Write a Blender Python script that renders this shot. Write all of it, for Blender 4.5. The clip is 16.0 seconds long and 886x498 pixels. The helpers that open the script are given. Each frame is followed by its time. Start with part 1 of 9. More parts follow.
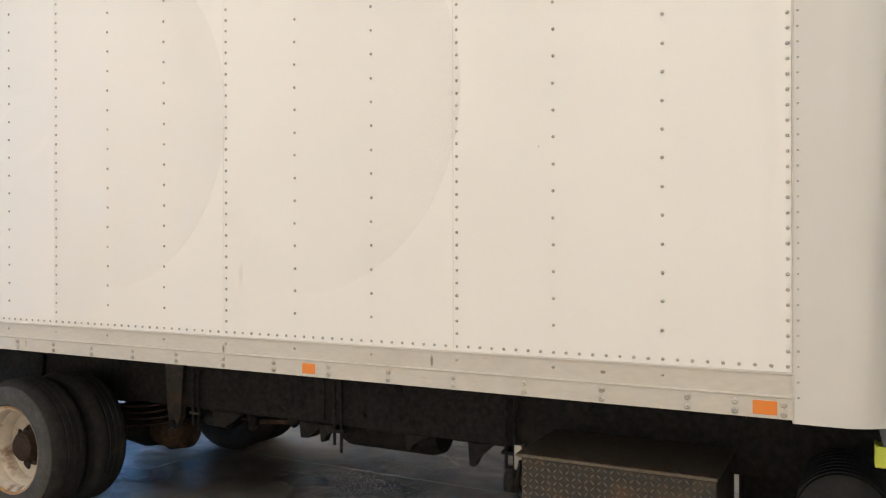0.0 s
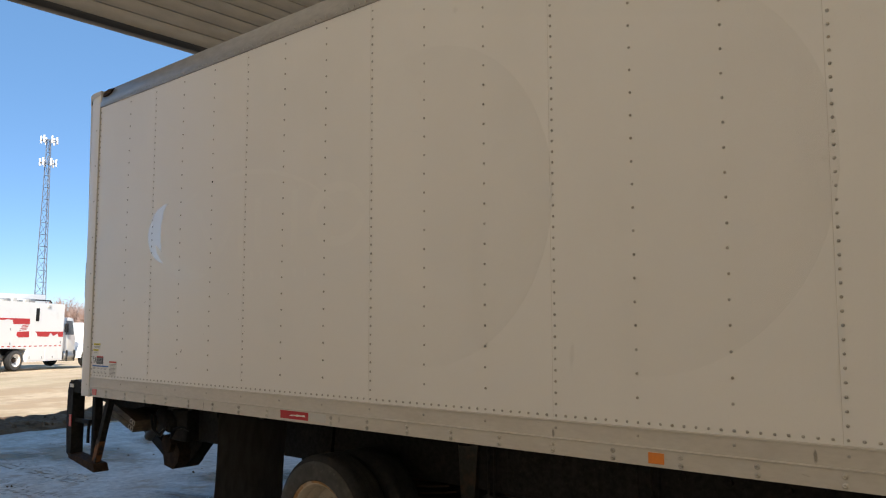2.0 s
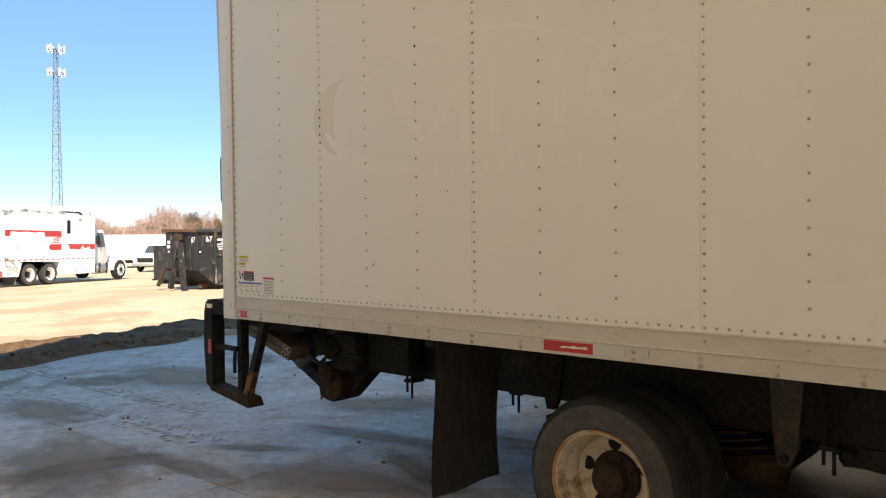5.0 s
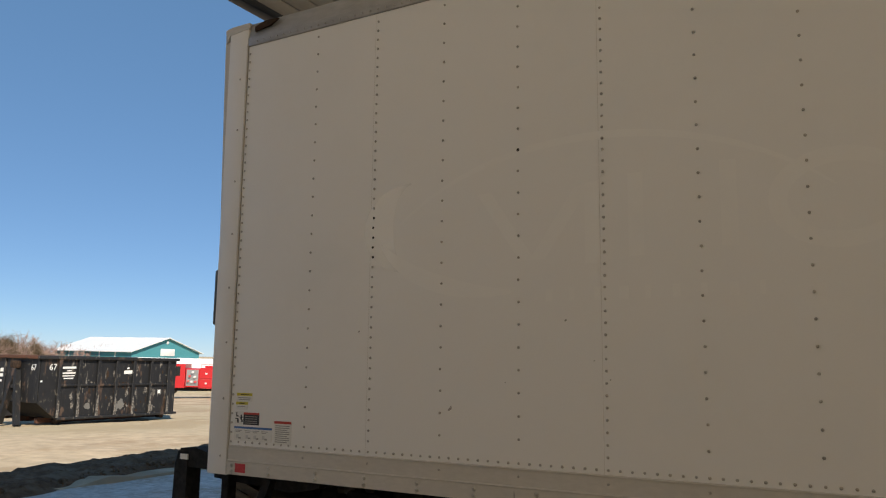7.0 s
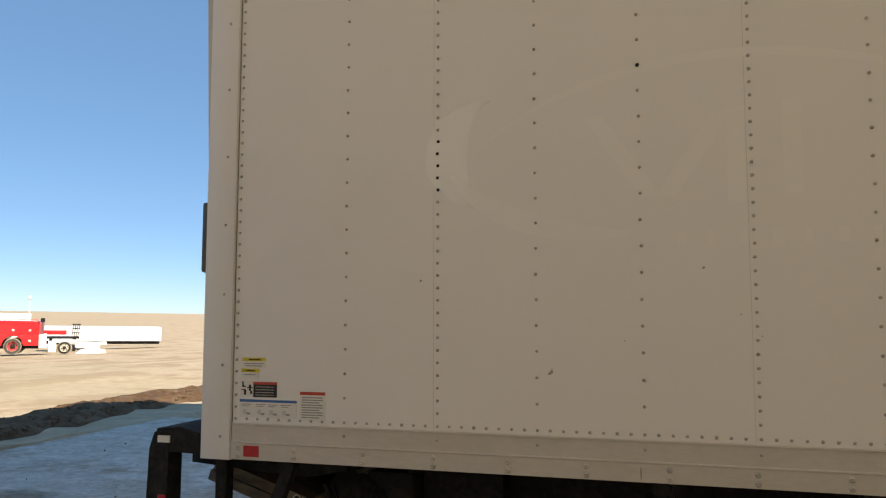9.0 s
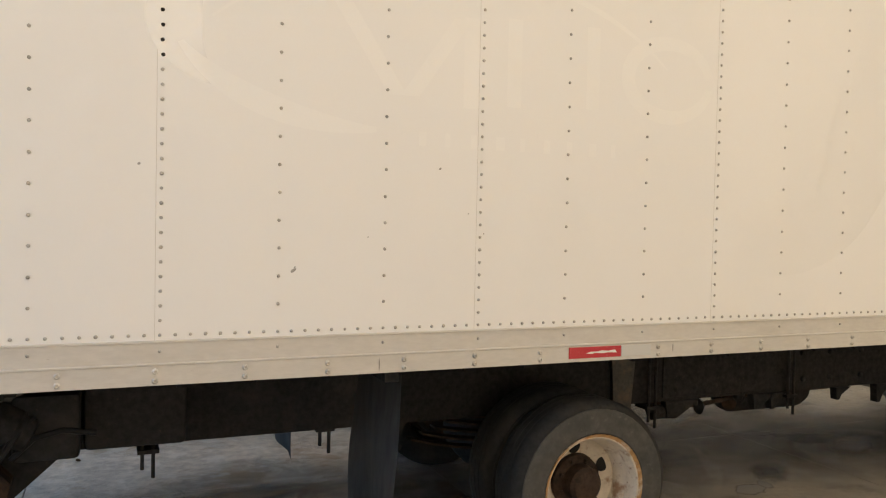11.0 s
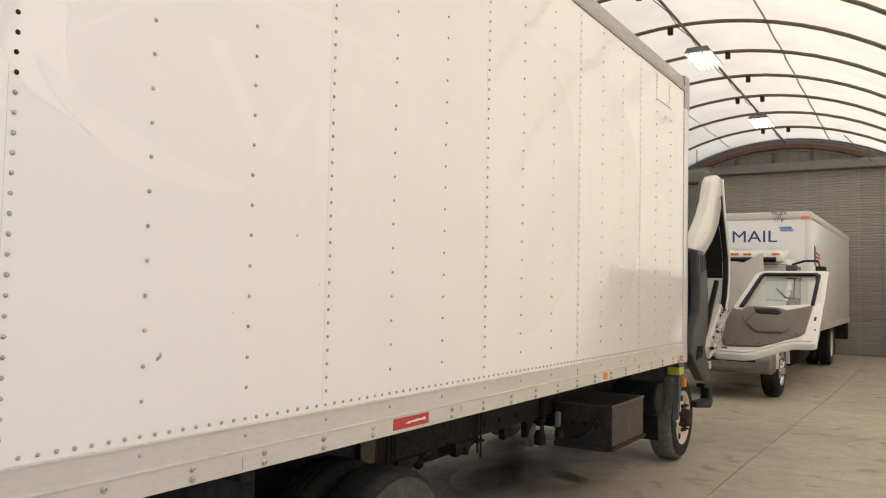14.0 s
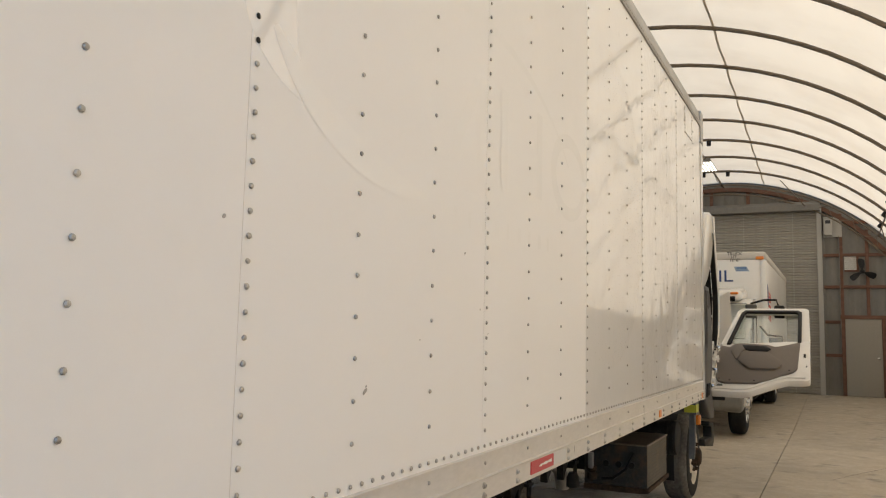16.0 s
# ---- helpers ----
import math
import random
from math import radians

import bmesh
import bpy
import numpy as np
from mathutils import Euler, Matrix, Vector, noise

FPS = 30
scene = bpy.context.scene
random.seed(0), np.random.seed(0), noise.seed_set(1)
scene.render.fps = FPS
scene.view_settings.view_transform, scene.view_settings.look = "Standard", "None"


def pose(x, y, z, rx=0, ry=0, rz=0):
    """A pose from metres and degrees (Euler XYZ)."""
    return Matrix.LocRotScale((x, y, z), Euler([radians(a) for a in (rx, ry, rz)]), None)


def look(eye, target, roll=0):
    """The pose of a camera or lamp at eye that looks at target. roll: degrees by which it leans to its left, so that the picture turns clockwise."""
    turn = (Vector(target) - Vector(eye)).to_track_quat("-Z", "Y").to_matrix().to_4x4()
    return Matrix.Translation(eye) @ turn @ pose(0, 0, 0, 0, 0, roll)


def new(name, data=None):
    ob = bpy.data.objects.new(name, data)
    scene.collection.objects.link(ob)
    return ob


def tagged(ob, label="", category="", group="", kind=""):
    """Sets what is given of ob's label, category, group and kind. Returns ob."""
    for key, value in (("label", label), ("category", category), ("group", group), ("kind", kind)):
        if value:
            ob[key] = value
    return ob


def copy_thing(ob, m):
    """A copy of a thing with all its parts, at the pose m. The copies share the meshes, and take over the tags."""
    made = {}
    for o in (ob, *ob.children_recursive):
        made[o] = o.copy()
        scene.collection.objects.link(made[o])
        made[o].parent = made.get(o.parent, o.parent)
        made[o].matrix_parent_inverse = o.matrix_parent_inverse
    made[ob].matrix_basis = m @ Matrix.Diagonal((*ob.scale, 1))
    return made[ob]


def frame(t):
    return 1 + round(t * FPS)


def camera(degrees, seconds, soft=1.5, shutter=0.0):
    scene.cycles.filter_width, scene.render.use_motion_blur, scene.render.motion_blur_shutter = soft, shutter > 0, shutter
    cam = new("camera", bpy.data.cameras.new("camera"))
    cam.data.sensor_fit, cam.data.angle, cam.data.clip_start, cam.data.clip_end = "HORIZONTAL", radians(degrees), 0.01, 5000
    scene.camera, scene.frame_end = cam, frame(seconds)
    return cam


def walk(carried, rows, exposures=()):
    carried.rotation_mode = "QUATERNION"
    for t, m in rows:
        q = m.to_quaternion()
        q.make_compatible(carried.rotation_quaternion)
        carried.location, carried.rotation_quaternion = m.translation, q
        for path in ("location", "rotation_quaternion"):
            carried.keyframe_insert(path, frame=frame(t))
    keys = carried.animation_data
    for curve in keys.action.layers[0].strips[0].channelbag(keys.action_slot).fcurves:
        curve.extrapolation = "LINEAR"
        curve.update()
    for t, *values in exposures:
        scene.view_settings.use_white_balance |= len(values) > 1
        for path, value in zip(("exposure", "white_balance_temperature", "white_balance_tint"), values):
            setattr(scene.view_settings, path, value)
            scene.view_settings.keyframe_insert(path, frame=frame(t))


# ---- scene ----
cam = camera(58.8, 16.0, soft=1.15)
EXPOSURES = [(0, 2.24, 6050, 10), (0.5, 2.25, 6250, 10), (1.0, 2.02, 6650, 10), (1.5, 1.75, 6900, 10), (2.0, 0.73, 6800, 10), (2.5, 0.55, 6700, 10), (3.0, 0.60, 7050, 10),
             (5.3, 1.18, 7500, 10), (5.5, 1.10, 7500, 10), (6.0, 0.78, 7150, 10), (6.5, 0.81, 6900, 10), (7.0, 0.22, 7050, 10), (8.0, -0.06, 7200, 10),
             (10.3, 1.92, 7800, 10), (11.0, 2.05, 7000, 10), (11.5, 2.18, 5850, 10), (12.0, 2.30, 5550, 10), (12.5, 2.32, 5450, 10), (13.5, 2.26, 5400, 10), (14.0, 2.21, 6250, 10), (14.5, 1.87, 6500, 10), (16.0, 1.87, 6600, 10)]
PATH = [
    (0, (0.167, -2.824, 1.588), (-0.759, -1.051, 1.571), 0.7),
    (0.5, (0.025, -2.965, 1.585), (-0.942, -1.217, 1.675), 1.0),
    (1, (-0.078, -3.083, 1.605), (-1.042, -1.338, 1.773), 1.1),
    (1.5, (-0.231, -3.141, 1.618), (-1.351, -1.493, 1.791), 0.8),
    (2, (-0.467, -3.079, 1.596), (-1.777, -1.577, 1.766), 0.6),
    (2.5, (-0.731, -3.056, 1.558), (-2.129, -1.636, 1.729), 0.7),
    (3, (-1.0, -3.092, 1.499), (-2.425, -1.691, 1.585), 0.9),
    (5.5, (-2.71, -3.128, 1.558), (-3.968, -1.575, 1.484), 0.7),
    (6, (-3.087, -3.227, 1.553), (-4.156, -1.537, 1.587), 1.3),
    (6.5, (-3.455, -3.202, 1.562), (-4.456, -1.474, 1.669), 1.2),
    (7, (-3.813, -3.25, 1.54), (-4.814, -1.542, 1.823), 1.5),
    (7.5, (-4.158, -3.201, 1.512), (-5.025, -1.434, 1.866), 2.0),
    (8, (-4.52, -3.128, 1.546), (-5.229, -1.291, 1.894), 1.9),
    (10.3, (-5.962, -3.056, 1.499), (-5.868, -1.059, 1.434), 1.8),
    (10.5, (-6.069, -2.994, 1.495), (-5.705, -1.029, 1.426), 2.0),
    (11, (-6.284, -2.878, 1.487), (-5.502, -1.038, 1.441), 2.1),
    (11.5, (-6.532, -2.835, 1.493), (-5.407, -1.182, 1.461), 2.2),
    (12, (-6.738, -2.737, 1.462), (-5.399, -1.252, 1.45), 2.0),
    (12.5, (-6.866, -2.556, 1.475), (-5.416, -1.178, 1.47), 1.8),
    (13, (-7.07, -2.395, 1.491), (-5.518, -1.134, 1.502), 1.8),
    (13.5, (-7.204, -2.216, 1.512), (-5.547, -1.096, 1.556), 1.9),
    (14, (-7.194, -1.952, 1.522), (-5.506, -0.888, 1.647), 1.7),
    (14.5, (-7.243, -1.693, 1.523), (-5.561, -0.631, 1.731), 1.9),
    (15, (-7.324, -1.485, 1.506), (-5.6, -0.495, 1.727), 2.0),
    (15.5, (-7.302, -1.253, 1.456), (-5.535, -0.344, 1.681), 1.7),
    (16, (-7.351, -1.049, 1.45), (-5.573, -0.165, 1.684), 1.7),
]
walk(cam, [(t, look(eye, target, roll)) for t, eye, target, roll in PATH],
     exposures=EXPOSURES)

# ---- world and sun ----
SUN_AT = Vector((0.94, -0.74, 1.0)).normalized()
sky_world = bpy.data.worlds.new("sky")
scene.world = sky_world
sky_world.use_nodes = True
wn = sky_world.node_tree
sky = wn.nodes.new("ShaderNodeTexSky")
sky.sky_type, sky.sun_disc = "NISHITA", False
sky.sun_elevation = math.asin(SUN_AT.z)
sky.sun_rotation = math.atan2(SUN_AT.x, SUN_AT.y)
sky.altitude, sky.air_density, sky.dust_density, sky.ozone_density = 1500, 0.75, 0.0, 5.5
even = wn.nodes.new("ShaderNodeMix")          # a plain blue mixed in, flattens the sky's bright horizon
even.data_type = "RGBA"
even.inputs["Factor"].default_value = 0.55
even.inputs[7].default_value = (0.95, 2.30, 4.4, 1)
wn.links.new(sky.outputs[0], even.inputs[6])
wn.links.new(even.outputs[2], wn.nodes["Background"].inputs[0])
wn.nodes["Background"].inputs[1].default_value = 0.115
sun = new("sun", bpy.data.lights.new("sun", "SUN"))
sun.data.energy, sun.data.angle, sun.data.color = 5.0, radians(0.55), (1.0, 0.95, 0.87)
sun.matrix_world = look(SUN_AT * 60, (0, 0, 0))

# ---- materials ----
def nodes_of(name):
    m = bpy.data.materials.new(name)
    m.use_nodes = True
    return m, m.node_tree, m.node_tree.nodes["Principled BSDF"]


def surface(name, base, rough=0.5, metal=0.0, grain=(60, 0.12), stain=None, stain2=None, bump=None, bump2=None,
            piece=0.0, coat=0.0, coat_rough=0.05, rough_var=0.0, stretch=(1, 1, 1), detail=6):
    """A procedural surface: base colour with fine grain, shaped stains (scale, threshold, softness, colour), relief and uneven gloss."""
    m, nt, b = nodes_of(name)
    co = nt.nodes.new("ShaderNodeTexCoord")
    mp = nt.nodes.new("ShaderNodeMapping")
    mp.inputs["Scale"].default_value = stretch
    nt.links.new(co.outputs["Object"], mp.inputs["Vector"])

    def noisy(scale, det=detail, rough_n=0.6):
        n = nt.nodes.new("ShaderNodeTexNoise")
        n.inputs["Scale"].default_value, n.inputs["Detail"].default_value, n.inputs["Roughness"].default_value = scale, det, rough_n
        nt.links.new(mp.outputs[0], n.inputs["Vector"])
        return n.outputs["Fac"]

    def ramp(fac, lo, hi, a=0.0, z=1.0):
        r = nt.nodes.new("ShaderNodeMapRange")
        r.inputs["From Min"].default_value, r.inputs["From Max"].default_value = lo, hi
        r.inputs["To Min"].default_value, r.inputs["To Max"].default_value = a, z
        nt.links.new(fac, r.inputs["Value"])
        return r.outputs[0]

    def mixed(fac, one, two, kind="MIX"):
        x = nt.nodes.new("ShaderNodeMix")
        x.data_type, x.blend_type = "RGBA", kind
        for socket, value in ((x.inputs["Factor"], fac), (x.inputs[6], one), (x.inputs[7], two)):
            if isinstance(value, (tuple, float, int)):
                socket.default_value = (*value, 1) if isinstance(value, tuple) else value
            else:
                nt.links.new(value, socket)
        return x.outputs[2]

    low = tuple(c * (1 - grain[1]) for c in base)
    high = tuple(min(1, c * (1 + grain[1])) for c in base)
    colour = mixed(ramp(noisy(grain[0]), 0.3, 0.7), low, high)
    for st in (stain, stain2):
        if st:
            colour = mixed(ramp(noisy(st[0]), st[1], st[1] + st[2], 0, st[4] if len(st) > 4 else 1), colour, st[3])
    if piece:
        info = nt.nodes.new("ShaderNodeObjectInfo")
        k = ramp(info.outputs["Random"], 0, 1, 1 - piece, 1 + piece)
        hs = nt.nodes.new("ShaderNodeHueSaturation")
        nt.links.new(k, hs.inputs["Value"])
        nt.links.new(colour, hs.inputs["Color"])
        colour = hs.outputs[0]
    nt.links.new(colour, b.inputs["Base Color"])
    b.inputs["Roughness"].default_value, b.inputs["Metallic"].default_value = rough, metal
    if rough_var:
        nt.links.new(ramp(noisy(grain[0] * 0.2), 0.3, 0.7, max(0.02, rough - rough_var), min(1, rough + rough_var)), b.inputs["Roughness"])
    b.inputs["Coat Weight"].default_value, b.inputs["Coat Roughness"].default_value = coat, coat_rough
    normal = None
    for bp in (bump, bump2):
        if bp:
            n = nt.nodes.new("ShaderNodeBump")
            n.inputs["Strength"].default_value, n.inputs["Distance"].default_value = bp[1], bp[2]
            nt.links.new(noisy(bp[0], bp[3] if len(bp) > 3 else detail), n.inputs["Height"])
            if normal:
                nt.links.new(normal, n.inputs["Normal"])
            normal = n.outputs[0]
            nt.links.new(normal, b.inputs["Normal"])
    return m


def glowing(name, colour, strength):
    m, nt, b = nodes_of(name)
    b.inputs["Emission Color"].default_value = (*colour, 1)
    b.inputs["Emission Strength"].default_value = strength
    b.inputs["Base Color"].default_value = (*colour, 1)
    return m


def glass(name, tint=(0.9, 0.95, 0.93), rough=0.0):
    m, nt, b = nodes_of(name)
    b.inputs["Base Color"].default_value = (*tint, 1)
    b.inputs["Transmission Weight"].default_value, b.inputs["Roughness"].default_value, b.inputs["IOR"].default_value = 1.0, rough, 1.45
    return m


def fabric(name):
    """White translucent roof cloth."""
    m, nt, b = nodes_of(name)
    nt.nodes.remove(b)
    n = nt.nodes.new("ShaderNodeTexNoise")
    n.inputs["Scale"].default_value, n.inputs["Detail"].default_value = 0.9, 5
    co = nt.nodes.new("ShaderNodeTexCoord")
    nt.links.new(co.outputs["Object"], n.inputs["Vector"])
    r = nt.nodes.new("ShaderNodeValToRGB")
    r.color_ramp.elements[0].position, r.color_ramp.elements[0].color = 0.36, (0.71, 0.617, 0.488, 1)
    r.color_ramp.elements[1].position, r.color_ramp.elements[1].color = 0.6, (0.76, 0.672, 0.54, 1)
    nt.links.new(n.outputs["Fac"], r.inputs[0])
    d, t, x = nt.nodes.new("ShaderNodeBsdfDiffuse"), nt.nodes.new("ShaderNodeBsdfTranslucent"), nt.nodes.new("ShaderNodeMixShader")
    for s in (d, t):
        nt.links.new(r.outputs[0], s.inputs["Color"])
    x.inputs[0].default_value = 0.19
    nt.links.new(d.outputs[0], x.inputs[1])
    nt.links.new(t.outputs[0], x.inputs[2])
    nt.links.new(x.outputs[0], nt.nodes["Material Output"].inputs["Surface"])
    return m


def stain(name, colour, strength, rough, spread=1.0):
    """A soft-edged stain or shade patch on a unit disc: its cover fades unevenly from the middle."""
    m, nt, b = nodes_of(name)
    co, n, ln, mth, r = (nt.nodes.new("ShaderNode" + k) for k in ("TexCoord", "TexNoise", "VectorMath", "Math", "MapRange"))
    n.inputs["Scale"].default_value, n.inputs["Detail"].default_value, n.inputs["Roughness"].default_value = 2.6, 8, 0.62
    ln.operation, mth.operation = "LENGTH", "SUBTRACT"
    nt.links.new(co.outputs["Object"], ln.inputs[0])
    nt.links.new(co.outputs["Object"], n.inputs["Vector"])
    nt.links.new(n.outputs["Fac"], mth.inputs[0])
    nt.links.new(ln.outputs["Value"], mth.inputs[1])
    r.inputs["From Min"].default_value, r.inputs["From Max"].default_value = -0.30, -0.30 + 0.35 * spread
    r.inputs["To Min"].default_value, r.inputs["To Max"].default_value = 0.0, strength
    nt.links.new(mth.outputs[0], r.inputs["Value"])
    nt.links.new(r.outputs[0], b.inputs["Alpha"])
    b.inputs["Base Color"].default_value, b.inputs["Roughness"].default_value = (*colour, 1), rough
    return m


def faded(name, colour, strength):
    """Dulled paint in a unit disc: crisp at its forward rim, fading out backwards."""
    m, nt, b = nodes_of(name)
    co, sep, r, n, k = (nt.nodes.new("ShaderNode" + kind) for kind in ("TexCoord", "SeparateXYZ", "MapRange", "TexNoise", "Math"))
    nt.links.new(co.outputs["Object"], sep.inputs[0])
    nt.links.new(co.outputs["Object"], n.inputs["Vector"])
    n.inputs["Scale"].default_value, n.inputs["Detail"].default_value = 1.6, 4
    r.inputs["From Min"].default_value, r.inputs["From Max"].default_value = -0.5, 1.0
    r.inputs["To Min"].default_value, r.inputs["To Max"].default_value = 0.0, strength
    r.interpolation_type = "SMOOTHSTEP"
    k.operation = "MULTIPLY"
    nt.links.new(sep.outputs["X"], r.inputs["Value"])
    nt.links.new(r.outputs[0], k.inputs[0])
    nt.links.new(n.outputs["Fac"], k.inputs[1])
    nt.links.new(k.outputs[0], b.inputs["Alpha"])
    b.inputs["Base Color"].default_value, b.inputs["Roughness"].default_value = (*colour, 1), 0.35
    b.inputs["Coat Weight"].default_value, b.inputs["Coat Roughness"].default_value = 0.7, 0.06
    return m


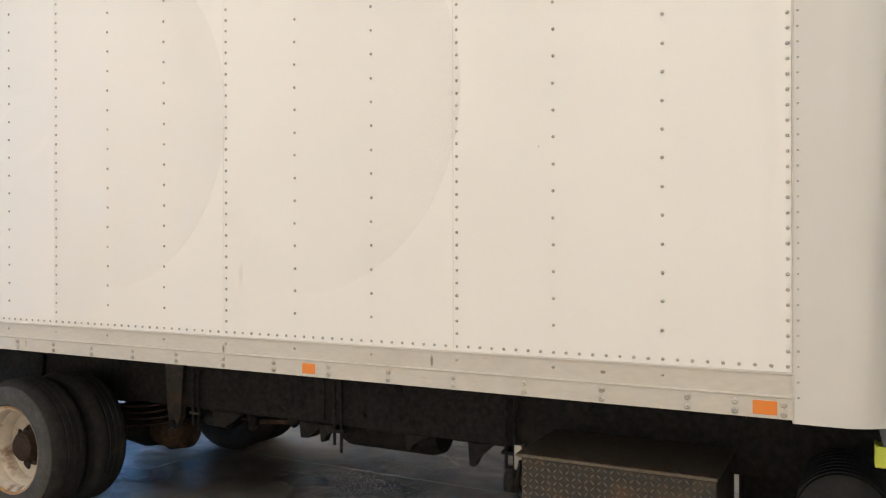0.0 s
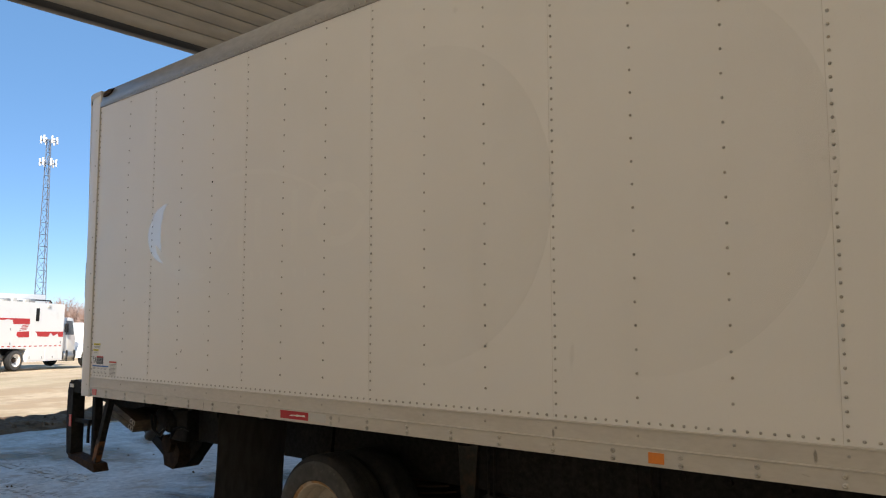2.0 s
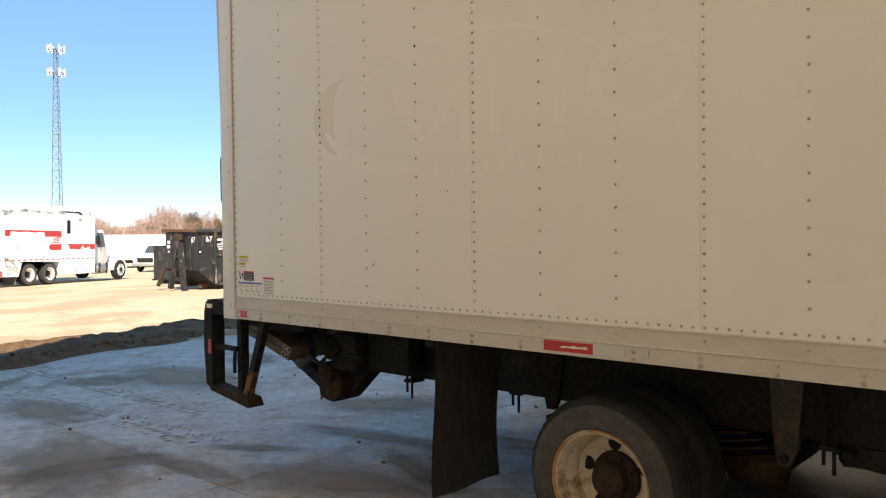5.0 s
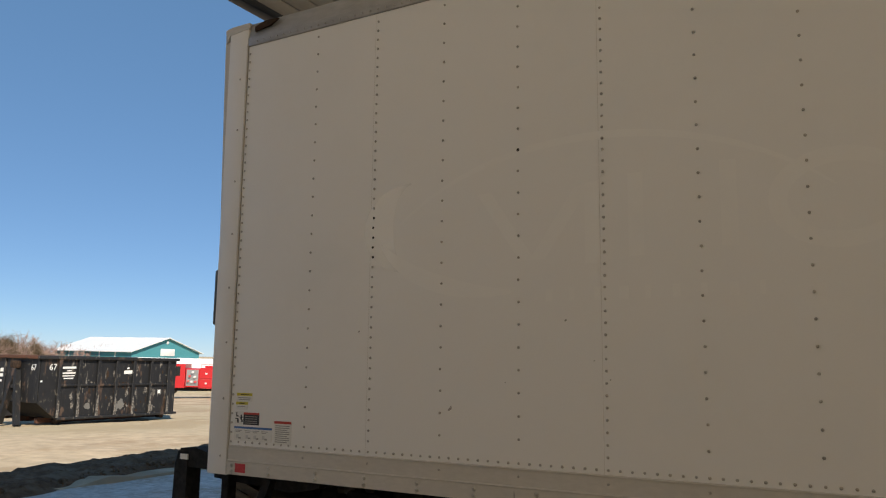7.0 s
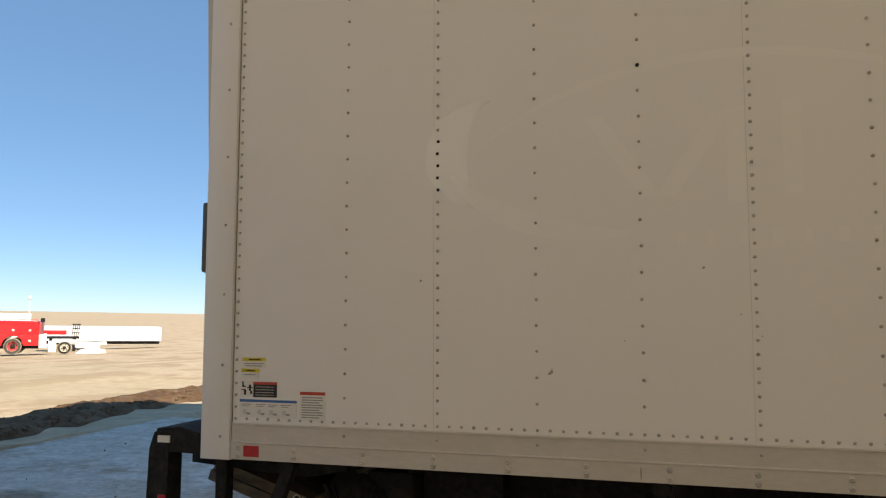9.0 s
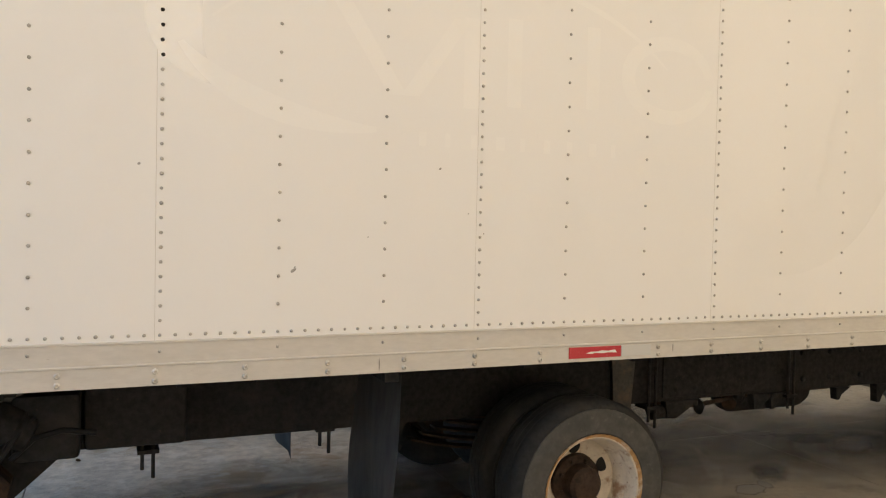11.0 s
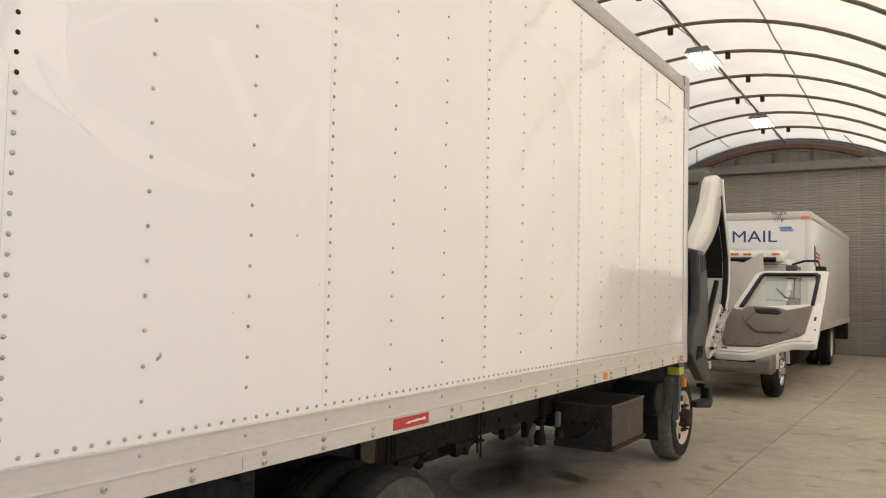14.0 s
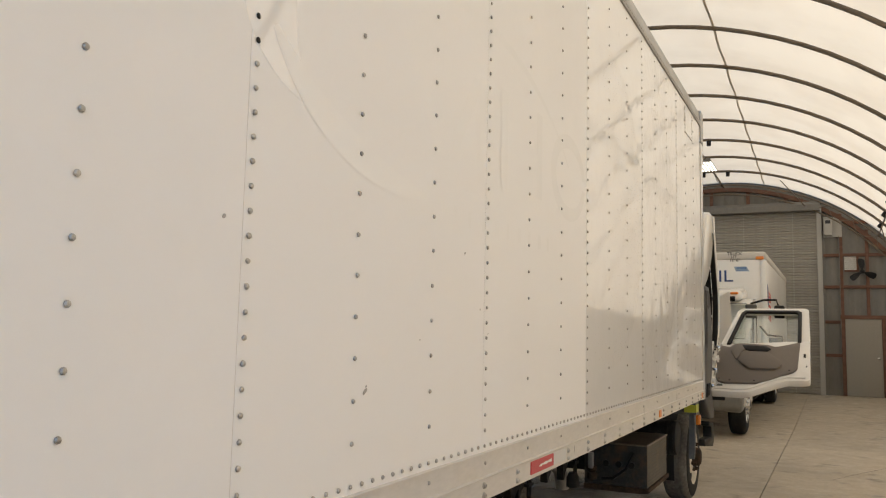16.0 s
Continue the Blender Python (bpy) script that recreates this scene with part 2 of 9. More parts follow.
M = dict(
    panel=surface("white_panel", (0.87, 0.86, 0.84), 0.42, grain=(900, 0.012), stain=(0.8, 0.50, 0.3, (0.79, 0.78, 0.75), 0.6),
                  stain2=(26, 0.74, 0.05, (0.55, 0.52, 0.46), 0.25), bump=(1.7, 0.12, 0.02, 2), bump2=(4.5, 0.3, 0.010, 2), coat=0.12, coat_rough=0.12, rough_var=0.05),
    satin=surface("white_satin_panel", (0.87, 0.86, 0.84), 0.33, grain=(900, 0.012), stain=(0.8, 0.50, 0.3, (0.79, 0.78, 0.75), 0.6),
                  stain2=(26, 0.74, 0.05, (0.55, 0.52, 0.46), 0.25), bump=(1.7, 0.12, 0.02, 2), bump2=(3.6, 0.2, 0.010, 2), coat=0.9, coat_rough=0.05, rough_var=0.05),
    gloss=surface("white_gloss_panel", (0.87, 0.86, 0.84), 0.30, grain=(900, 0.012), stain=(0.8, 0.50, 0.3, (0.80, 0.79, 0.76), 0.6),
                  stain2=(26, 0.74, 0.05, (0.55, 0.52, 0.46), 0.25), bump=(1.7, 0.14, 0.02, 2), bump2=(4.6, 0.38, 0.010, 2), coat=1.0, coat_rough=0.02, rough_var=0.04),
    ghost=surface("clean_white_paint", (0.902, 0.892, 0.868), 0.40, grain=(900, 0.01), stain=(5, 0.48, 0.2, (0.885, 0.875, 0.85), 0.9), bump=(1.7, 0.12, 0.02, 2), bump2=(4.5, 0.3, 0.010, 2), coat=0.4, coat_rough=0.1),
    crescent=surface("polished_white_paint", (0.893, 0.883, 0.863), 0.08, grain=(900, 0.01), bump=(1.6, 0.03, 0.02, 2), coat=1.0, coat_rough=0.02),
    rail=surface("dull_white_rail", (0.62, 0.59, 0.54), 0.48, grain=(45, 0.05), stain=(5, 0.52, 0.3, (0.50, 0.46, 0.40), 0.55),
                 stain2=(30, 0.68, 0.06, (0.32, 0.27, 0.21), 0.45), bump=(120, 0.05, 0.002), rough_var=0.1, stretch=(0.5, 1, 1.6)),
    alu=surface("weathered_aluminium", (0.42, 0.41, 0.39), 0.42, 0.75, grain=(30, 0.12), stain=(6, 0.5, 0.3, (0.30, 0.28, 0.25), 0.6), rough_var=0.12,
                bump=(200, 0.05, 0.001), stretch=(0.3, 1, 1)),
    rivet=surface("rivet_steel", (0.42, 0.40, 0.37), 0.32, 0.9, grain=(300, 0.2), piece=0.18),
    bolt=surface("bolt_steel", (0.55, 0.53, 0.49), 0.3, 0.9, grain=(250, 0.25), piece=0.2, stain=(90, 0.58, 0.1, (0.25, 0.17, 0.11), 0.5)),
    hole=surface("open_hole", (0.015, 0.014, 0.013), 0.9),
    nose=surface("white_corner_post", (0.66, 0.66, 0.65), 0.30, 0.1, grain=(300, 0.02), stain=(2, 0.5, 0.3, (0.60, 0.60, 0.585), 0.5), bump=(2.5, 0.15, 0.01, 2), coat=0.8, coat_rough=0.06),
    orange=surface("orange_reflector", (0.82, 0.24, 0.02), 0.35, grain=(400, 0.1), coat=0.5, bump=(700, 0.2, 0.001)),
    red=surface("red_reflector", (0.50, 0.016, 0.03), 0.35, grain=(400, 0.15), stain=(40, 0.6, 0.1, (0.55, 0.2, 0.18), 0.4), coat=0.4, bump=(700, 0.2, 0.001)),
    tape=surface("silver_tape", (0.60, 0.60, 0.58), 0.4, grain=(300, 0.06)),
    paper=surface("white_sticker", (0.78, 0.77, 0.73), 0.5, grain=(200, 0.04), stain=(40, 0.6, 0.1, (0.62, 0.58, 0.5), 0.5)),
    yellow=surface("yellow_sticker", (0.72, 0.60, 0.06), 0.5, grain=(200, 0.06)),
    blue=surface("blue_print", (0.05, 0.16, 0.42), 0.5, grain=(200, 0.08)),
    redprint=surface("red_print", (0.52, 0.06, 0.04), 0.5, grain=(200, 0.08)),
    decalblue=surface("pale_blue_print", (0.36, 0.46, 0.58), 0.5, grain=(200, 0.1)),
    ink=surface("black_print", (0.025, 0.025, 0.028), 0.5, grain=(200, 0.2)),
    greyprint=surface("grey_print", (0.35, 0.34, 0.32), 0.6, grain=(200, 0.1)),
    chassis=surface("grimy_black_steel", (0.026, 0.025, 0.0245), 0.75, 0.0, grain=(30, 0.4), stain=(7, 0.56, 0.2, (0.050, 0.045, 0.040), 0.8),
                    stain2=(60, 0.66, 0.06, (0.08, 0.055, 0.036), 0.6), bump=(90, 0.25, 0.004)),
    rust=surface("rusty_steel", (0.060, 0.038, 0.026), 0.8, 0.1, grain=(40, 0.4), stain=(12, 0.46, 0.2, (0.028, 0.022, 0.018), 0.9), bump=(110, 0.4, 0.004)),
    plate=surface("worn_tread_plate", (0.05, 0.048, 0.044), 0.5, 0.4, grain=(50, 0.3), stain=(9, 0.50, 0.2, (0.13, 0.085, 0.05), 0.8), bump=(160, 0.25, 0.002)),
    lug=surface("tread_plate_lug", (0.19, 0.165, 0.13), 0.42, 0.5, grain=(60, 0.3), stain=(14, 0.55, 0.2, (0.16, 0.10, 0.06), 0.7)),
    rubber=surface("worn_tyre_rubber", (0.027, 0.027, 0.027), 0.75, grain=(40, 0.25), stain=(6, 0.50, 0.25, (0.060, 0.055, 0.048), 0.7), stain2=(22, 0.60, 0.08, (0.03, 0.03, 0.03), 0.7), bump=(160, 0.3, 0.002)),
    sidewall=surface("scuffed_side_wall", (0.062, 0.060, 0.055), 0.75, grain=(26, 0.3), stain=(5, 0.5, 0.2, (0.03, 0.03, 0.03), 0.8), stain2=(30, 0.6, 0.06, (0.11, 0.105, 0.095), 0.5), bump=(90, 0.3, 0.002)),
    tread=surface("dusty_tread", (0.15, 0.14, 0.125), 0.85, grain=(30, 0.3), stain=(6, 0.5, 0.3, (0.05, 0.047, 0.043), 0.8), bump=(120, 0.35, 0.003)),
    rim=surface("chalky_white_rim", (0.62, 0.55, 0.45), 0.55, grain=(30, 0.1), stain=(11, 0.53, 0.12, (0.22, 0.10, 0.04), 0.8),
                stain2=(45, 0.64, 0.06, (0.12, 0.05, 0.025), 0.7), bump=(90, 0.2, 0.002)),
    frontrim=surface("cream_rim", (0.66, 0.60, 0.50), 0.5, grain=(30, 0.1), stain=(14, 0.60, 0.1, (0.30, 0.19, 0.10), 0.7), bump=(90, 0.2, 0.002)),
    dusty=surface("mud_dusted_tyre", (0.34, 0.27, 0.19), 0.9, grain=(20, 0.25), stain=(5, 0.55, 0.2, (0.16, 0.13, 0.10), 0.7)),
    lip=surface("rusted_lip", (0.42, 0.24, 0.10), 0.6, 0.2, grain=(40, 0.3), stain=(8, 0.50, 0.1, (0.60, 0.53, 0.43), 0.9)),
    hub=surface("rusty_hub", (0.050, 0.034, 0.026), 0.7, 0.2, grain=(40, 0.4), stain=(20, 0.55, 0.1, (0.02, 0.018, 0.016), 0.8), bump=(120, 0.3, 0.003)),
    flap=surface("mud_flap_rubber", (0.105, 0.098, 0.092), 0.5, grain=(20, 0.25), stain=(4, 0.5, 0.3, (0.07, 0.066, 0.062), 0.7), bump=(70, 0.1, 0.002), stretch=(1, 1, 0.3)),
    black=surface("black_plastic", (0.020, 0.020, 0.021), 0.45, grain=(60, 0.2), stain=(9, 0.55, 0.2, (0.05, 0.045, 0.04), 0.6), bump=(150, 0.1, 0.001)),
    grey=surface("dark_grey_plastic", (0.075, 0.073, 0.07), 0.6, grain=(60, 0.15), stain=(6, 0.52, 0.25, (0.13, 0.12, 0.105), 0.6), bump=(200, 0.15, 0.001)),
    plank=surface("grimy_aluminium", (0.20, 0.165, 0.12), 0.6, 0.2, grain=(40, 0.25), stain=(8, 0.5, 0.2, (0.045, 0.035, 0.025), 0.8), stretch=(0.3, 1, 1)),
    slate=surface("blue_grey_guard", (0.085, 0.098, 0.11), 0.55, grain=(40, 0.15), stain=(8, 0.5, 0.25, (0.20, 0.19, 0.17), 0.6)),
    lime=surface("lime_reflector", (0.55, 0.60, 0.06), 0.4, grain=(200, 0.1), coat=0.3),
    cab=surface("white_cab_paint", (0.74, 0.72, 0.68), 0.25, grain=(300, 0.02), stain=(4, 0.56, 0.25, (0.62, 0.59, 0.53), 0.6), coat=0.4, rough_var=0.0),
    fender=surface("dark_moulded_plastic", (0.045, 0.047, 0.05), 0.5, grain=(60, 0.15), stain=(6, 0.52, 0.25, (0.09, 0.085, 0.078), 0.6), bump=(200, 0.12, 0.001)),
    trim=surface("taupe_door_trim", (0.165, 0.14, 0.118), 0.75, grain=(150, 0.12), stain=(5, 0.52, 0.3, (0.14, 0.12, 0.10), 0.6), bump=(350, 0.2, 0.001)),
    glass=glass("clear_glass"),
    chrome=surface("dull_chrome", (0.6, 0.6, 0.6), 0.2, 1.0, grain=(60, 0.08), stain=(20, 0.6, 0.1, (0.3, 0.24, 0.18), 0.5)),
    navy=surface("navy_lettering", (0.022, 0.055, 0.20), 0.45, grain=(200, 0.08)),
    concrete=surface("stained_concrete", (0.45, 0.395, 0.31), 0.55, grain=(24, 0.12), stain=(0.8, 0.48, 0.25, (0.34, 0.295, 0.23), 0.8),
                     stain2=(2.6, 0.57, 0.12, (0.13, 0.11, 0.085), 0.55), bump=(60, 0.18, 0.004), bump2=(6, 0.15, 0.01), piece=0.05, rough_var=0.2),
    apron=surface("muddy_concrete", (0.46, 0.40, 0.335), 0.5, grain=(14, 0.3), stain=(2.2, 0.53, 0.10, (0.31, 0.215, 0.125), 0.75),
                  stain2=(5.5, 0.55, 0.07, (0.60, 0.55, 0.49), 0.65), bump=(22, 0.6, 0.012), bump2=(5, 0.5, 0.03), piece=0.05, rough_var=0.2),
    joint=surface("dark_joint", (0.07, 0.062, 0.054), 0.9, grain=(60, 0.3)),
    faded=faded("faded_disc", (0.66, 0.64, 0.60), 0.10),
    oil=stain("oil_stain", (0.045, 0.033, 0.023), 0.7, 0.4, 1.6),
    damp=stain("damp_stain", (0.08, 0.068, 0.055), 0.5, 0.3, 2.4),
    # dark cover for greasy dirt and for shade on the floor
    grease=stain("dirt_and_shade", (0.06, 0.05, 0.04), 0.82, 0.45, 2.6),
    brown=stain("brown_stain", (0.33, 0.235, 0.14), 0.75, 0.6, 1.8),
    chalk=stain("pale_spill", (0.52, 0.49, 0.45), 0.8, 0.8, 0.5),
    smudge=stain("grey_smudge", (0.66, 0.64, 0.60), 0.075, 0.4, 2.0),
    grime=stain("brown_grime", (0.20, 0.165, 0.12), 0.5, 0.6),
    dirt=surface("dry_tan_dirt", (0.50, 0.385, 0.255), 0.92, grain=(3, 0.2), stain=(0.4, 0.49, 0.08, (0.37, 0.26, 0.155), 0.85), stain2=(0.035, 0.55, 0.1, (0.42, 0.34, 0.21), 0.7),
                 bump=(5, 0.6, 0.05), bump2=(0.7, 0.5, 0.15)),
    mud=surface("wet_mud", (0.15, 0.085, 0.045), 0.85, grain=(9, 0.4), stain=(3, 0.5, 0.15, (0.22, 0.155, 0.10), 0.8), bump=(14, 0.9, 0.06)),
    trackmud=surface("dried_track_mud", (0.37, 0.32, 0.26), 0.9, grain=(20, 0.35), stain=(3, 0.5, 0.2, (0.30, 0.25, 0.19), 0.7), bump=(60, 0.4, 0.01)),
    fabric=fabric("roof_cloth"),
    rib=surface("rib_steel", (0.15, 0.118, 0.085), 0.5, 0.15, grain=(20, 0.15)),
    strap=surface("cloth_strap", (0.50, 0.45, 0.38), 0.8, grain=(40, 0.1)),
    jamb=surface("pale_jamb_sheet", (0.62, 0.60, 0.56), 0.5, grain=(10, 0.06), stain=(2, 0.52, 0.25, (0.50, 0.48, 0.44), 0.6)),
    header=surface("beige_header_steel", (0.46, 0.42, 0.36), 0.5, grain=(10, 0.08), stain=(2, 0.52, 0.25, (0.33, 0.30, 0.26), 0.6), stretch=(1, 0.3, 1)),
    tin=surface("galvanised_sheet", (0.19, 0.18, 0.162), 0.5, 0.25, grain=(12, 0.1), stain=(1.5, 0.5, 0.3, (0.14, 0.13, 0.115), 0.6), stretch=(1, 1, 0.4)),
    # paler than tin, to keep the unseen side wall's reflection faint
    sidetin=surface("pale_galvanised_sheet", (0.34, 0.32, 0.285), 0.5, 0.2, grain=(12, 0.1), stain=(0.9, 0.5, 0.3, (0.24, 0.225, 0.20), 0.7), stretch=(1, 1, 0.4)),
    shutter=surface("grey_shutter", (0.36, 0.34, 0.30), 0.55, 0.1, grain=(14, 0.08), stain=(1.2, 0.5, 0.3, (0.29, 0.27, 0.235), 0.6), piece=0.05),
    wood=surface("red_brown_girt", (0.16, 0.078, 0.05), 0.75, grain=(9, 0.25), stain=(5, 0.52, 0.2, (0.13, 0.06, 0.035), 0.7), bump=(40, 0.2, 0.003), stretch=(1, 0.15, 1)),
    door=surface("beige_steel_door", (0.33, 0.305, 0.255), 0.45, grain=(30, 0.04), stain=(3, 0.55, 0.25, (0.31, 0.29, 0.25), 0.5)),
    tube=glowing("lit_tube", (1.0, 0.96, 0.86), 1.3),
    lampcase=surface("white_lamp_case", (0.42, 0.41, 0.38), 0.5, grain=(60, 0.05)),
    bollard=surface("yellow_bollard", (0.62, 0.46, 0.08), 0.55, grain=(30, 0.1), stain=(10, 0.56, 0.1, (0.3, 0.2, 0.08), 0.6)),
    skip=surface("chipped_black_steel", (0.011, 0.011, 0.012), 0.6, grain=(8, 0.3), stain=(9, 0.60, 0.05, (0.16, 0.14, 0.11), 0.7), stain2=(3.4, 0.58, 0.06, (0.10, 0.06, 0.04), 0.8), stretch=(1.3, 1, 0.45),
                 bump=(20, 0.2, 0.01)),
    scrape=surface("scraped_paint", (0.20, 0.18, 0.155), 0.8, grain=(40, 0.4), stain=(14, 0.46, 0.1, (0.05, 0.044, 0.04), 0.95)),
    white=surface("white_vehicle_paint", (0.84, 0.83, 0.80), 0.3, grain=(60, 0.02), stain=(2, 0.55, 0.3, (0.66, 0.63, 0.58), 0.6), coat=0.4),
    engine_red=surface("fire_red_paint", (0.50, 0.016, 0.020), 0.3, grain=(40, 0.05), coat=0.4),
    orange_rust=surface("orange_rust", (0.20, 0.085, 0.03), 0.8, grain=(30, 0.3), stain=(16, 0.47, 0.1, (0.03, 0.026, 0.022), 0.95), bump=(80, 0.3, 0.002)),
    faded_red=surface("faded_red_paint", (0.50, 0.06, 0.06), 0.5, grain=(12, 0.2), stain=(3, 0.5, 0.2, (0.55, 0.22, 0.2), 0.7)),
    rustred=surface("red_rust", (0.10, 0.042, 0.024), 0.8, 0.1, grain=(12, 0.3), stain=(4, 0.5, 0.2, (0.06, 0.04, 0.03), 0.8), bump=(40, 0.3, 0.004)),
    teal=surface("teal_cladding", (0.06, 0.26, 0.29), 0.55, grain=(4, 0.06)),
    roofwhite=surface("white_roof_sheet", (0.72, 0.72, 0.70), 0.5, grain=(4, 0.04)),
    lattice=surface("galvanised_mast", (0.12, 0.15, 0.20), 0.6, 0.1),
    twig=surface("bare_twigs", (0.37, 0.255, 0.21), 0.85, grain=(5, 0.25)),
    evergreen=surface("dry_evergreen", (0.16, 0.115, 0.07), 0.85, grain=(5, 0.3)),
    cabdark=surface("dark_cab_glass", (0.05, 0.055, 0.052), 0.08, grain=(10, 0.2), coat=0.5),
    dark=surface("dark_recess", (0.02, 0.02, 0.02), 0.8, grain=(10, 0.3)),
)

for key in ("chassis", "rubber", "rust", "flap", "black", "dark", "tread", "hub", "mud"):      # caked with dust: hardly any sheen
    M[key].node_tree.nodes["Principled BSDF"].inputs["Specular IOR Level"].default_value = 0.12
for key in ("panel", "satin", "gloss", "ghost"):      # the waves show in the gloss, not in the flat white
    tree = M[key].node_tree
    sockets = tree.nodes["Principled BSDF"].inputs
    wave = sockets["Normal"].links[0].from_socket
    tree.links.remove(sockets["Normal"].links[0])
    tree.links.new(wave, sockets["Coat Normal"])

M["crescent"].node_tree.nodes["Principled BSDF"].inputs["Coat IOR"].default_value = 1.8

# ---- mesh helpers ----
def prism(bm, pts, a0, a1, axis="y"):
    """A polygon pushed from a0 to a1 along an axis; pts are the two other coordinates in order."""
    put = {"y": lambda p, a: (p[0], a, p[1]), "x": lambda p, a: (a, p[0], p[1]), "z": lambda p, a: (p[0], p[1], a)}[axis]
    one, two = [bm.verts.new(put(p, a0)) for p in pts], [bm.verts.new(put(p, a1)) for p in pts]
    faces = [bm.faces.new(one), bm.faces.new(two[::-1])]
    n = len(pts)
    for i in range(n):
        faces.append(bm.faces.new((one[i], two[i], two[(i + 1) % n], one[(i + 1) % n])))
    bmesh.ops.recalc_face_normals(bm, faces=faces)
    return one + two, faces


def box(bm, x0, x1, y0, y1, z0, z1, bev=0.0, seg=2):
    verts, faces = prism(bm, [(x0, z0), (x1, z0), (x1, z1), (x0, z1)], y0, y1)
    if bev:
        edges = list({e for f in faces for e in f.edges})
        bmesh.ops.bevel(bm, geom=edges, offset=bev, segments=seg, profile=0.5, affect="EDGES", clamp_overlap=True)
    return verts


def tube(bm, pts, r, n=8, closed=False):
    """A round bar along a line of points."""
    pts = [Vector(p) for p in pts]
    rings = []
    for i, p in enumerate(pts):
        a, b = pts[max(0, i - 1)], pts[min(len(pts) - 1, i + 1)]
        d = (b - a).normalized()
        side = d.cross(Vector((0, 0, 1)) if abs(d.z) < 0.9 else Vector((1, 0, 0))).normalized()
        up = side.cross(d)
        k = r[i] if isinstance(r, (list, tuple)) else r
        rings.append([bm.verts.new(p + (side * math.cos(2 * math.pi * j / n) + up * math.sin(2 * math.pi * j / n)) * k) for j in range(n)])
    faces = []
    for u, v in zip(rings, rings[1:]):
        for j in range(n):
            faces.append(bm.faces.new((u[j], u[(j + 1) % n], v[(j + 1) % n], v[j])))
    faces += [bm.faces.new(rings[0][::-1]), bm.faces.new(rings[-1])]
    bmesh.ops.recalc_face_normals(bm, faces=faces)


def bar(bm, p, q, w, h, up=(0, 0, 1)):
    """A square bar from p to q, w wide and h high."""
    p, q, up = Vector(p), Vector(q), Vector(up)
    d = (q - p).normalized()
    side = d.cross(up).normalized()
    top = side.cross(d)
    ring = lambda c: [bm.verts.new(c + side * a * w / 2 + top * b * h / 2) for a, b in ((-1, -1), (1, -1), (1, 1), (-1, 1))]
    one, two = ring(p), ring(q)
    faces = [bm.faces.new(one[::-1]), bm.faces.new(two)]
    faces += [bm.faces.new((one[i], one[(i + 1) % 4], two[(i + 1) % 4], two[i])) for i in range(4)]
    bmesh.ops.recalc_face_normals(bm, faces=faces)


def lathe(bm, prof, centre, axis="y", n=40, cap=True):
    """A turned shape: prof holds (radius, place along the axis)."""
    c = Vector(centre)
    rings = []
    for r, a in prof:
        ring = []
        for j in range(n):
            u, v = r * math.cos(2 * math.pi * j / n), r * math.sin(2 * math.pi * j / n)
            ring.append(bm.verts.new(c + Vector({"y": (u, a, v), "x": (a, u, v), "z": (u, v, a)}[axis])))
        rings.append(ring)
    faces = []
    for u, v in zip(rings, rings[1:]):
        for j in range(n):
            faces.append(bm.faces.new((u[j], u[(j + 1) % n], v[(j + 1) % n], v[j])))
    if cap is True:
        faces.append(bm.faces.new(rings[0]))
    if cap:
        faces.append(bm.faces.new(rings[-1]))
    bmesh.ops.recalc_face_normals(bm, faces=faces)


def meshed(name, bm, material, smooth=True):
    me = bpy.data.meshes.new(name)
    bm.to_mesh(me)
    bm.free()
    me.materials.append(material)
    if smooth:
        me.polygons.foreach_set("use_smooth", [True] * len(me.polygons))
        me.set_sharp_from_angle(angle=radians(34))
    return me


def part(name, bm, material, parent, label="", kind=""):
    ob = new(name, meshed(name, bm, material))
    ob.parent = parent
    return tagged(ob, label=label, kind=kind)


def thing(name, label, category, at=None, group="", kind=""):
    ob = new(name)
    if at is not None:
        ob.matrix_world = at
    return tagged(ob, label, category, group, kind)


def single(name, bm, material, label, category, group="", kind="", at=None):
    ob = new(name, meshed(name, bm, material))
    if at is not None:
        ob.matrix_world = at
    return tagged(ob, label, category, group, kind)


def piece(name, me, parent, m):
    """One of many alike pieces on a shared mesh."""
    ob = new(name, me)
    ob.parent = parent
    ob.matrix_local = m
    return ob


def lettering(name, text, size, material, parent, m, depth=0.002, width=1.0):
    cu = bpy.data.curves.new(name, "FONT")
    cu.body, cu.size, cu.extrude, cu.align_x, cu.align_y = text, size, depth, "CENTER", "CENTER"
    tmp = new("lettering_curve", cu)
    bpy.context.view_layer.update()
    me = bpy.data.meshes.new_from_object(tmp.evaluated_get(bpy.context.evaluated_depsgraph_get()))
    bpy.data.objects.remove(tmp)
    me.transform(Matrix.Diagonal((width, 1, 1, 1)))
    me.materials.clear()
    me.materials.append(material)
    ob = new(name, me)
    ob.parent = parent
    ob.matrix_local = m
    return ob


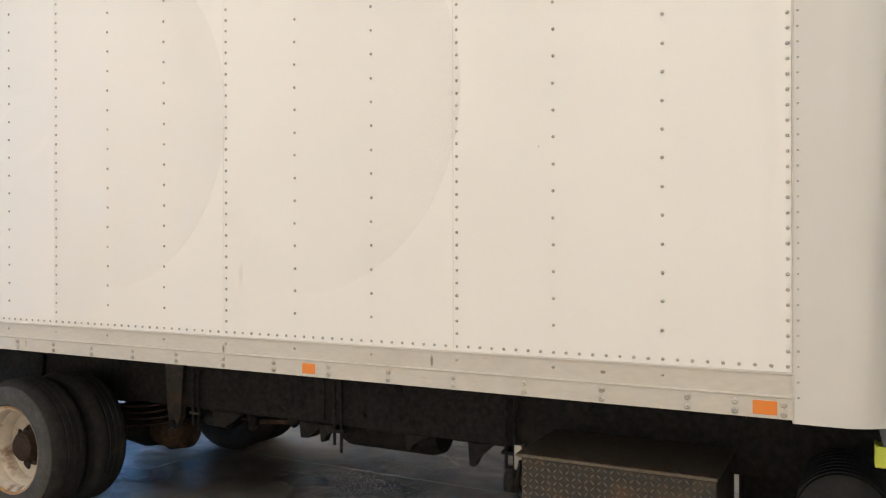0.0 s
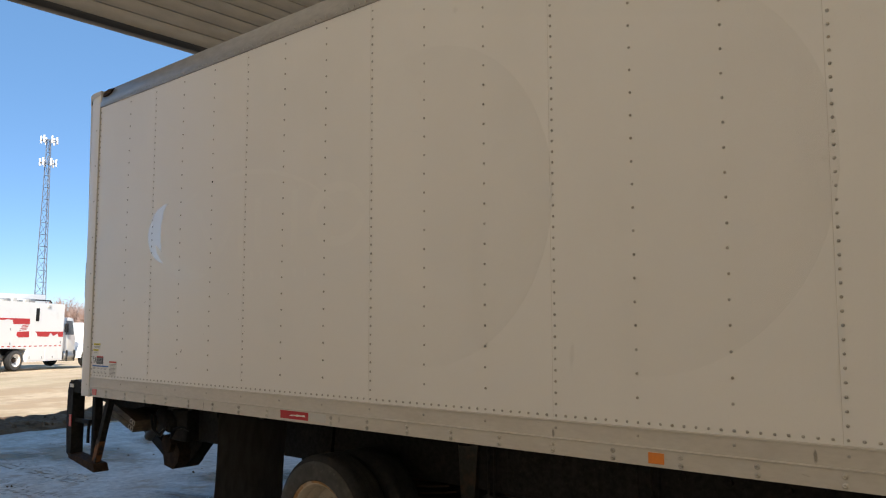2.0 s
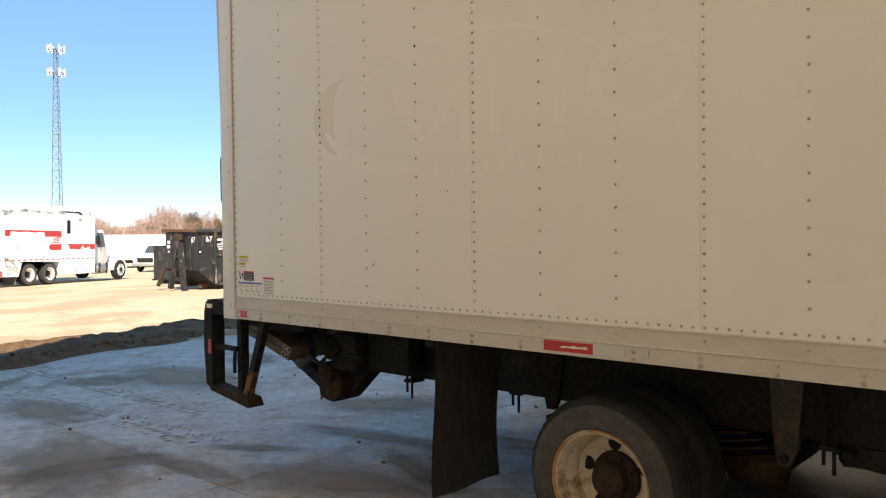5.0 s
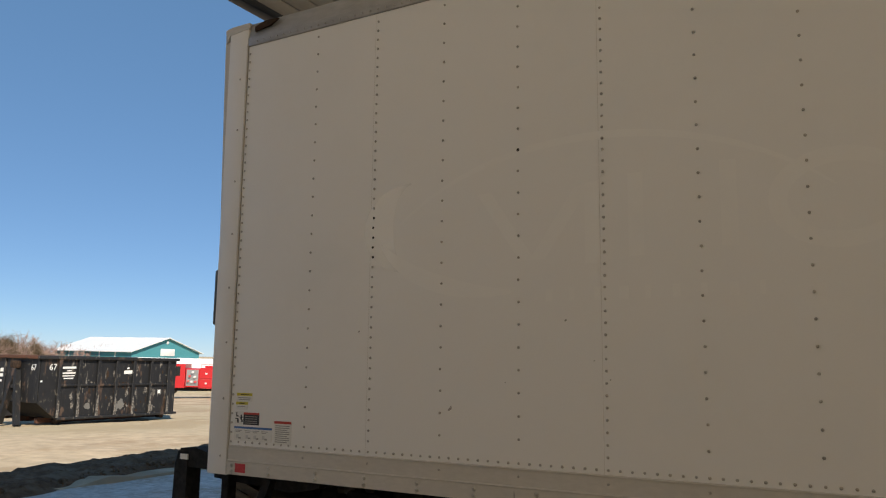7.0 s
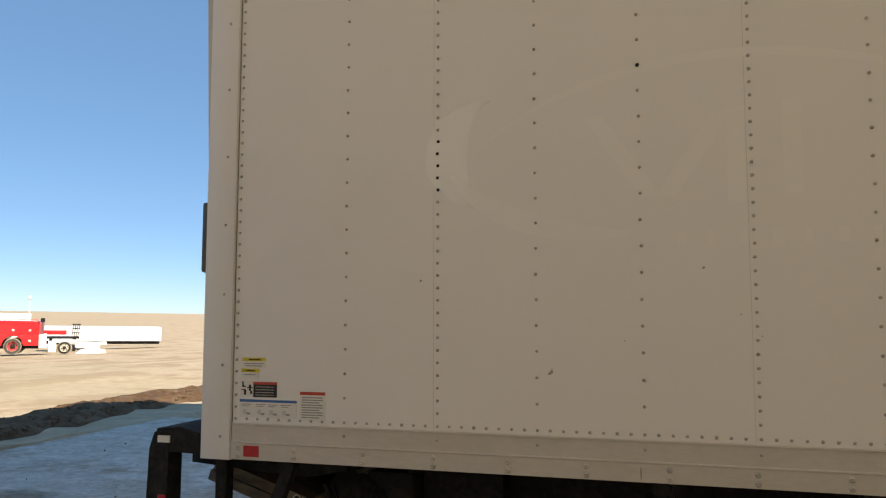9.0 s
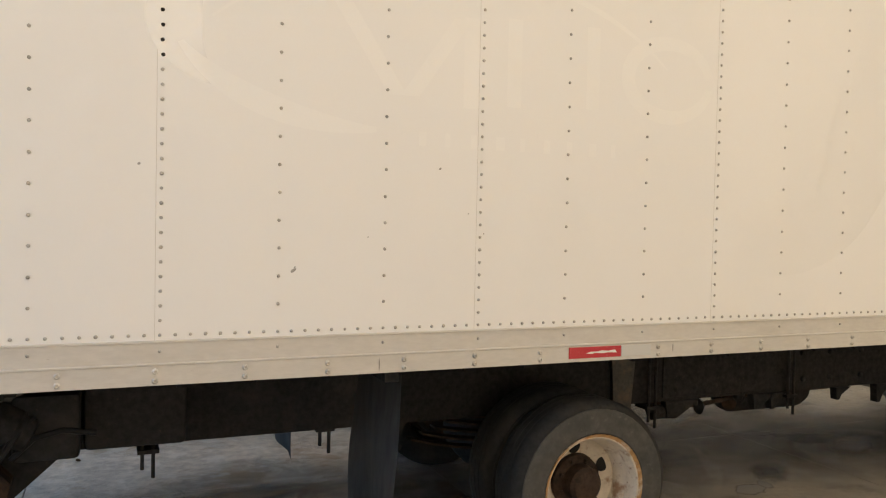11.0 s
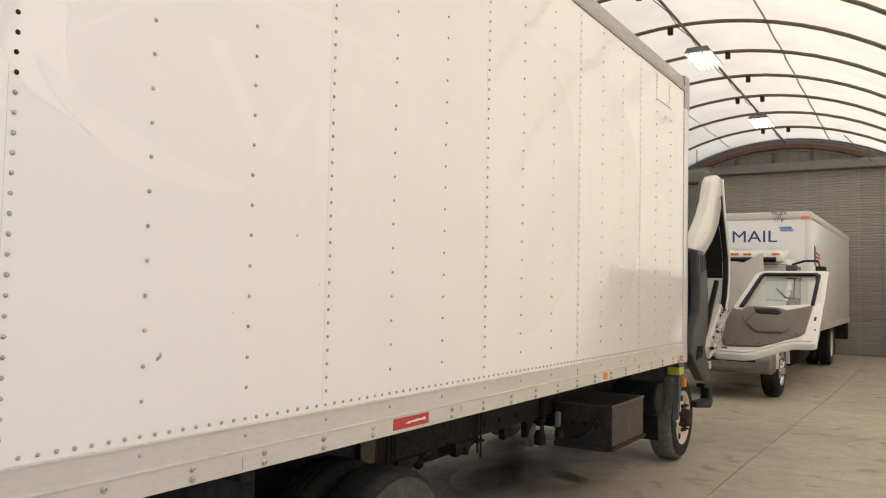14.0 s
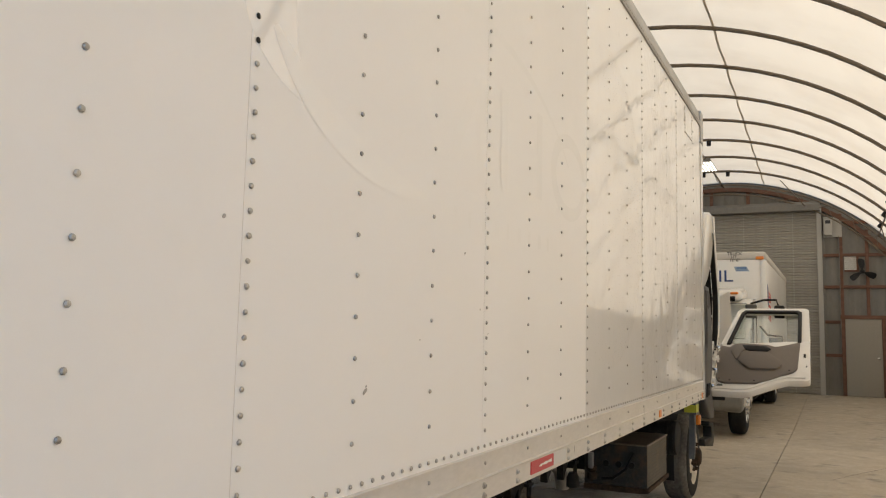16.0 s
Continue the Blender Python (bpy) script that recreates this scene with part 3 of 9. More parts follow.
def tyre_profile(r, w):
    """Half-round shoulders, bulging side walls: (radius, place across), from outer bead to inner bead."""
    b = r * 0.60
    return [(b, 0.02), (b + 0.02, 0.004), (r * 0.78, -0.004), (r * 0.86, 0.0), (r * 0.93, 0.012), (r * 0.975, 0.028), (r, 0.05),
            (r, w * 0.30), (r - 0.0025, w * 0.30 + 0.003), (r - 0.0025, w * 0.30 + 0.012), (r, w * 0.30 + 0.015),
            (r, w * 0.5 - 0.008), (r - 0.0025, w * 0.5 - 0.005), (r - 0.0025, w * 0.5 + 0.005), (r, w * 0.5 + 0.008),
            (r, w * 0.70 - 0.015), (r - 0.0025, w * 0.70 - 0.012), (r - 0.0025, w * 0.70 - 0.003), (r, w * 0.70),
            (r, w - 0.05), (r * 0.975, w - 0.028), (r * 0.93, w - 0.012), (r * 0.86, w), (r * 0.78, w + 0.004), (b + 0.02, w - 0.004), (b, w - 0.02)]


def wheel(parent, x, y, z, r, w, side, deep, mats=("rubber", "rim", "hub"), name="wheel", n=44):
    """One wheel under a vehicle: tyre with rim, hub and nuts below it. side: -1 shows its outer face towards -y. deep: a dished outer rear rim."""
    s = -side
    flip = lambda prof: [(a, s * b) for a, b in prof]
    bm = bmesh.new()
    lathe(bm, flip(tyre_profile(r, w)), (x, y, z), n=n, cap=False)
    tyre = part(name, bm, M[mats[0]], parent)
    rr = r * 0.60
    bm = bmesh.new()
    lathe(bm, flip([(r * 0.635, 0.0), (r * 0.645, -0.0055), (r * 0.78, -0.0085), (r * 0.865, -0.0050), (r * 0.905, 0.0015), (r * 0.908, 0.0065)]), (x, y, z), n=n, cap=False)
    part("side_wall", bm, M["sidewall" if deep else "rubber"], tyre, "dusty side wall" if deep else "")
    bm = bmesh.new()
    if deep:
        prof = [(rr + 0.012, -0.002), (rr + 0.010, 0.006), (rr - 0.008, 0.010), (rr - 0.022, 0.035), (rr - 0.022, 0.075), (rr - 0.040, 0.10),
                (rr - 0.046, 0.150), (rr - 0.075, 0.172), (rr * 0.46, 0.176), (rr * 0.40, 0.165)]
    else:
        prof = [(rr + 0.012, -0.002), (rr + 0.010, 0.008), (rr - 0.008, 0.012), (rr - 0.022, 0.04), (rr - 0.035, 0.058), (rr - 0.06, 0.045),
                (rr * 0.62, 0.012), (rr * 0.52, 0.0), (rr * 0.42, 0.0)]
    lathe(bm, flip(prof), (x, y, z), n=n, cap="inner")
    part("rim", bm, M[mats[1]], tyre)
    # round openings in the rim disc
    face = 0.170 if deep else 0.020
    ring = rr * (0.66 if deep else 0.74)
    for k in range(5 if deep else 6):
        a = 2 * math.pi * (k + 0.3) / (5 if deep else 6)
        bm = bmesh.new()
        lathe(bm, flip([(0.030, face - 0.004), (0.036, face - 0.001), (0.030, face + 0.004)]), (x + ring * math.cos(a), y, z + ring * math.sin(a)), n=12)
        part("rim_opening", bm, M["hole"], tyre)
    # rust on the rim's lip
    bm = bmesh.new()
    lathe(bm, flip([(rr + 0.0135, -0.0035), (rr + 0.006, 0.004), (rr - 0.002, 0.006)]), (x, y, z), n=n, cap=False)
    part("rim_lip", bm, M["lip" if deep else mats[1]], tyre, "rust-edged rim lip" if deep else "")
    bm = bmesh.new()
    if deep:
        lathe(bm, flip([(rr * 0.52, 0.173), (rr * 0.50, 0.150), (rr * 0.36, 0.135), (rr * 0.34, 0.075), (rr * 0.27, 0.060), (rr * 0.10, 0.056)]), (x, y, z), n=28)
    else:
        lathe(bm, flip([(rr * 0.42, 0.004), (rr * 0.36, -0.015), (rr * 0.34, -0.055), (rr * 0.26, -0.07), (rr * 0.1, -0.074)]), (x, y, z), n=28)
    part("hub", bm, M[mats[2]], tyre)
    ringn = rr * (0.41 if deep else 0.50)
    a0, a1 = (0.172, 0.125) if deep else (0.002, -0.045)
    for k in range(8):
        a = 2 * math.pi * (k + 0.5) / 8
        bm = bmesh.new()
        lathe(bm, flip([(0.018, a0), (0.018, (a0 + a1) / 2), (0.010, (a0 + a1) / 2 - 0.001), (0.010, a1)]), (x + ringn * math.cos(a), y, z + ringn * math.sin(a)), n=8)
        part("wheel_nut", bm, M[mats[2]], tyre)
    return tyre

# ---- ground, floor and shed ----
LEVELS = [(-3000, -6.0), (-300, -3.0), (-110, -2.9), (-55, -1.80), (-43, -1.32), (-38, -1.08), (-21, -0.30), (-13, -0.20), (-9, -0.15), (-4.3, -0.073), (0.8, -0.006), (9, 0.015), (18.8, 0.22), (60, 0.22), (3000, 0.0)]


def level(x):
    """Height of the ground along the yard."""
    for (a, za), (b, zb) in zip(LEVELS, LEVELS[1:]):
        if a <= x <= b:
            return za + (zb - za) * (x - a) / (b - a)
    return 0.0


FLAT = 1.02                        # the arch is a little wider than round
RY, RZ, RAD = 2.05, 0.54, 6.2      # the shed's arch: middle line, centre height, radius
X_OPEN, X_END = -9.0, 18.8         # open end and far end
SLAB_END = -13.2


def build_ground():
    xs = sorted({*[v[0] for v in LEVELS], *[SLAB_END - 0.35 * k for k in range(40)], *[-27 - 2 * k for k in range(40)], -140, -180, -230, -420, -700, -1200, -2000, 30, 100, 300, 1000})
    ys = sorted({*[-14 + 0.5 * k for k in range(90)], *[35 + 4 * k for k in range(25)], -20, -30, -50, -90, -160, -300, -700, -1500, -3000, 150, 200, 280, 400, 700, 1200, 2000, 3000})
    bm = bmesh.new()
    grid = []
    for x in xs:
        row = []
        for y in ys:
            z = level(x)
            if x > SLAB_END + 0.01:
                z -= 0.16
            elif x > -60:
                near = max(0.0, 1 - (SLAB_END - x) / 2.4)
                z += noise.noise((x * 0.35, y * 0.35, 0)) * 0.05 + noise.noise((x * 1.6, y * 1.6, 3)) * (0.02 + 0.06 * near) + 0.05 * near - 0.03
            row.append(bm.verts.new((x, y, z)))
        grid.append(row)
    for a, b in zip(grid, grid[1:]):
        for j in range(len(ys) - 1):
            bm.faces.new((a[j], b[j], b[j + 1], a[j + 1]))
    bmesh.ops.recalc_face_normals(bm, faces=bm.faces[:])
    if bm.faces[0].normal.z < 0:
        bmesh.ops.reverse_faces(bm, faces=bm.faces[:])
    single("ground", bm, M["dirt"], "dry tan dirt yard with ruts, sloping away from the shed", "ground", kind="structure")


def build_mud():
    """A band of dark churned mud along the edge of the concrete."""
    bm = bmesh.new()
    rows = []
    for i in range(22):
        row = []
        for j in range(300):
            y = -12 + j * 0.12
            u = i / 21
            x = -12.5 - 0.20 * max(-2.0, min(9.0, y)) + 0.25 * noise.noise((y * 0.9, 1, 0)) - u * (1.7 + 0.5 * noise.noise((y * 0.4, 7, 0)))
            edge = min(1, 5 * min(u, 1 - u))
            z = level(x) + 0.012 + edge * (0.09 + 0.07 * noise.noise((x * 1.8, y * 1.8, 5)) + 0.05 * noise.noise((x * 5, y * 5, 2))) - (1 - edge) * 0.03
            row.append(bm.verts.new((x, y, z)))
        rows.append(row)
    for a, b in zip(rows, rows[1:]):
        for j in range(299):
            bm.faces.new((a[j], a[j + 1], b[j + 1], b[j]))
    bmesh.ops.recalc_face_normals(bm, faces=bm.faces[:])
    single("mud", bm, M["mud"], "dark churned wet mud along the edge of the concrete", "mud", kind="stuff")
    # clods heaped on the band
    bm = bmesh.new()
    for k in range(800):
        y = random.uniform(-6, 12)
        x = -12.6 - 0.20 * max(-2.0, min(9.0, y)) - random.uniform(0, 1.1)
        r = random.choice((0.010, 0.014, 0.018, 0.025, 0.035))
        m = pose(x, y, level(x) + 0.075 + r * 0.2, random.uniform(0, 90), random.uniform(0, 90), random.uniform(0, 90))
        bmesh.ops.create_icosphere(bm, subdivisions=1, radius=r, matrix=m @ Matrix.Diagonal((1.5, random.uniform(0.6, 1.4), random.uniform(0.4, 0.8), 1)))
    single("mud_lumps", bm, M["mud"], "lumps of churned mud heaped along the concrete edge", "mud", kind="stuff")
    # loose clods scattered over the apron
    bm = bmesh.new()
    for k in range(90):
        x, y, r = random.uniform(-12.3, -6.2), random.uniform(-2.5, 9), random.uniform(0.006, 0.022)
        m = pose(x, y, level(x) + r * 0.3, random.uniform(0, 90), random.uniform(0, 90), random.uniform(0, 90))
        bmesh.ops.create_icosphere(bm, subdivisions=1, radius=r, matrix=m @ Matrix.Diagonal((1, random.uniform(0.5, 1.3), 0.6, 1)))
    single("mud_clods", bm, M["mud"], "small dried mud clods scattered over the concrete apron", "mud", kind="stuff")


def arch_z(y, r=RAD):
    d = r * r - ((y - RY) / FLAT) ** 2
    return RZ + math.sqrt(d) if d > 0 else 0.0


RIBS = [16.84 - 1.92 * k for k in range(14)]


def build_roof():
    bm = bmesh.new()
    xs = sorted({X_OPEN, X_END, *RIBS, *[r + 1.92 * f for r in RIBS for f in (0.25, 0.5, 0.75) if X_OPEN < r + 1.92 * f < X_END]})
    rows = []
    for x in xs:
        near = min(abs(x - r) for r in RIBS) / 0.96
        rad = RAD + 0.07 - 0.05 * min(1, near) ** 1.5
        row = []
        for k in range(73):
            a = math.pi * (-0.03 + 1.06 * k / 72)
            row.append(bm.verts.new((x, RY + FLAT * rad * math.cos(a), RZ + rad * math.sin(a))))
        rows.append(row)
    for a, b in zip(rows, rows[1:]):
        for k in range(72):
            bm.faces.new((a[k], a[k + 1], b[k + 1], b[k]))
    single("roof_cover", bm, M["fabric"], "white translucent fabric cover stretched over the arched ribs", "roof", kind="structure")
    # arched ribs
    def arc(x, rad, n=48):
        return [(x, RY + FLAT * rad * math.cos(math.pi * k / n), RZ + rad * math.sin(math.pi * k / n)) for k in range(-1, n + 2)]
    bm = bmesh.new()
    tube(bm, arc(0, RAD - 0.01), 0.036, 8)
    rib_mesh = meshed("arched_rib", bm, M["rib"])
    for x in RIBS:
        ob = new("arched_rib", rib_mesh)
        ob.location.x = x
        tagged(ob, "dark steel tube rib arching over the shed", "rib", "shed ribs")
    # long bars under the ribs: the ridge bar, and two lower ones
    for y, r, nm in ((1.95, 0.026, "ridge_bar"), (-2.3, 0.022, "side_bar"), (6.4, 0.022, "side_bar")):
        bm = bmesh.new()
        tube(bm, [(X_OPEN + 0.2, y, arch_z(y) - 0.09), (X_END - 0.1, y, arch_z(y) - 0.17)], r)
        single(nm, bm, M["rib"], "dark steel bar running along the shed under the ribs", "bar", "shed bars")
    bm = bmesh.new()
    for x0 in [X_OPEN + 0.2 + 1.5 * k for k in range(18)]:
        tube(bm, [(x0, 1.99, arch_z(1.95) - 0.12), (x0 + 0.75, 2.02, arch_z(1.95) - 0.16), (x0 + 1.5, 1.99, arch_z(1.95) - 0.12)], 0.008, 6)
    single("power_cable", bm, M["black"], "black cable tied along the ridge bar", "cable")
    # the cloth's sewn seam lines
    for y in (0.45, 3.6):
        bm = bmesh.new()
        z = arch_z(y, RAD + 0.015)
        xs_ = [X_OPEN + 0.05 + (X_END - 0.1 - X_OPEN) * k / 56 for k in range(57)]
        rim = []
        for x in xs_:
            yy = y + (0.016 * (x + 1.0) if y < 2 else 0) + 0.012 * math.sin(x * 3.27)
            zz = arch_z(yy, RAD + 0.012)
            rim.append((bm.verts.new((x, yy - 0.018, zz)), bm.verts.new((x, yy + 0.018, zz + 0.003))))
        sheet = [bm.faces.new((a[0], b[0], b[1], a[1])) for a, b in zip(rim, rim[1:])]
        bmesh.ops.solidify(bm, geom=sheet, thickness=0.004)
        single("seam_strap", bm, M["strap"], "tan webbing strap along a seam of the roof cloth", "strap", "roof straps")
    # clamps on the ribs
    bm = bmesh.new()
    box(bm, -0.06, 0.06, -0.05, 0.05, -0.11, 0.02, 0.01, 1)
    clamp_mesh = meshed("rib_clamp", bm, M["black"])
    for i, x in enumerate(RIBS):
        for dy in ((-0.32, 0.36), (0.3,), (-0.3, 0.28), (-0.34,))[i % 4]:
            y = 1.95 + dy
            ob = new("rib_clamp", clamp_mesh)
            ob.matrix_world = pose(x, y, arch_z(y, RAD - 0.05), 0, 0, 12)
            tagged(ob, "small black clamp bolted to a roof rib", "clamp", "rib clamps")
        for y in (-2.3,):
            ob = new("rib_clamp", clamp_mesh)
            ob.matrix_world = pose(x, y, arch_z(y, RAD - 0.05), 40, 0, 0)
            tagged(ob, "small black clamp bolted to a roof rib", "clamp", "rib clamps")
    # the end truss: a second arch with zigzag web
    bm = bmesh.new()
    tube(bm, arc(X_END - 0.35, RAD - 0.42), 0.022, 6)
    tube(bm, arc(X_END - 0.35, RAD - 0.12), 0.026, 6)
    for k in range(2, 46):
        a, b = math.pi * k / 48, math.pi * (k + 1) / 48
        ra, rb = (RAD - 0.42, RAD - 0.12) if k % 2 else (RAD - 0.12, RAD - 0.42)
        tube(bm, [(X_END - 0.35, RY + ra * math.cos(a), RZ + ra * math.sin(a)), (X_END - 0.35, RY + rb * math.cos(b), RZ + rb * math.sin(b))], 0.010, 5)
    single("end_truss", bm, M["rib"], "light steel truss arch standing before the end wall", "truss")
    for y0, y1 in ((0.2, -0.4), (-2.3, -2.6), (4.2, 4.6), (-3.0, -2.3)):
        bm = bmesh.new()
        tube(bm, [(16.84, y0, arch_z(y0, RAD - 0.12)), (X_END - 0.35, y1, arch_z(y1, RAD - 0.4))], 0.014, 6)
        single("brace", bm, M["rib"], "thin steel brace between the last rib and the end truss", "brace", "end braces")


def build_end_header():
    """Beige ribbed sheet filling the arch above the open end, with jambs at the sides."""
    wall = thing("wall_open_end", "beige ribbed steel sheet above the open end of the shed", "wall", kind="structure")
    z = 4.88
    while z < RZ + RAD - 0.05:
        top = min(z + 0.17, RZ + RAD - 0.02)
        half = math.sqrt(max(0.05, (RAD - 0.05) ** 2 - (top - RZ) ** 2))
        bm = bmesh.new()
        prism(bm, [(X_OPEN - 0.02, z), (X_OPEN + 0.012, z + 0.01), (X_OPEN + 0.028, z + 0.06), (X_OPEN + 0.028, z + 0.12), (X_OPEN + 0.006, top - 0.012), (X_OPEN + 0.006, top), (X_OPEN - 0.03, top), (X_OPEN - 0.03, z)],
              RY - half, RY + half)
        part("cladding_strip", bm, M["header"], wall)
        z += 0.17
    bm = bmesh.new()
    box(bm, X_OPEN - 0.08, X_OPEN + 0.05, RY - 4.35, RY + 4.35, 4.80, 4.882, 0.01)
    part("lintel", bm, M["ink"], wall, "dark edge trim of the opening")
    for sgn in (-1, 1):
        bm = bmesh.new()
        pts = [(RY + sgn * 4.3, -0.2), (RY + sgn * 4.3, 4.88)]
        for k in range(13):
            z = 4.88 - 5.08 * k / 12
            pts.append((RY + sgn * FLAT * math.sqrt((RAD + 0.02) ** 2 - (z - RZ) ** 2), z))
        prism(bm, pts, X_OPEN - 0.03, X_OPEN + 0.03, "x")
        part("jamb_sheet", bm, M["jamb"], wall, "pale steel sheet beside the opening")


def build_far_wall():
    D0, D1, DT = -0.73, 4.83, 5.72
    wall = thing("wall_far", "galvanised steel end wall with red-brown timber framing and a grey roll-up door", "wall", kind="structure")
    y = RY - 6.25
    while y < RY + 6.2:
        y1 = min(y + 0.30, RY + 6.25)
        if y < D0 < y1:
            y1 = D0
        if y < D1 < y1:
            y1 = D1
        za, zb = arch_z(y, RAD + 0.13), arch_z(y1, RAD + 0.13)
        base = DT if (y >= D0 - 0.01 and y1 <= D1 + 0.01) else 0.2
        if min(za, zb) > base + 0.05:
            bm = bmesh.new()
            n = 6
            pts = []
            for i in range(n + 1):
                f = i / n
                pts.append((X_END + (0.018 if f in (0, 1) else (0.0 if 0.3 < f < 0.7 else 0.012)), y + (y1 - y) * f, za + (zb - za) * f))
            for (xa, ya, ta), (xb, yb, tb) in zip(pts, pts[1:]):
                bm.faces.new([bm.verts.new(p) for p in ((xa, ya, base), (xb, yb, base), (xb, yb, tb), (xa, ya, ta))])
                bm.faces.new([bm.verts.new(p) for p in ((xa + 0.03, yb, base), (xa + 0.03, ya, base), (xa + 0.03, ya, ta), (xb + 0.03, yb, tb))])
            bmesh.ops.remove_doubles(bm, verts=bm.verts[:], dist=0.0005)
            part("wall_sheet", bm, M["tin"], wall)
        y = y1
    xg = X_END - 0.07
    # timber girts and posts
    for ya, yb, z in ((-3.9, D0 - 0.12, 4.36), (-3.9, D0 - 0.12, 3.41), (-1.28, D0 - 0.12, 2.37), (-1.28, D0 - 0.12, 1.39), (-2.9, -1.45, 5.34), (D1 + 0.1, 7.8, 2.4), (D1 + 0.1, 7.2, 4.3)):
        bm = bmesh.new()
        box(bm, xg, X_END - 0.004, ya, yb, z - 0.045, z + 0.045, 0.006, 1)
        part("girt", bm, M["wood"], wall)
    for y in (-1.32, -2.0, -2.75, -3.4, 5.6, 6.6):
        bm = bmesh.new()
        box(bm, xg - 0.012, X_END - 0.006, y - 0.045, y + 0.045, 2.55 if y in (-2.0,) else 0.2, arch_z(y, RAD - 0.15), 0.006, 1)
        part("post", bm, M["wood"], wall)
    for y in (0.15, 1.25, 2.35, 3.45, 4.5):
        bm = bmesh.new()
        box(bm, xg, X_END - 0.004, y - 0.05, y + 0.05, DT + 0.3, arch_z(y, RAD - 0.2), 0.006, 1)
        part("post", bm, M["wood"], wall)
    bm = bmesh.new()
    for k in range(28):
        a, b = math.pi * (0.18 + 0.64 * k / 28), math.pi * (0.18 + 0.64 * (k + 1) / 28)
        bar(bm, (xg, RY + (RAD - 0.22) * math.cos(a), RZ + (RAD - 0.22) * math.sin(a)), (xg, RY + (RAD - 0.22) * math.cos(b), RZ + (RAD - 0.22) * math.sin(b)), 0.12, 0.10, up=(1, 0, 0))
    part("arched_rafter", bm, M["wood"], wall)
    # roll-up door: guides, hood, slats
    for y in (D0, D1):
        bm = bmesh.new()
        box(bm, X_END - 0.16, X_END - 0.02, y - 0.09, y + 0.05, 0.2, DT + 0.15, 0.008, 1)
        part("door_guide", bm, M["lampcase"], wall)
    bm = bmesh.new()
    prism(bm, [(X_END - 0.42, DT - 0.02), (X_END - 0.42, DT + 0.16), (X_END - 0.30, DT + 0.26), (X_END - 0.02, DT + 0.26), (X_END - 0.02, DT - 0.02)], D0 - 0.05, D1 + 0.05)
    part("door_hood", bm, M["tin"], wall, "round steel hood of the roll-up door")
    bm = bmesh.new()
    pitch = 0.08
    prism(bm, [(0.0, 0.0), (-0.012, 0.006), (-0.020, 0.022), (-0.020, 0.052), (-0.012, 0.070), (0.0, 0.076), (0.012, 0.076), (0.012, 0.0)], D0, D1)
    slat = meshed("shutter_slat", bm, M["shutter"])
    n = int((DT - 0.24) / pitch)
    for k in range(n):
        piece("shutter_slat", slat, wall, pose(X_END - 0.06, 0, 0.24 + k * pitch))
    # unseen sheet added behind the slats, stops daylight leaking past them
    bm = bmesh.new()
    box(bm, X_END - 0.035, X_END + 0.02, D0 - 0.02, D1 + 0.02, 0.0, DT + 0.25)
    part("door_backing", bm, M["shutter"], wall)
    for y in (-0.02, 1.39, 2.8, 4.2):
        bm = bmesh.new()
        for k in range(n):
            box(bm, X_END - 0.088, X_END - 0.078, y - 0.016, y + 0.016, 0.255 + k * pitch, 0.255 + k * pitch + 0.05)
        part("slat_clip_row", bm, M["lampcase"], wall, "pale clips down the shutter", kind="stuff")
    # man door
    door = thing("door_1", "closed beige steel door in a timber frame", "door", kind="structure")
    bm = bmesh.new()
    box(bm, X_END - 0.12, X_END - 0.06, -2.32, -1.38, 0.23, 2.46, 0.006, 1)
    part("door_leaf", bm, M["door"], door)
    bm = bmesh.new()
    box(bm, X_END - 0.14, X_END - 0.01, -2.42, -2.325, 0.22, 2.56, 0.005, 1)
    box(bm, X_END - 0.14, X_END - 0.01, -1.375, -1.28, 0.22, 2.56, 0.005, 1)
    box(bm, X_END - 0.142, X_END - 0.008, -2.44, -1.26, 2.465, 2.57, 0.005, 1)
    part("door_frame", bm, M["wood"], door)
    bm = bmesh.new()
    lathe(bm, [(0.04, 0.0), (0.04, -0.012), (0.015, -0.015), (0.015, -0.05), (0.03, -0.055), (0.03, -0.08), (0.01, -0.088)], (X_END - 0.12, -2.22, 1.33), "x", 16)
    part("door_knob", bm, M["chrome"], door)
    # shutter motor, small box, pipe
    motor = thing("door_operator", "grey electric operator box mounted beside the roll-up door", "motor box")
    bm = bmesh.new()
    box(bm, X_END - 0.36, X_END - 0.10, -1.10, -0.88, 4.93, 5.42, 0.02)
    part("case", bm, M["lampcase"], motor)
    bm = bmesh.new()
    box(bm, X_END - 0.365, X_END - 0.355, -1.06, -0.92, 5.28, 5.38, 0.004, 1)
    part("name_plate", bm, M["ink"], motor)
    bm = bmesh.new()
    box(bm, X_END - 0.10, X_END - 0.075, -1.36, -0.86, 4.90, 5.52, 0.004, 1)
    part("mounting_board", bm, M["lampcase"], motor)
    bm = bmesh.new()
    tube(bm, [(X_END - 0.12, -1.27, 4.93), (X_END - 0.12, -1.27, 1.6)], 0.012)
    part("conduit", bm, M["tin"], motor)
    # louvre window and fan
    win = thing("window_1", "small louvred vent window in a timber frame", "window", kind="structure")
    for k in range(7):
        bm = bmesh.new()
        prism(bm, [(X_END - 0.05, 3.92 + k * 0.06), (X_END - 0.01, 3.96 + k * 0.06), (X_END - 0.006, 3.966 + k * 0.06), (X_END - 0.046, 3.93 + k * 0.06)], -1.72, -1.40)
        part("louvre", bm, M["white"], win)
    bm = bmesh.new()
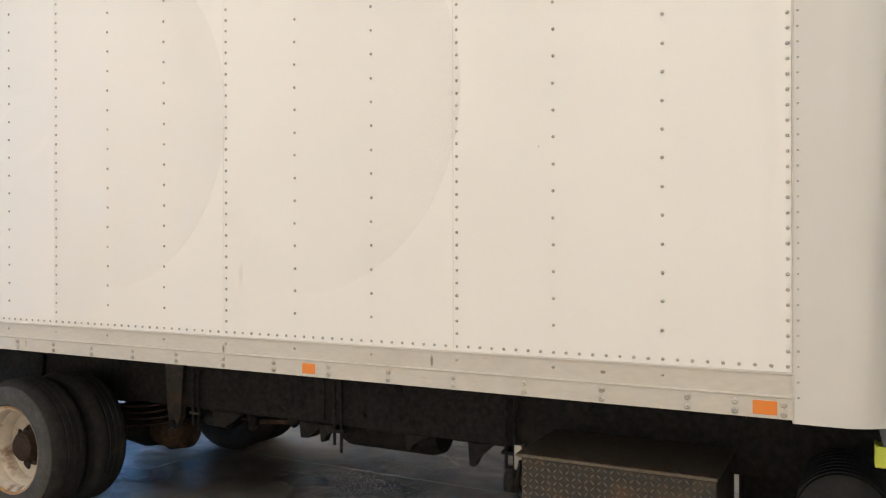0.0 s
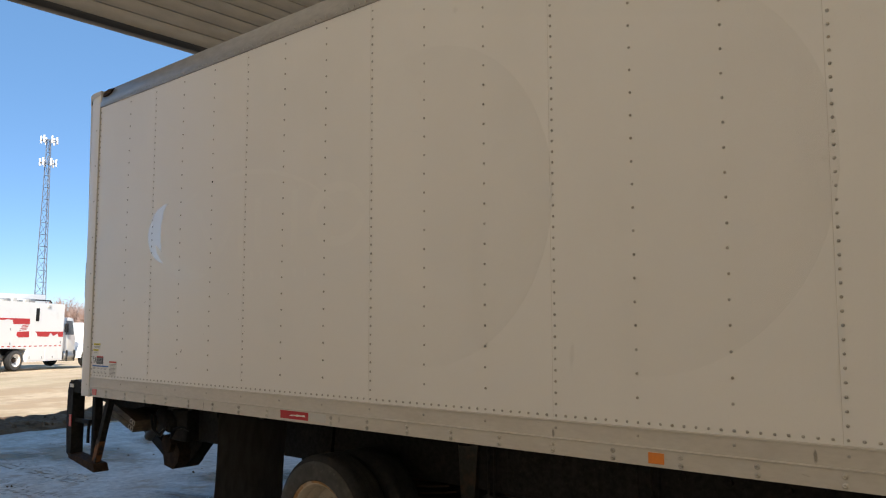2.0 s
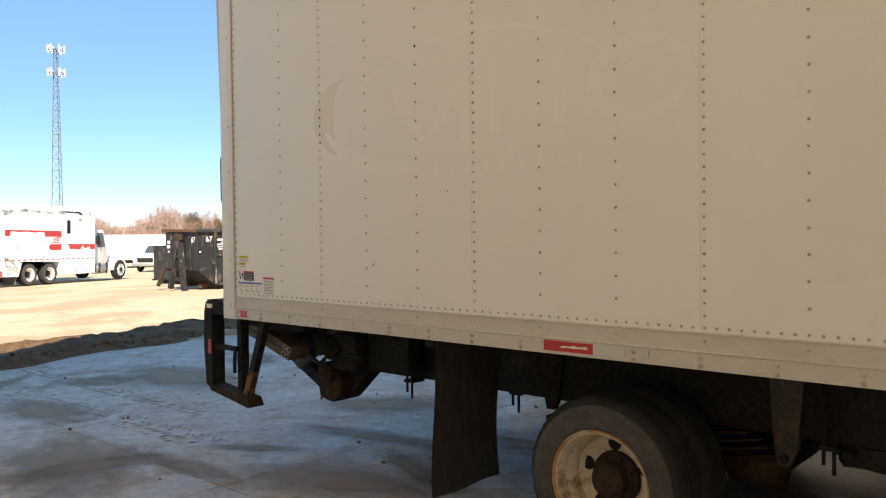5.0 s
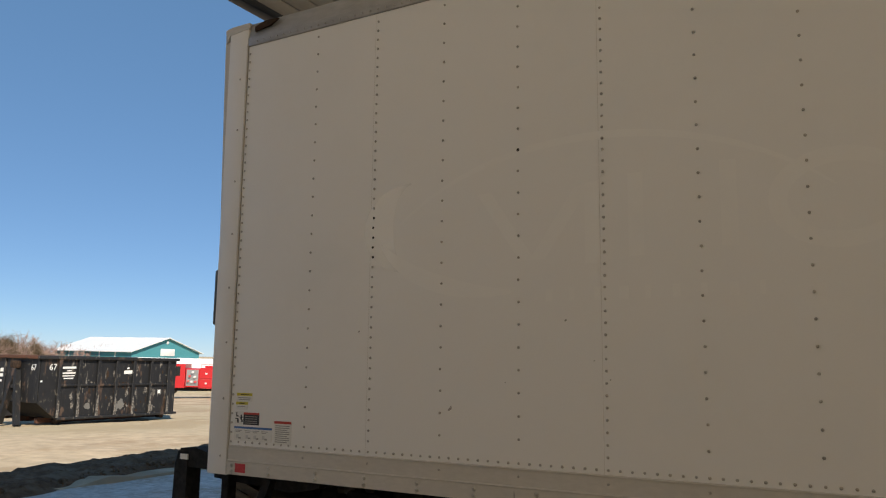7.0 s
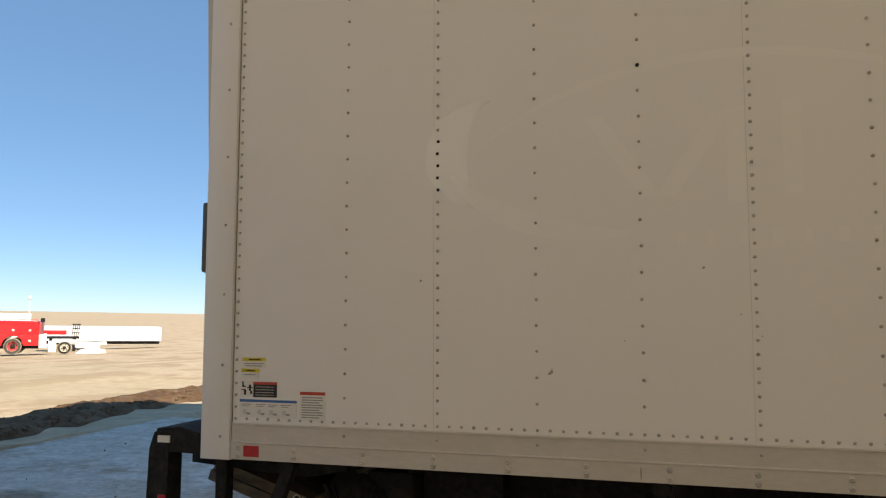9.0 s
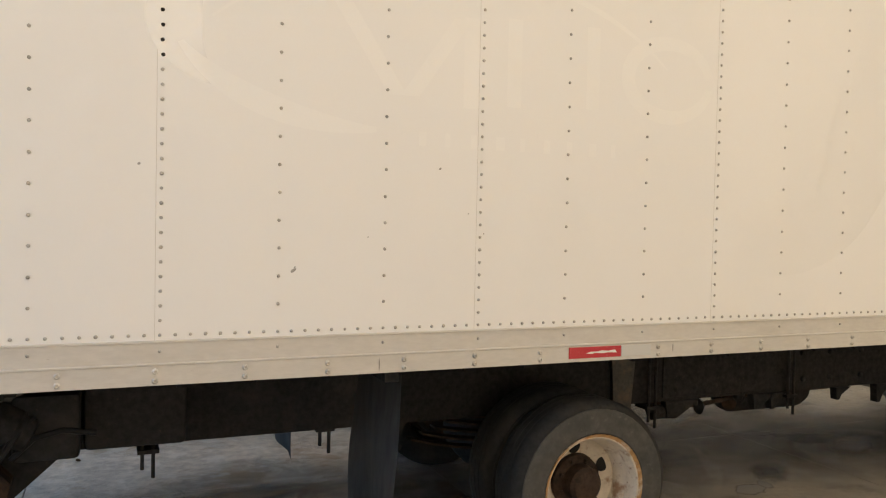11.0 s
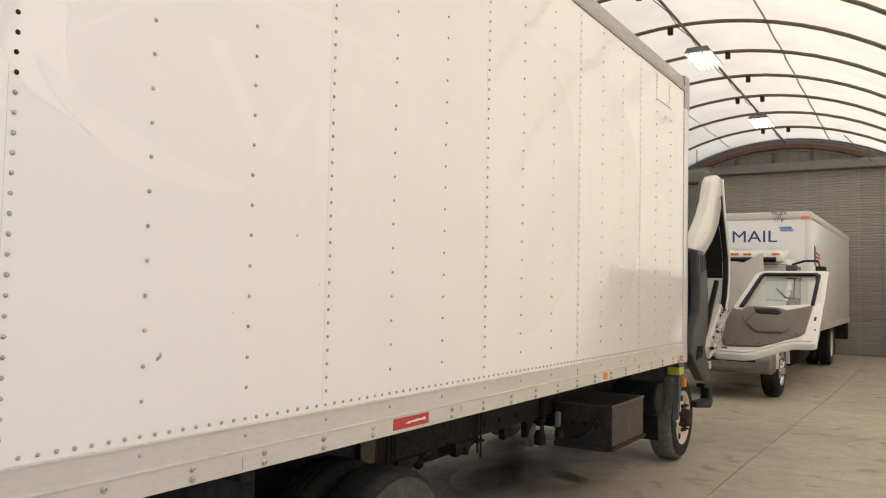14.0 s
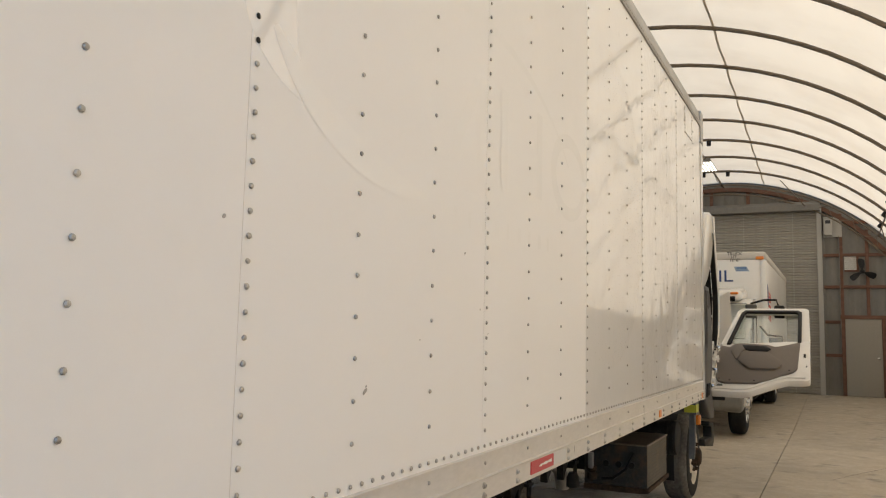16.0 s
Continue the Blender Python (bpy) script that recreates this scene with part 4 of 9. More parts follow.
    box(bm, X_END - 0.09, X_END - 0.008, -1.78, -1.72, 3.86, 4.34)
    box(bm, X_END - 0.088, X_END - 0.010, -1.72, -1.40, 3.86, 3.91)
    part("window_frame", bm, M["wood"], win)
    fan = thing("wall_fan", "black three-bladed wall fan on a bracket", "fan")
    for k in range(3):
        a = radians(80 + 120 * k)
        bm = bmesh.new()
        c = Vector((X_END - 0.3, -1.86, 3.84))
        pts = []
        for r, w in ((0.06, 0.03), (0.2, 0.10), (0.34, 0.11), (0.38, 0.05)):
            pts.append((r, w))
        loop = [(r, w) for r, w in pts] + [(r, -w * 0.6) for r, w in pts[::-1]]
        v1 = [bm.verts.new(c + Vector((0.05 * w / 0.1, r * math.cos(a) - w * math.sin(a), r * math.sin(a) + w * math.cos(a)))) for r, w in loop]
        v2 = [bm.verts.new(v.co + Vector((0.008, 0, 0))) for v in v1]
        bm.faces.new(v1)
        bm.faces.new(v2[::-1])
        for i in range(len(v1)):
            bm.faces.new((v1[i], v2[i], v2[(i + 1) % len(v1)], v1[(i + 1) % len(v1)]))
        bmesh.ops.recalc_face_normals(bm, faces=bm.faces[:])
        part("blade", bm, M["black"], fan)
    bm = bmesh.new()
    lathe(bm, [(0.02, -0.36), (0.06, -0.35), (0.07, -0.20), (0.04, -0.18), (0.02, -0.08)], (X_END, -1.86, 3.84), "x", 16)
    part("fan_motor", bm, M["black"], fan)


def build_side_wall():
    """Low ribbed steel wall along the inner half of the shed's side, under the cloth. Unseen: added for its dark
    reflection in the truck's panels.
    """
    bm = bmesh.new()
    prof, x = [], 6.8
    while x < X_END - 0.05:
        prof += [(x, 0.0), (x + 0.18, 0.0), (x + 0.20, 0.02), (x + 0.28, 0.02)]
        x += 0.30
    top = lambda px: -0.15 + 2.50 * min(1.0, (px - 6.8) / 2.0)      # the end slopes to the floor, to match the reflection's slanted edge
    rows = [[bm.verts.new((px, -3.90 + dy, -0.25 if low else top(px))) for px, dy in prof] for low in (True, False)]
    sheet = [bm.faces.new((rows[0][k], rows[0][k + 1], rows[1][k + 1], rows[1][k])) for k in range(len(prof) - 1)]
    bmesh.ops.solidify(bm, geom=sheet, thickness=0.006)
    single("wall_side", bm, M["sidetin"], "unseen low grey ribbed wall under the cloth, added for its reflection in the truck panels", "wall", kind="structure")


def build_lamp(x, y, z):
    lamp = thing("high_bay_lamp", "lit fluorescent high-bay lamp with six tubes hanging on wires", "lamp", pose(x, y, z), "shed lamps")
    bm = bmesh.new()
    prism(bm, [(-0.25, -0.02), (0.25, -0.02), (0.19, 0.08), (-0.19, 0.08)], -0.56, 0.56, "x")
    part("case", bm, M["tin"], lamp)
    for k in range(6):
        bm = bmesh.new()
        tube(bm, [(-0.53, -0.215 + 0.086 * k, -0.045), (0.53, -0.215 + 0.086 * k, -0.045)], 0.017, 8)
        part("tube", bm, M["tube"], lamp)
    for sx in (-0.45, 0.45):
        bm = bmesh.new()
        tube(bm, [(sx, 0, 0.08), (sx * 0.9, 1.95 - y, arch_z(1.95) - 0.09 - z)], 0.006, 5)
        part("wire", bm, M["black"], lamp)


build_ground()
build_mud()
build_roof()
build_end_header()
build_far_wall()
build_side_wall()
build_lamp(8.6, 1.96, 6.46)
build_lamp(15.0, 2.02, 6.52)
# this third lamp is out of view, added at the others' spacing
build_lamp(2.2, 1.94, 6.44)

# ---- the box truck ----
PITCH, BAY = 0.1016, 0.4064
ROW, LIP, TOP, RAILB = 1.150, 1.131, 3.432, 0.976
TRUCK = Matrix.Translation((0, 0, 0.042)) @ Matrix.Rotation(radians(-0.95), 4, "Y")
X_REAR, X_CORNER = -7.185, -7.03
WIDE = 2.49


def build_box_truck():
    t = thing("box_truck", "white cab-over box truck with riveted side panels, cab tilted forward", "truck", TRUCK)
    # side sheets, each lapped over the next towards the rear
    edges = [0.012] + [-3 * BAY * k for k in range(1, 6)] + [X_CORNER]
    for k, (a, b) in enumerate(zip(edges, edges[1:])):
        bm = bmesh.new()
        x0, x1 = b - (0.0166 if k < 5 else 0), a - (0.0180 if k else 0)
        box(bm, x0, x1, -0.0010, 0.012, LIP - 0.01, TOP + 0.02, 0.0006, 1)
        part("side_panel", bm, M["gloss" if k < 2 else "satin" if k == 2 else "panel"], t)
        if k < 5:
            bm = bmesh.new()
            box(bm, b - 0.0180, b - 0.0166, -0.0003, 0.004, LIP, TOP, 0)
            part("panel_seam", bm, M["rail"], t, "sealed edge of a panel lap")
    # bottom rail
    bm = bmesh.new()
    prism(bm, [(-0.010, RAILB), (-0.010, 1.044), (-0.0145, 1.047), (-0.0145, 1.051), (-0.006, 1.054), (-0.006, 1.122), (-0.011, 1.124), (-0.011, 1.129), (-0.003, 1.1315), (0.02, 1.1315), (0.02, 0.981), (0.07, 0.978), (0.07, RAILB - 0.002)],
          X_CORNER, 0.014, "x")
    part("bottom_rail", bm, M["rail"], t, "dull off-white bottom rail with dirt streaks")
    # top rail
    bm = bmesh.new()
    prism(bm, [(-0.004, TOP), (-0.010, TOP + 0.004), (-0.010, TOP + 0.05), (-0.002, TOP + 0.055), (0.006, TOP + 0.135), (0.018, TOP + 0.15), (0.05, TOP + 0.152), (0.05, TOP)], X_CORNER, 0.02, "x")
    part("top_rail", bm, M["alu"], t, "weathered aluminium top rail")
    # front corner post, rounded
    R = 0.20
    def nose(z0, z1, grow, mat, name, label):
        bm = bmesh.new()
        prof = [(0.014, -0.004 - grow), (0.10, -0.004 - grow)]
        for i in range(1, 13):
            a = math.pi / 2 * i / 12
            prof.append((0.142 + (R + grow) * math.sin(a), R - 0.004 - (R + grow) * math.cos(a)))
        prof.append((0.142 + R + grow, WIDE / 2))
        inner = [(0.142 + R - 0.02, WIDE / 2), (0.142 + R - 0.02, R), (0.10, 0.02), (0.014, 0.02)]
        prism(bm, prof + inner, z0, z1, "z")
        part(name, bm, mat, t, label)
    nose(RAILB - 0.012, TOP - 0.14, 0.0, M["nose"], "front_corner_post", "white rounded front corner post")
    nose(TOP - 0.14, TOP + 0.15, 0.006, M["alu"], "front_corner_cap", "grey cast corner cap")
    bm = bmesh.new()
    box(bm, 0.013, 0.019, -0.0065, 0.0, RAILB - 0.01, TOP - 0.14, 0.001, 1)
    part("corner_joint", bm, M["rail"], t, "pale joint strip")
    # rear post
    bm = bmesh.new()
    box(bm, X_REAR, X_CORNER - 0.008, -0.006, 0.10, RAILB - 0.006, TOP + 0.12, 0.004)
    part("rear_post", bm, M["panel"], t, "white rear corner post")
    bm = bmesh.new()
    box(bm, X_CORNER - 0.012, X_CORNER - 0.002, -0.010, 0.0, RAILB, TOP + 0.02, 0.003)
    part("post_joint", bm, M["rail"], t)
    bm = bmesh.new()
    prism(bm, [(X_REAR - 0.03, TOP + 0.05), (X_REAR - 0.035, TOP + 0.14), (X_REAR + 0.02, TOP + 0.15), (X_CORNER, TOP + 0.15), (X_CORNER, TOP + 0.115), (X_REAR, TOP + 0.10)], -0.008, WIDE)
    part("rear_header", bm, M["rail"], t, "rear frame header")
    bm = bmesh.new()
    prism(bm, [(-6.98, TOP + 0.085), (-6.86, TOP + 0.10), (-6.80, TOP + 0.13), (-6.90, TOP + 0.135), (-6.98, TOP + 0.115)], -0.013, 0.0)
    part("torn_edge", bm, M["rust"], t, "rusty torn spot of the top rail")
    bm = bmesh.new()
    prism(bm, [(X_REAR + 0.001, 2.2), (X_REAR - 0.03, 3.1), (X_REAR - 0.042, TOP + 0.06), (X_REAR + 0.001, TOP + 0.06)], 0.0, 0.03)
    part("rear_gutter", bm, M["rail"], t, "bent edge flange of the rear post")
    # roof, far side, front and floor
    bm = bmesh.new()
    box(bm, X_REAR + 0.02, 0.20, 0.03, WIDE - 0.03, TOP + 0.13, TOP + 0.155)
    part("roof", bm, M["alu"], t)
    bm = bmesh.new()
    box(bm, X_REAR, 0.14, WIDE - 0.02, WIDE, RAILB, TOP + 0.15)
    part("far_side", bm, M["panel"], t)
    bm = bmesh.new()
    box(bm, 0.31, 0.335, 0.20, WIDE - 0.2, RAILB, TOP + 0.12)
    part("front_wall", bm, M["panel"], t)
    bm = bmesh.new()
    box(bm, X_REAR + 0.01, X_REAR + 0.03, 0.10, WIDE - 0.1, RAILB + 0.1, TOP + 0.10)
    part("rear_door", bm, M["panel"], t)
    bm = bmesh.new()
    box(bm, X_CORNER, 0.3, 0.072, WIDE - 0.02, RAILB + 0.01, RAILB + 0.05)
    part("floor_deck", bm, M["chassis"], t)
    for k in range(24):
        bm = bmesh.new()
        x = -6.9 + 0.3048 * k
        box(bm, x - 0.03, x + 0.03, 0.30, WIDE - 0.30, RAILB - 0.075, RAILB + 0.009)
        part("cross_member", bm, M["chassis"], t)
    # rivets: one dome mesh
    def dome(r, h):
        bm = bmesh.new()
        lathe(bm, [(r, 0.0), (r * 0.96, -h * 0.45), (r * 0.7, -h * 0.85), (r * 0.25, -h)], (0, 0, 0), "y", 10)
        return bm
    rivet_mesh = meshed("rivet", dome(0.0064, 0.0050), M["rivet"])
    OPEN = {(13, 14): 1}
    for c in range(1, 17):
        if c % 3 == 0:
            continue
        for k in range(1, 23):
            if (c, k) in OPEN:
                continue
            piece("rivet", rivet_mesh, t, pose(-BAY * c + random.uniform(-1, 1) * 0.0012, -0.0022, ROW + PITCH * k + random.uniform(-1, 1) * 0.0012))
    # dense rows: joined
    rows = []
    for c in (3, 6, 9, 12, 15):
        rows += [(-BAY * c, -0.0025, ROW + PITCH / 2 * k) for k in range(1, 45) if not (c == 15 and 19 <= k <= 23)]
    rows += [(0.0, -0.0025, ROW + PITCH / 2 * k) for k in range(0, 45)]
    small = [(0.031, -0.004, ROW - 0.1 + PITCH / 2 * k) for k in range(0, 46)]
    rows += [(-7.015, -0.003, ROW + PITCH / 2 * k) for k in range(0, 45)]
    rows += [(-7.085 + random.uniform(-1, 1) * 0.002, -0.0065, 1.07 + 0.31 * k) for k in range(0, 8)]
    rows += [(-0.0508 * k, -0.0025, ROW) for k in range(1, 138)]
    rows += [(-0.0508 * k, -0.012, TOP + 0.02) for k in range(1, 138)]
    rows += [(-BAY * c, -0.0065, 1.095) for c in range(1, 17)]
    # the riveted patch near the front top
    rows += [(-0.46 - 0.035 * k, -0.003, 3.19) for k in range(11)] + [(-0.46, -0.003, 3.19 + 0.03 * k) for k in range(1, 8)] + [(-0.81, -0.003, 3.19 + 0.03 * k) for k in range(1, 8)]
    base = dome(0.0064, 0.0050)
    base.verts.index_update()
    bv, bf = [v.co.copy() for v in base.verts], [[v.index for v in f.verts] for f in base.faces]
    base.free()
    vs, fs = [], []
    for x, y, z in rows + small:
        o = len(vs)
        s = random.uniform(0.92, 1.08) * (0.6 if x > 0.02 else 1)
        vs += [(p.x * s + x + random.uniform(-1, 1) * 0.001, p.y * s + y, p.z * s + z) for p in bv]
        fs += [[i + o for i in f] for f in bf]
    me = bpy.data.meshes.new("rivet_rows")
    me.from_pydata(vs, [], fs)
    me.materials.append(M["rivet"])
    me.polygons.foreach_set("use_smooth", [True] * len(me.polygons))
    ob = new("rivet_row", me)
    ob.parent = t
    tagged(ob, "close rows of dull steel rivets", kind="stuff")
    # empty rivet holes and specks
    for x, z, r in [(-6.096, ROW + PITCH / 2 * k, 0.007) for k in range(19, 24)] + [(-BAY * 13, ROW + PITCH * 14, 0.008)]:
        bm = bmesh.new()
        lathe(bm, [(r, -0.0026), (r * 0.8, -0.0034), (r * 0.2, -0.0034)], (x + random.uniform(-1, 1) * 0.002, 0, z), "y", 12)
        part("rivet_hole", bm, M["hole"], t)
    for x, z, r, sx in ((-5.057, 1.774, 0.006, 1), (-5.635, 1.373, 0.008, 1.6), (-6.169, 1.739, 0.006, 1), (-5.63, 1.385, 0.004, 1), (-4.93, 1.60, 0.0035, 1), (-4.86, 1.52, 0.0035, 1), (-5.35, 1.50, 0.003, 1), (-0.87, 1.93, 0.003, 1), (-1.23, 2.08, 0.002, 1)):
        bm = bmesh.new()
        lathe(bm, [(r, -0.0019), (r * 0.7, -0.0026), (r * 0.1, -0.0028)], (0, 0, 0), "y", 9)
        bmesh.ops.transform(bm, matrix=pose(x, 0, z, 0, -35, 0) @ Matrix.Diagonal((sx, 1, 0.7, 1)), verts=bm.verts[:])
        part("paint_chip", bm, M["greyprint"], t)
    # rail bolts, in pairs
    bm = bmesh.new()
    lathe(bm, [(0.0115, 0.0), (0.0115, -0.0025), (0.0092, -0.003), (0.0088, -0.0065), (0.0060, -0.0090), (0.0048, -0.0088), (0.0042, -0.0065), (0.002, -0.0065)], (0, 0, 0), "y", 14)
    bolt_mesh = meshed("rail_bolt", bm, M["bolt"])
    for x in [-0.012, -0.165] + [-0.32 - 0.3048 * k for k in range(21)] + [-6.73, -6.995]:
        if -4.45 < x < -4.03:
            continue
        for z in (1.025, 0.993):
            piece("rail_bolt", bolt_mesh, t, pose(x, -0.010, z))
    # reflectors on the rail
    def marker(x0, x1, z0, z1, mat, name, label, y=-0.0135):
        bm = bmesh.new()
        box(bm, x0, x1, y, -0.009, z0, z1, 0.001, 1)
        return part(name, bm, mat, t, label)
    marker(-1.985, -1.915, 0.989, 1.034, M["orange"], "side_reflector", "orange reflector")
    marker(-0.108, -0.032, 0.988, 1.034, M["orange"], "side_reflector", "orange reflector")
    strip = marker(-4.447, -4.180, 0.991, 1.039, M["red"], "reflective_strip", "red reflective strip with a scuffed white mark")
    bm = bmesh.new()
    prism(bm, [(-4.36, 1.011), (-4.33, 1.008), (-4.32, 1.013), (-4.28, 1.009), (-4.25, 1.012), (-4.205, 1.010), (-4.212, 1.023), (-4.25, 1.019), (-4.285, 1.022), (-4.30, 1.018), (-4.34, 1.018)], -0.0145, -0.0134)
    part("scuff", bm, M["paper"], strip)
    marker(-4.178, -4.02, 0.991, 1.039, M["tape"], "reflective_strip", "silver reflective strip")
    marker(-6.968, -6.895, 0.990, 1.037, M["red"], "side_reflector", "dark red reflector")
    # ghost of removed decals: glossier paint
    def arc_band(cx, cz, rx, rz, a0, a1, w0, w1, n=26, y=-0.0014):
        bm = bmesh.new()
        pts = []
        for i in range(n + 1):
            a = radians(a0 + (a1 - a0) * i / n)
            w = w0 + (w1 - w0) * math.sin(math.pi * i / n)
            d = Vector((math.cos(a) * rx, math.sin(a) * rz))
            nrm = Vector((math.cos(a), math.sin(a)))
            pts.append((d + nrm * w / 2, d - nrm * w / 2))
        loop = [(cx + p[0].x, cz + p[0].y) for p in pts] + [(cx + p[1].x, cz + p[1].y) for p in pts[::-1]]
        rows_ = [(bm.verts.new((cx + a_.x, y, cz + a_.y)), bm.verts.new((cx + b_.x, y, cz + b_.y))) for a_, b_ in pts]
        for (a_, b_), (c_, d_) in zip(rows_, rows_[1:]):
            bm.faces.new((a_, c_, d_, b_))
        bmesh.ops.recalc_face_normals(bm, faces=bm.faces[:])
        return bm
    bm = bmesh.new()
    steps = [math.pi * (0.5 + k / 24) for k in range(25)]
    rim_ = [(bm.verts.new((-5.87 + 0.285 * math.cos(a), -0.0014, 2.25 + 0.228 * math.sin(a))), bm.verts.new((-5.87 + 0.10 * math.cos(a), -0.0014, 2.25 + 0.218 * math.sin(a)))) for a in steps]
    for (a_, b_), (c_, d_) in zip(rim_, rim_[1:]):
        bm.faces.new((a_, c_, d_, b_))
    bmesh.ops.recalc_face_normals(bm, faces=bm.faces[:])
    part("decal_ghost", bm, M["crescent"], t, "polished crescent where a decal was removed")
    part("decal_ghost", arc_band(-4.95, 1.75, 1.25, 0.84, 38, 142, 0.008, 0.035), M["ghost"], t, "polished sweep where a decal was removed")
    part("decal_ghost", arc_band(-5.35, 2.36, 0.76, 0.45, 205, 272, 0.02, 0.09, y=-0.0020), M["ghost"], t, "broad polished sweep where a decal was removed")
    for k, (x, z0, z1, w, lean) in enumerate(((-5.35, 2.05, 2.38, 0.075, 0.22), (-5.08, 2.05, 2.37, 0.075, -0.22), (-4.93, 2.02, 2.38, 0.065, 0), (-4.735, 2.04, 2.40, 0.065, 0), (-4.355, 2.06, 2.41, 0.065, 0))):
        bm = bmesh.new()
        y = -0.0017 - 0.0004 * (k % 2)
        vs_ = [bm.verts.new(p) for p in ((x - w / 2 - lean / 2, y, z1), (x + w / 2 - lean / 2, y, z1), (x + w / 2 + lean / 2, y, z0), (x - w / 2 + lean / 2, y, z0))]
        bm.faces.new(vs_)
        part("decal_ghost", bm, M["ghost"], t, "polished bar where a decal was removed")
    part("decal_ghost", arc_band(-3.95, 2.22, 0.225, 0.165, 8, 352, 0.045, 0.07, y=-0.0017), M["ghost"], t, "polished ring where a decal was removed")
    for k, w in enumerate((0.07, 0.05, 0.06, 0.09, 0.05, 0.07, 0.06, 0.08, 0.05)):      # a second, smaller row of removed lettering, unreadable
        bm = bmesh.new()
        xg = -5.15 + 0.112 * k
        bm.faces.new([bm.verts.new(p) for p in ((xg, -0.0017, 1.915), (xg + w * 0.45, -0.0017, 1.915), (xg + w * 0.45, -0.0017, 1.86), (xg, -0.0017, 1.86))])
        part("decal_ghost", bm, M["ghost"], t, "polished bar where a decal was removed")
    for x in (-3.26, -2.02):      # two large round marks of dulled paint
        bm = bmesh.new()
        bmesh.ops.create_circle(bm, cap_ends=True, segments=64, radius=1.0)
        part("decal_ghost", bm, M["faded"], t, "large faded disc where a round decal was removed").matrix_local = pose(x, -0.0020, 2.2, 90, 0, 0) @ Matrix.Diagonal((0.82, 0.86, 1, 1))
    # smudges on the panels and grime on the rail
    def smear(name, x, z, w, h, mat, tilt=0.0, y=-0.0021):
        bm = bmesh.new()
        bmesh.ops.create_circle(bm, cap_ends=True, segments=24, radius=1.0)
        part(name, bm, M[mat], t).matrix_local = pose(x, y, z, 90, tilt, 0) @ Matrix.Diagonal((w / 2, h / 2, 1, 1))
    for x, z, w, h, a in ((-1.25, 2.17, 0.05, 0.04, 0), (-2.35, 1.42, 0.04, 0.2, 5), (-3.03, 3.22, 0.05, 0.06, 0), (-0.33, 2.63, 0.05, 0.06, 0)):
        smear("smudge", x, z, w, h, "smudge", a)
    for x, z, w, h in ((-1.33, 1.085, 0.02, 0.075), (-2.45, 1.07, 0.02, 0.06), (-5.3, 1.01, 0.008, 0.08), (-0.62, 1.09, 0.03, 0.02), (-3.9, 1.02, 0.01, 0.06)):
        smear("grime_spot", x, z, w, h, "grime", y=-0.0158 if z < 1.05 else -0.0115)
    # stickers by the rear corner
    def sx(p):
        return -7.02 + (p - 216) * 0.00217
    def sz(p):
        return ROW - 0.010 + (580 - p) * 0.00217
    def sticker(a, b, c, d, mat, label):
        bm = bmesh.new()
        box(bm, sx(a), sx(b), -0.0032, 0.0, sz(d), sz(c))
        return part("sticker", bm, M[mat], t, label)
    def printed(st, a, b, c, d, mat):
        bm = bmesh.new()
        box(bm, sx(a), sx(b), -0.0040, -0.0030, sz(d), sz(c))
        part("print", bm, M[mat], st)
    s1 = sticker(231, 283, 454, 475, "paper", "yellow-topped warning sticker")
    printed(s1, 231, 283, 454, 461, "yellow")
    printed(s1, 245, 272, 456.5, 459, "ink")
    printed(s1, 236, 279, 465, 467, "greyprint")
    printed(s1, 238, 276, 469.5, 471.5, "greyprint")
    s2 = sticker(229, 268, 476, 496, "paper", "small yellow-topped warning sticker")
    printed(s2, 229, 270, 476, 483, "yellow")
    printed(s2, 239, 260, 478.5, 481, "ink")
    printed(s2, 235, 262, 487, 489, "greyprint")
    s3 = sticker(228, 257, 500, 531, "paper", "white pictogram sticker")
    for a, b, c, d in ((232, 235, 502, 513), (232, 240, 510, 513), (247, 252, 508, 520), (243, 256, 513, 515), (230, 240, 517, 519), (236, 241, 519, 528), (250, 255, 520, 526)):
        printed(s3, a, b, c, d, "ink")
    s4 = sticker(257, 309, 502, 532, "ink", "black warning sticker with a red head")
    printed(s4, 257, 309, 502, 507, "redprint")
    for r in (511, 516.5, 522, 527):
        printed(s4, 262, 303, r, r + 1.6, "greyprint")
    s5 = sticker(227, 353, 537, 572, "paper", "white instruction sticker with a blue head")
    printed(s5, 227, 353, 537, 542, "blue")
    for k, a in enumerate((231, 263, 290, 318)):
        printed(s5, a, a + 22, 546, 547.5, "greyprint")
        printed(s5, a + 2, a + 17, 549.5, 551, "greyprint")
        printed(s5, a + 4, a + 12, 557, 566, "tape")
        printed(s5, a + 12, a + 20, 563, 567, "greyprint")
    s6 = sticker(360, 414, 519, 575, "paper", "white notice sticker with a red head")
    printed(s6, 360, 414, 519, 525, "redprint")
    for k in range(9):
        printed(s6, 364, 409 - 7 * (k % 3 == 2), 529 + k * 4.8, 531.2 + k * 4.8, "greyprint")
    # roof marker light
    bm = bmesh.new()
    box(bm, -3.70, -3.60, -0.022, -0.004, TOP + 0.06, TOP + 0.10, 0.006)
    part("marker_light", bm, M["redprint"], t, "red marker light on the top rail")
    bm = bmesh.new()
    box(bm, -7.215, X_REAR, 0.0, 0.05, 1.79, 2.11, 0.012)
    part("rear_handle", bm, M["slate"], t, "dark grab handle on the rear post")
    return t


truck = build_box_truck()

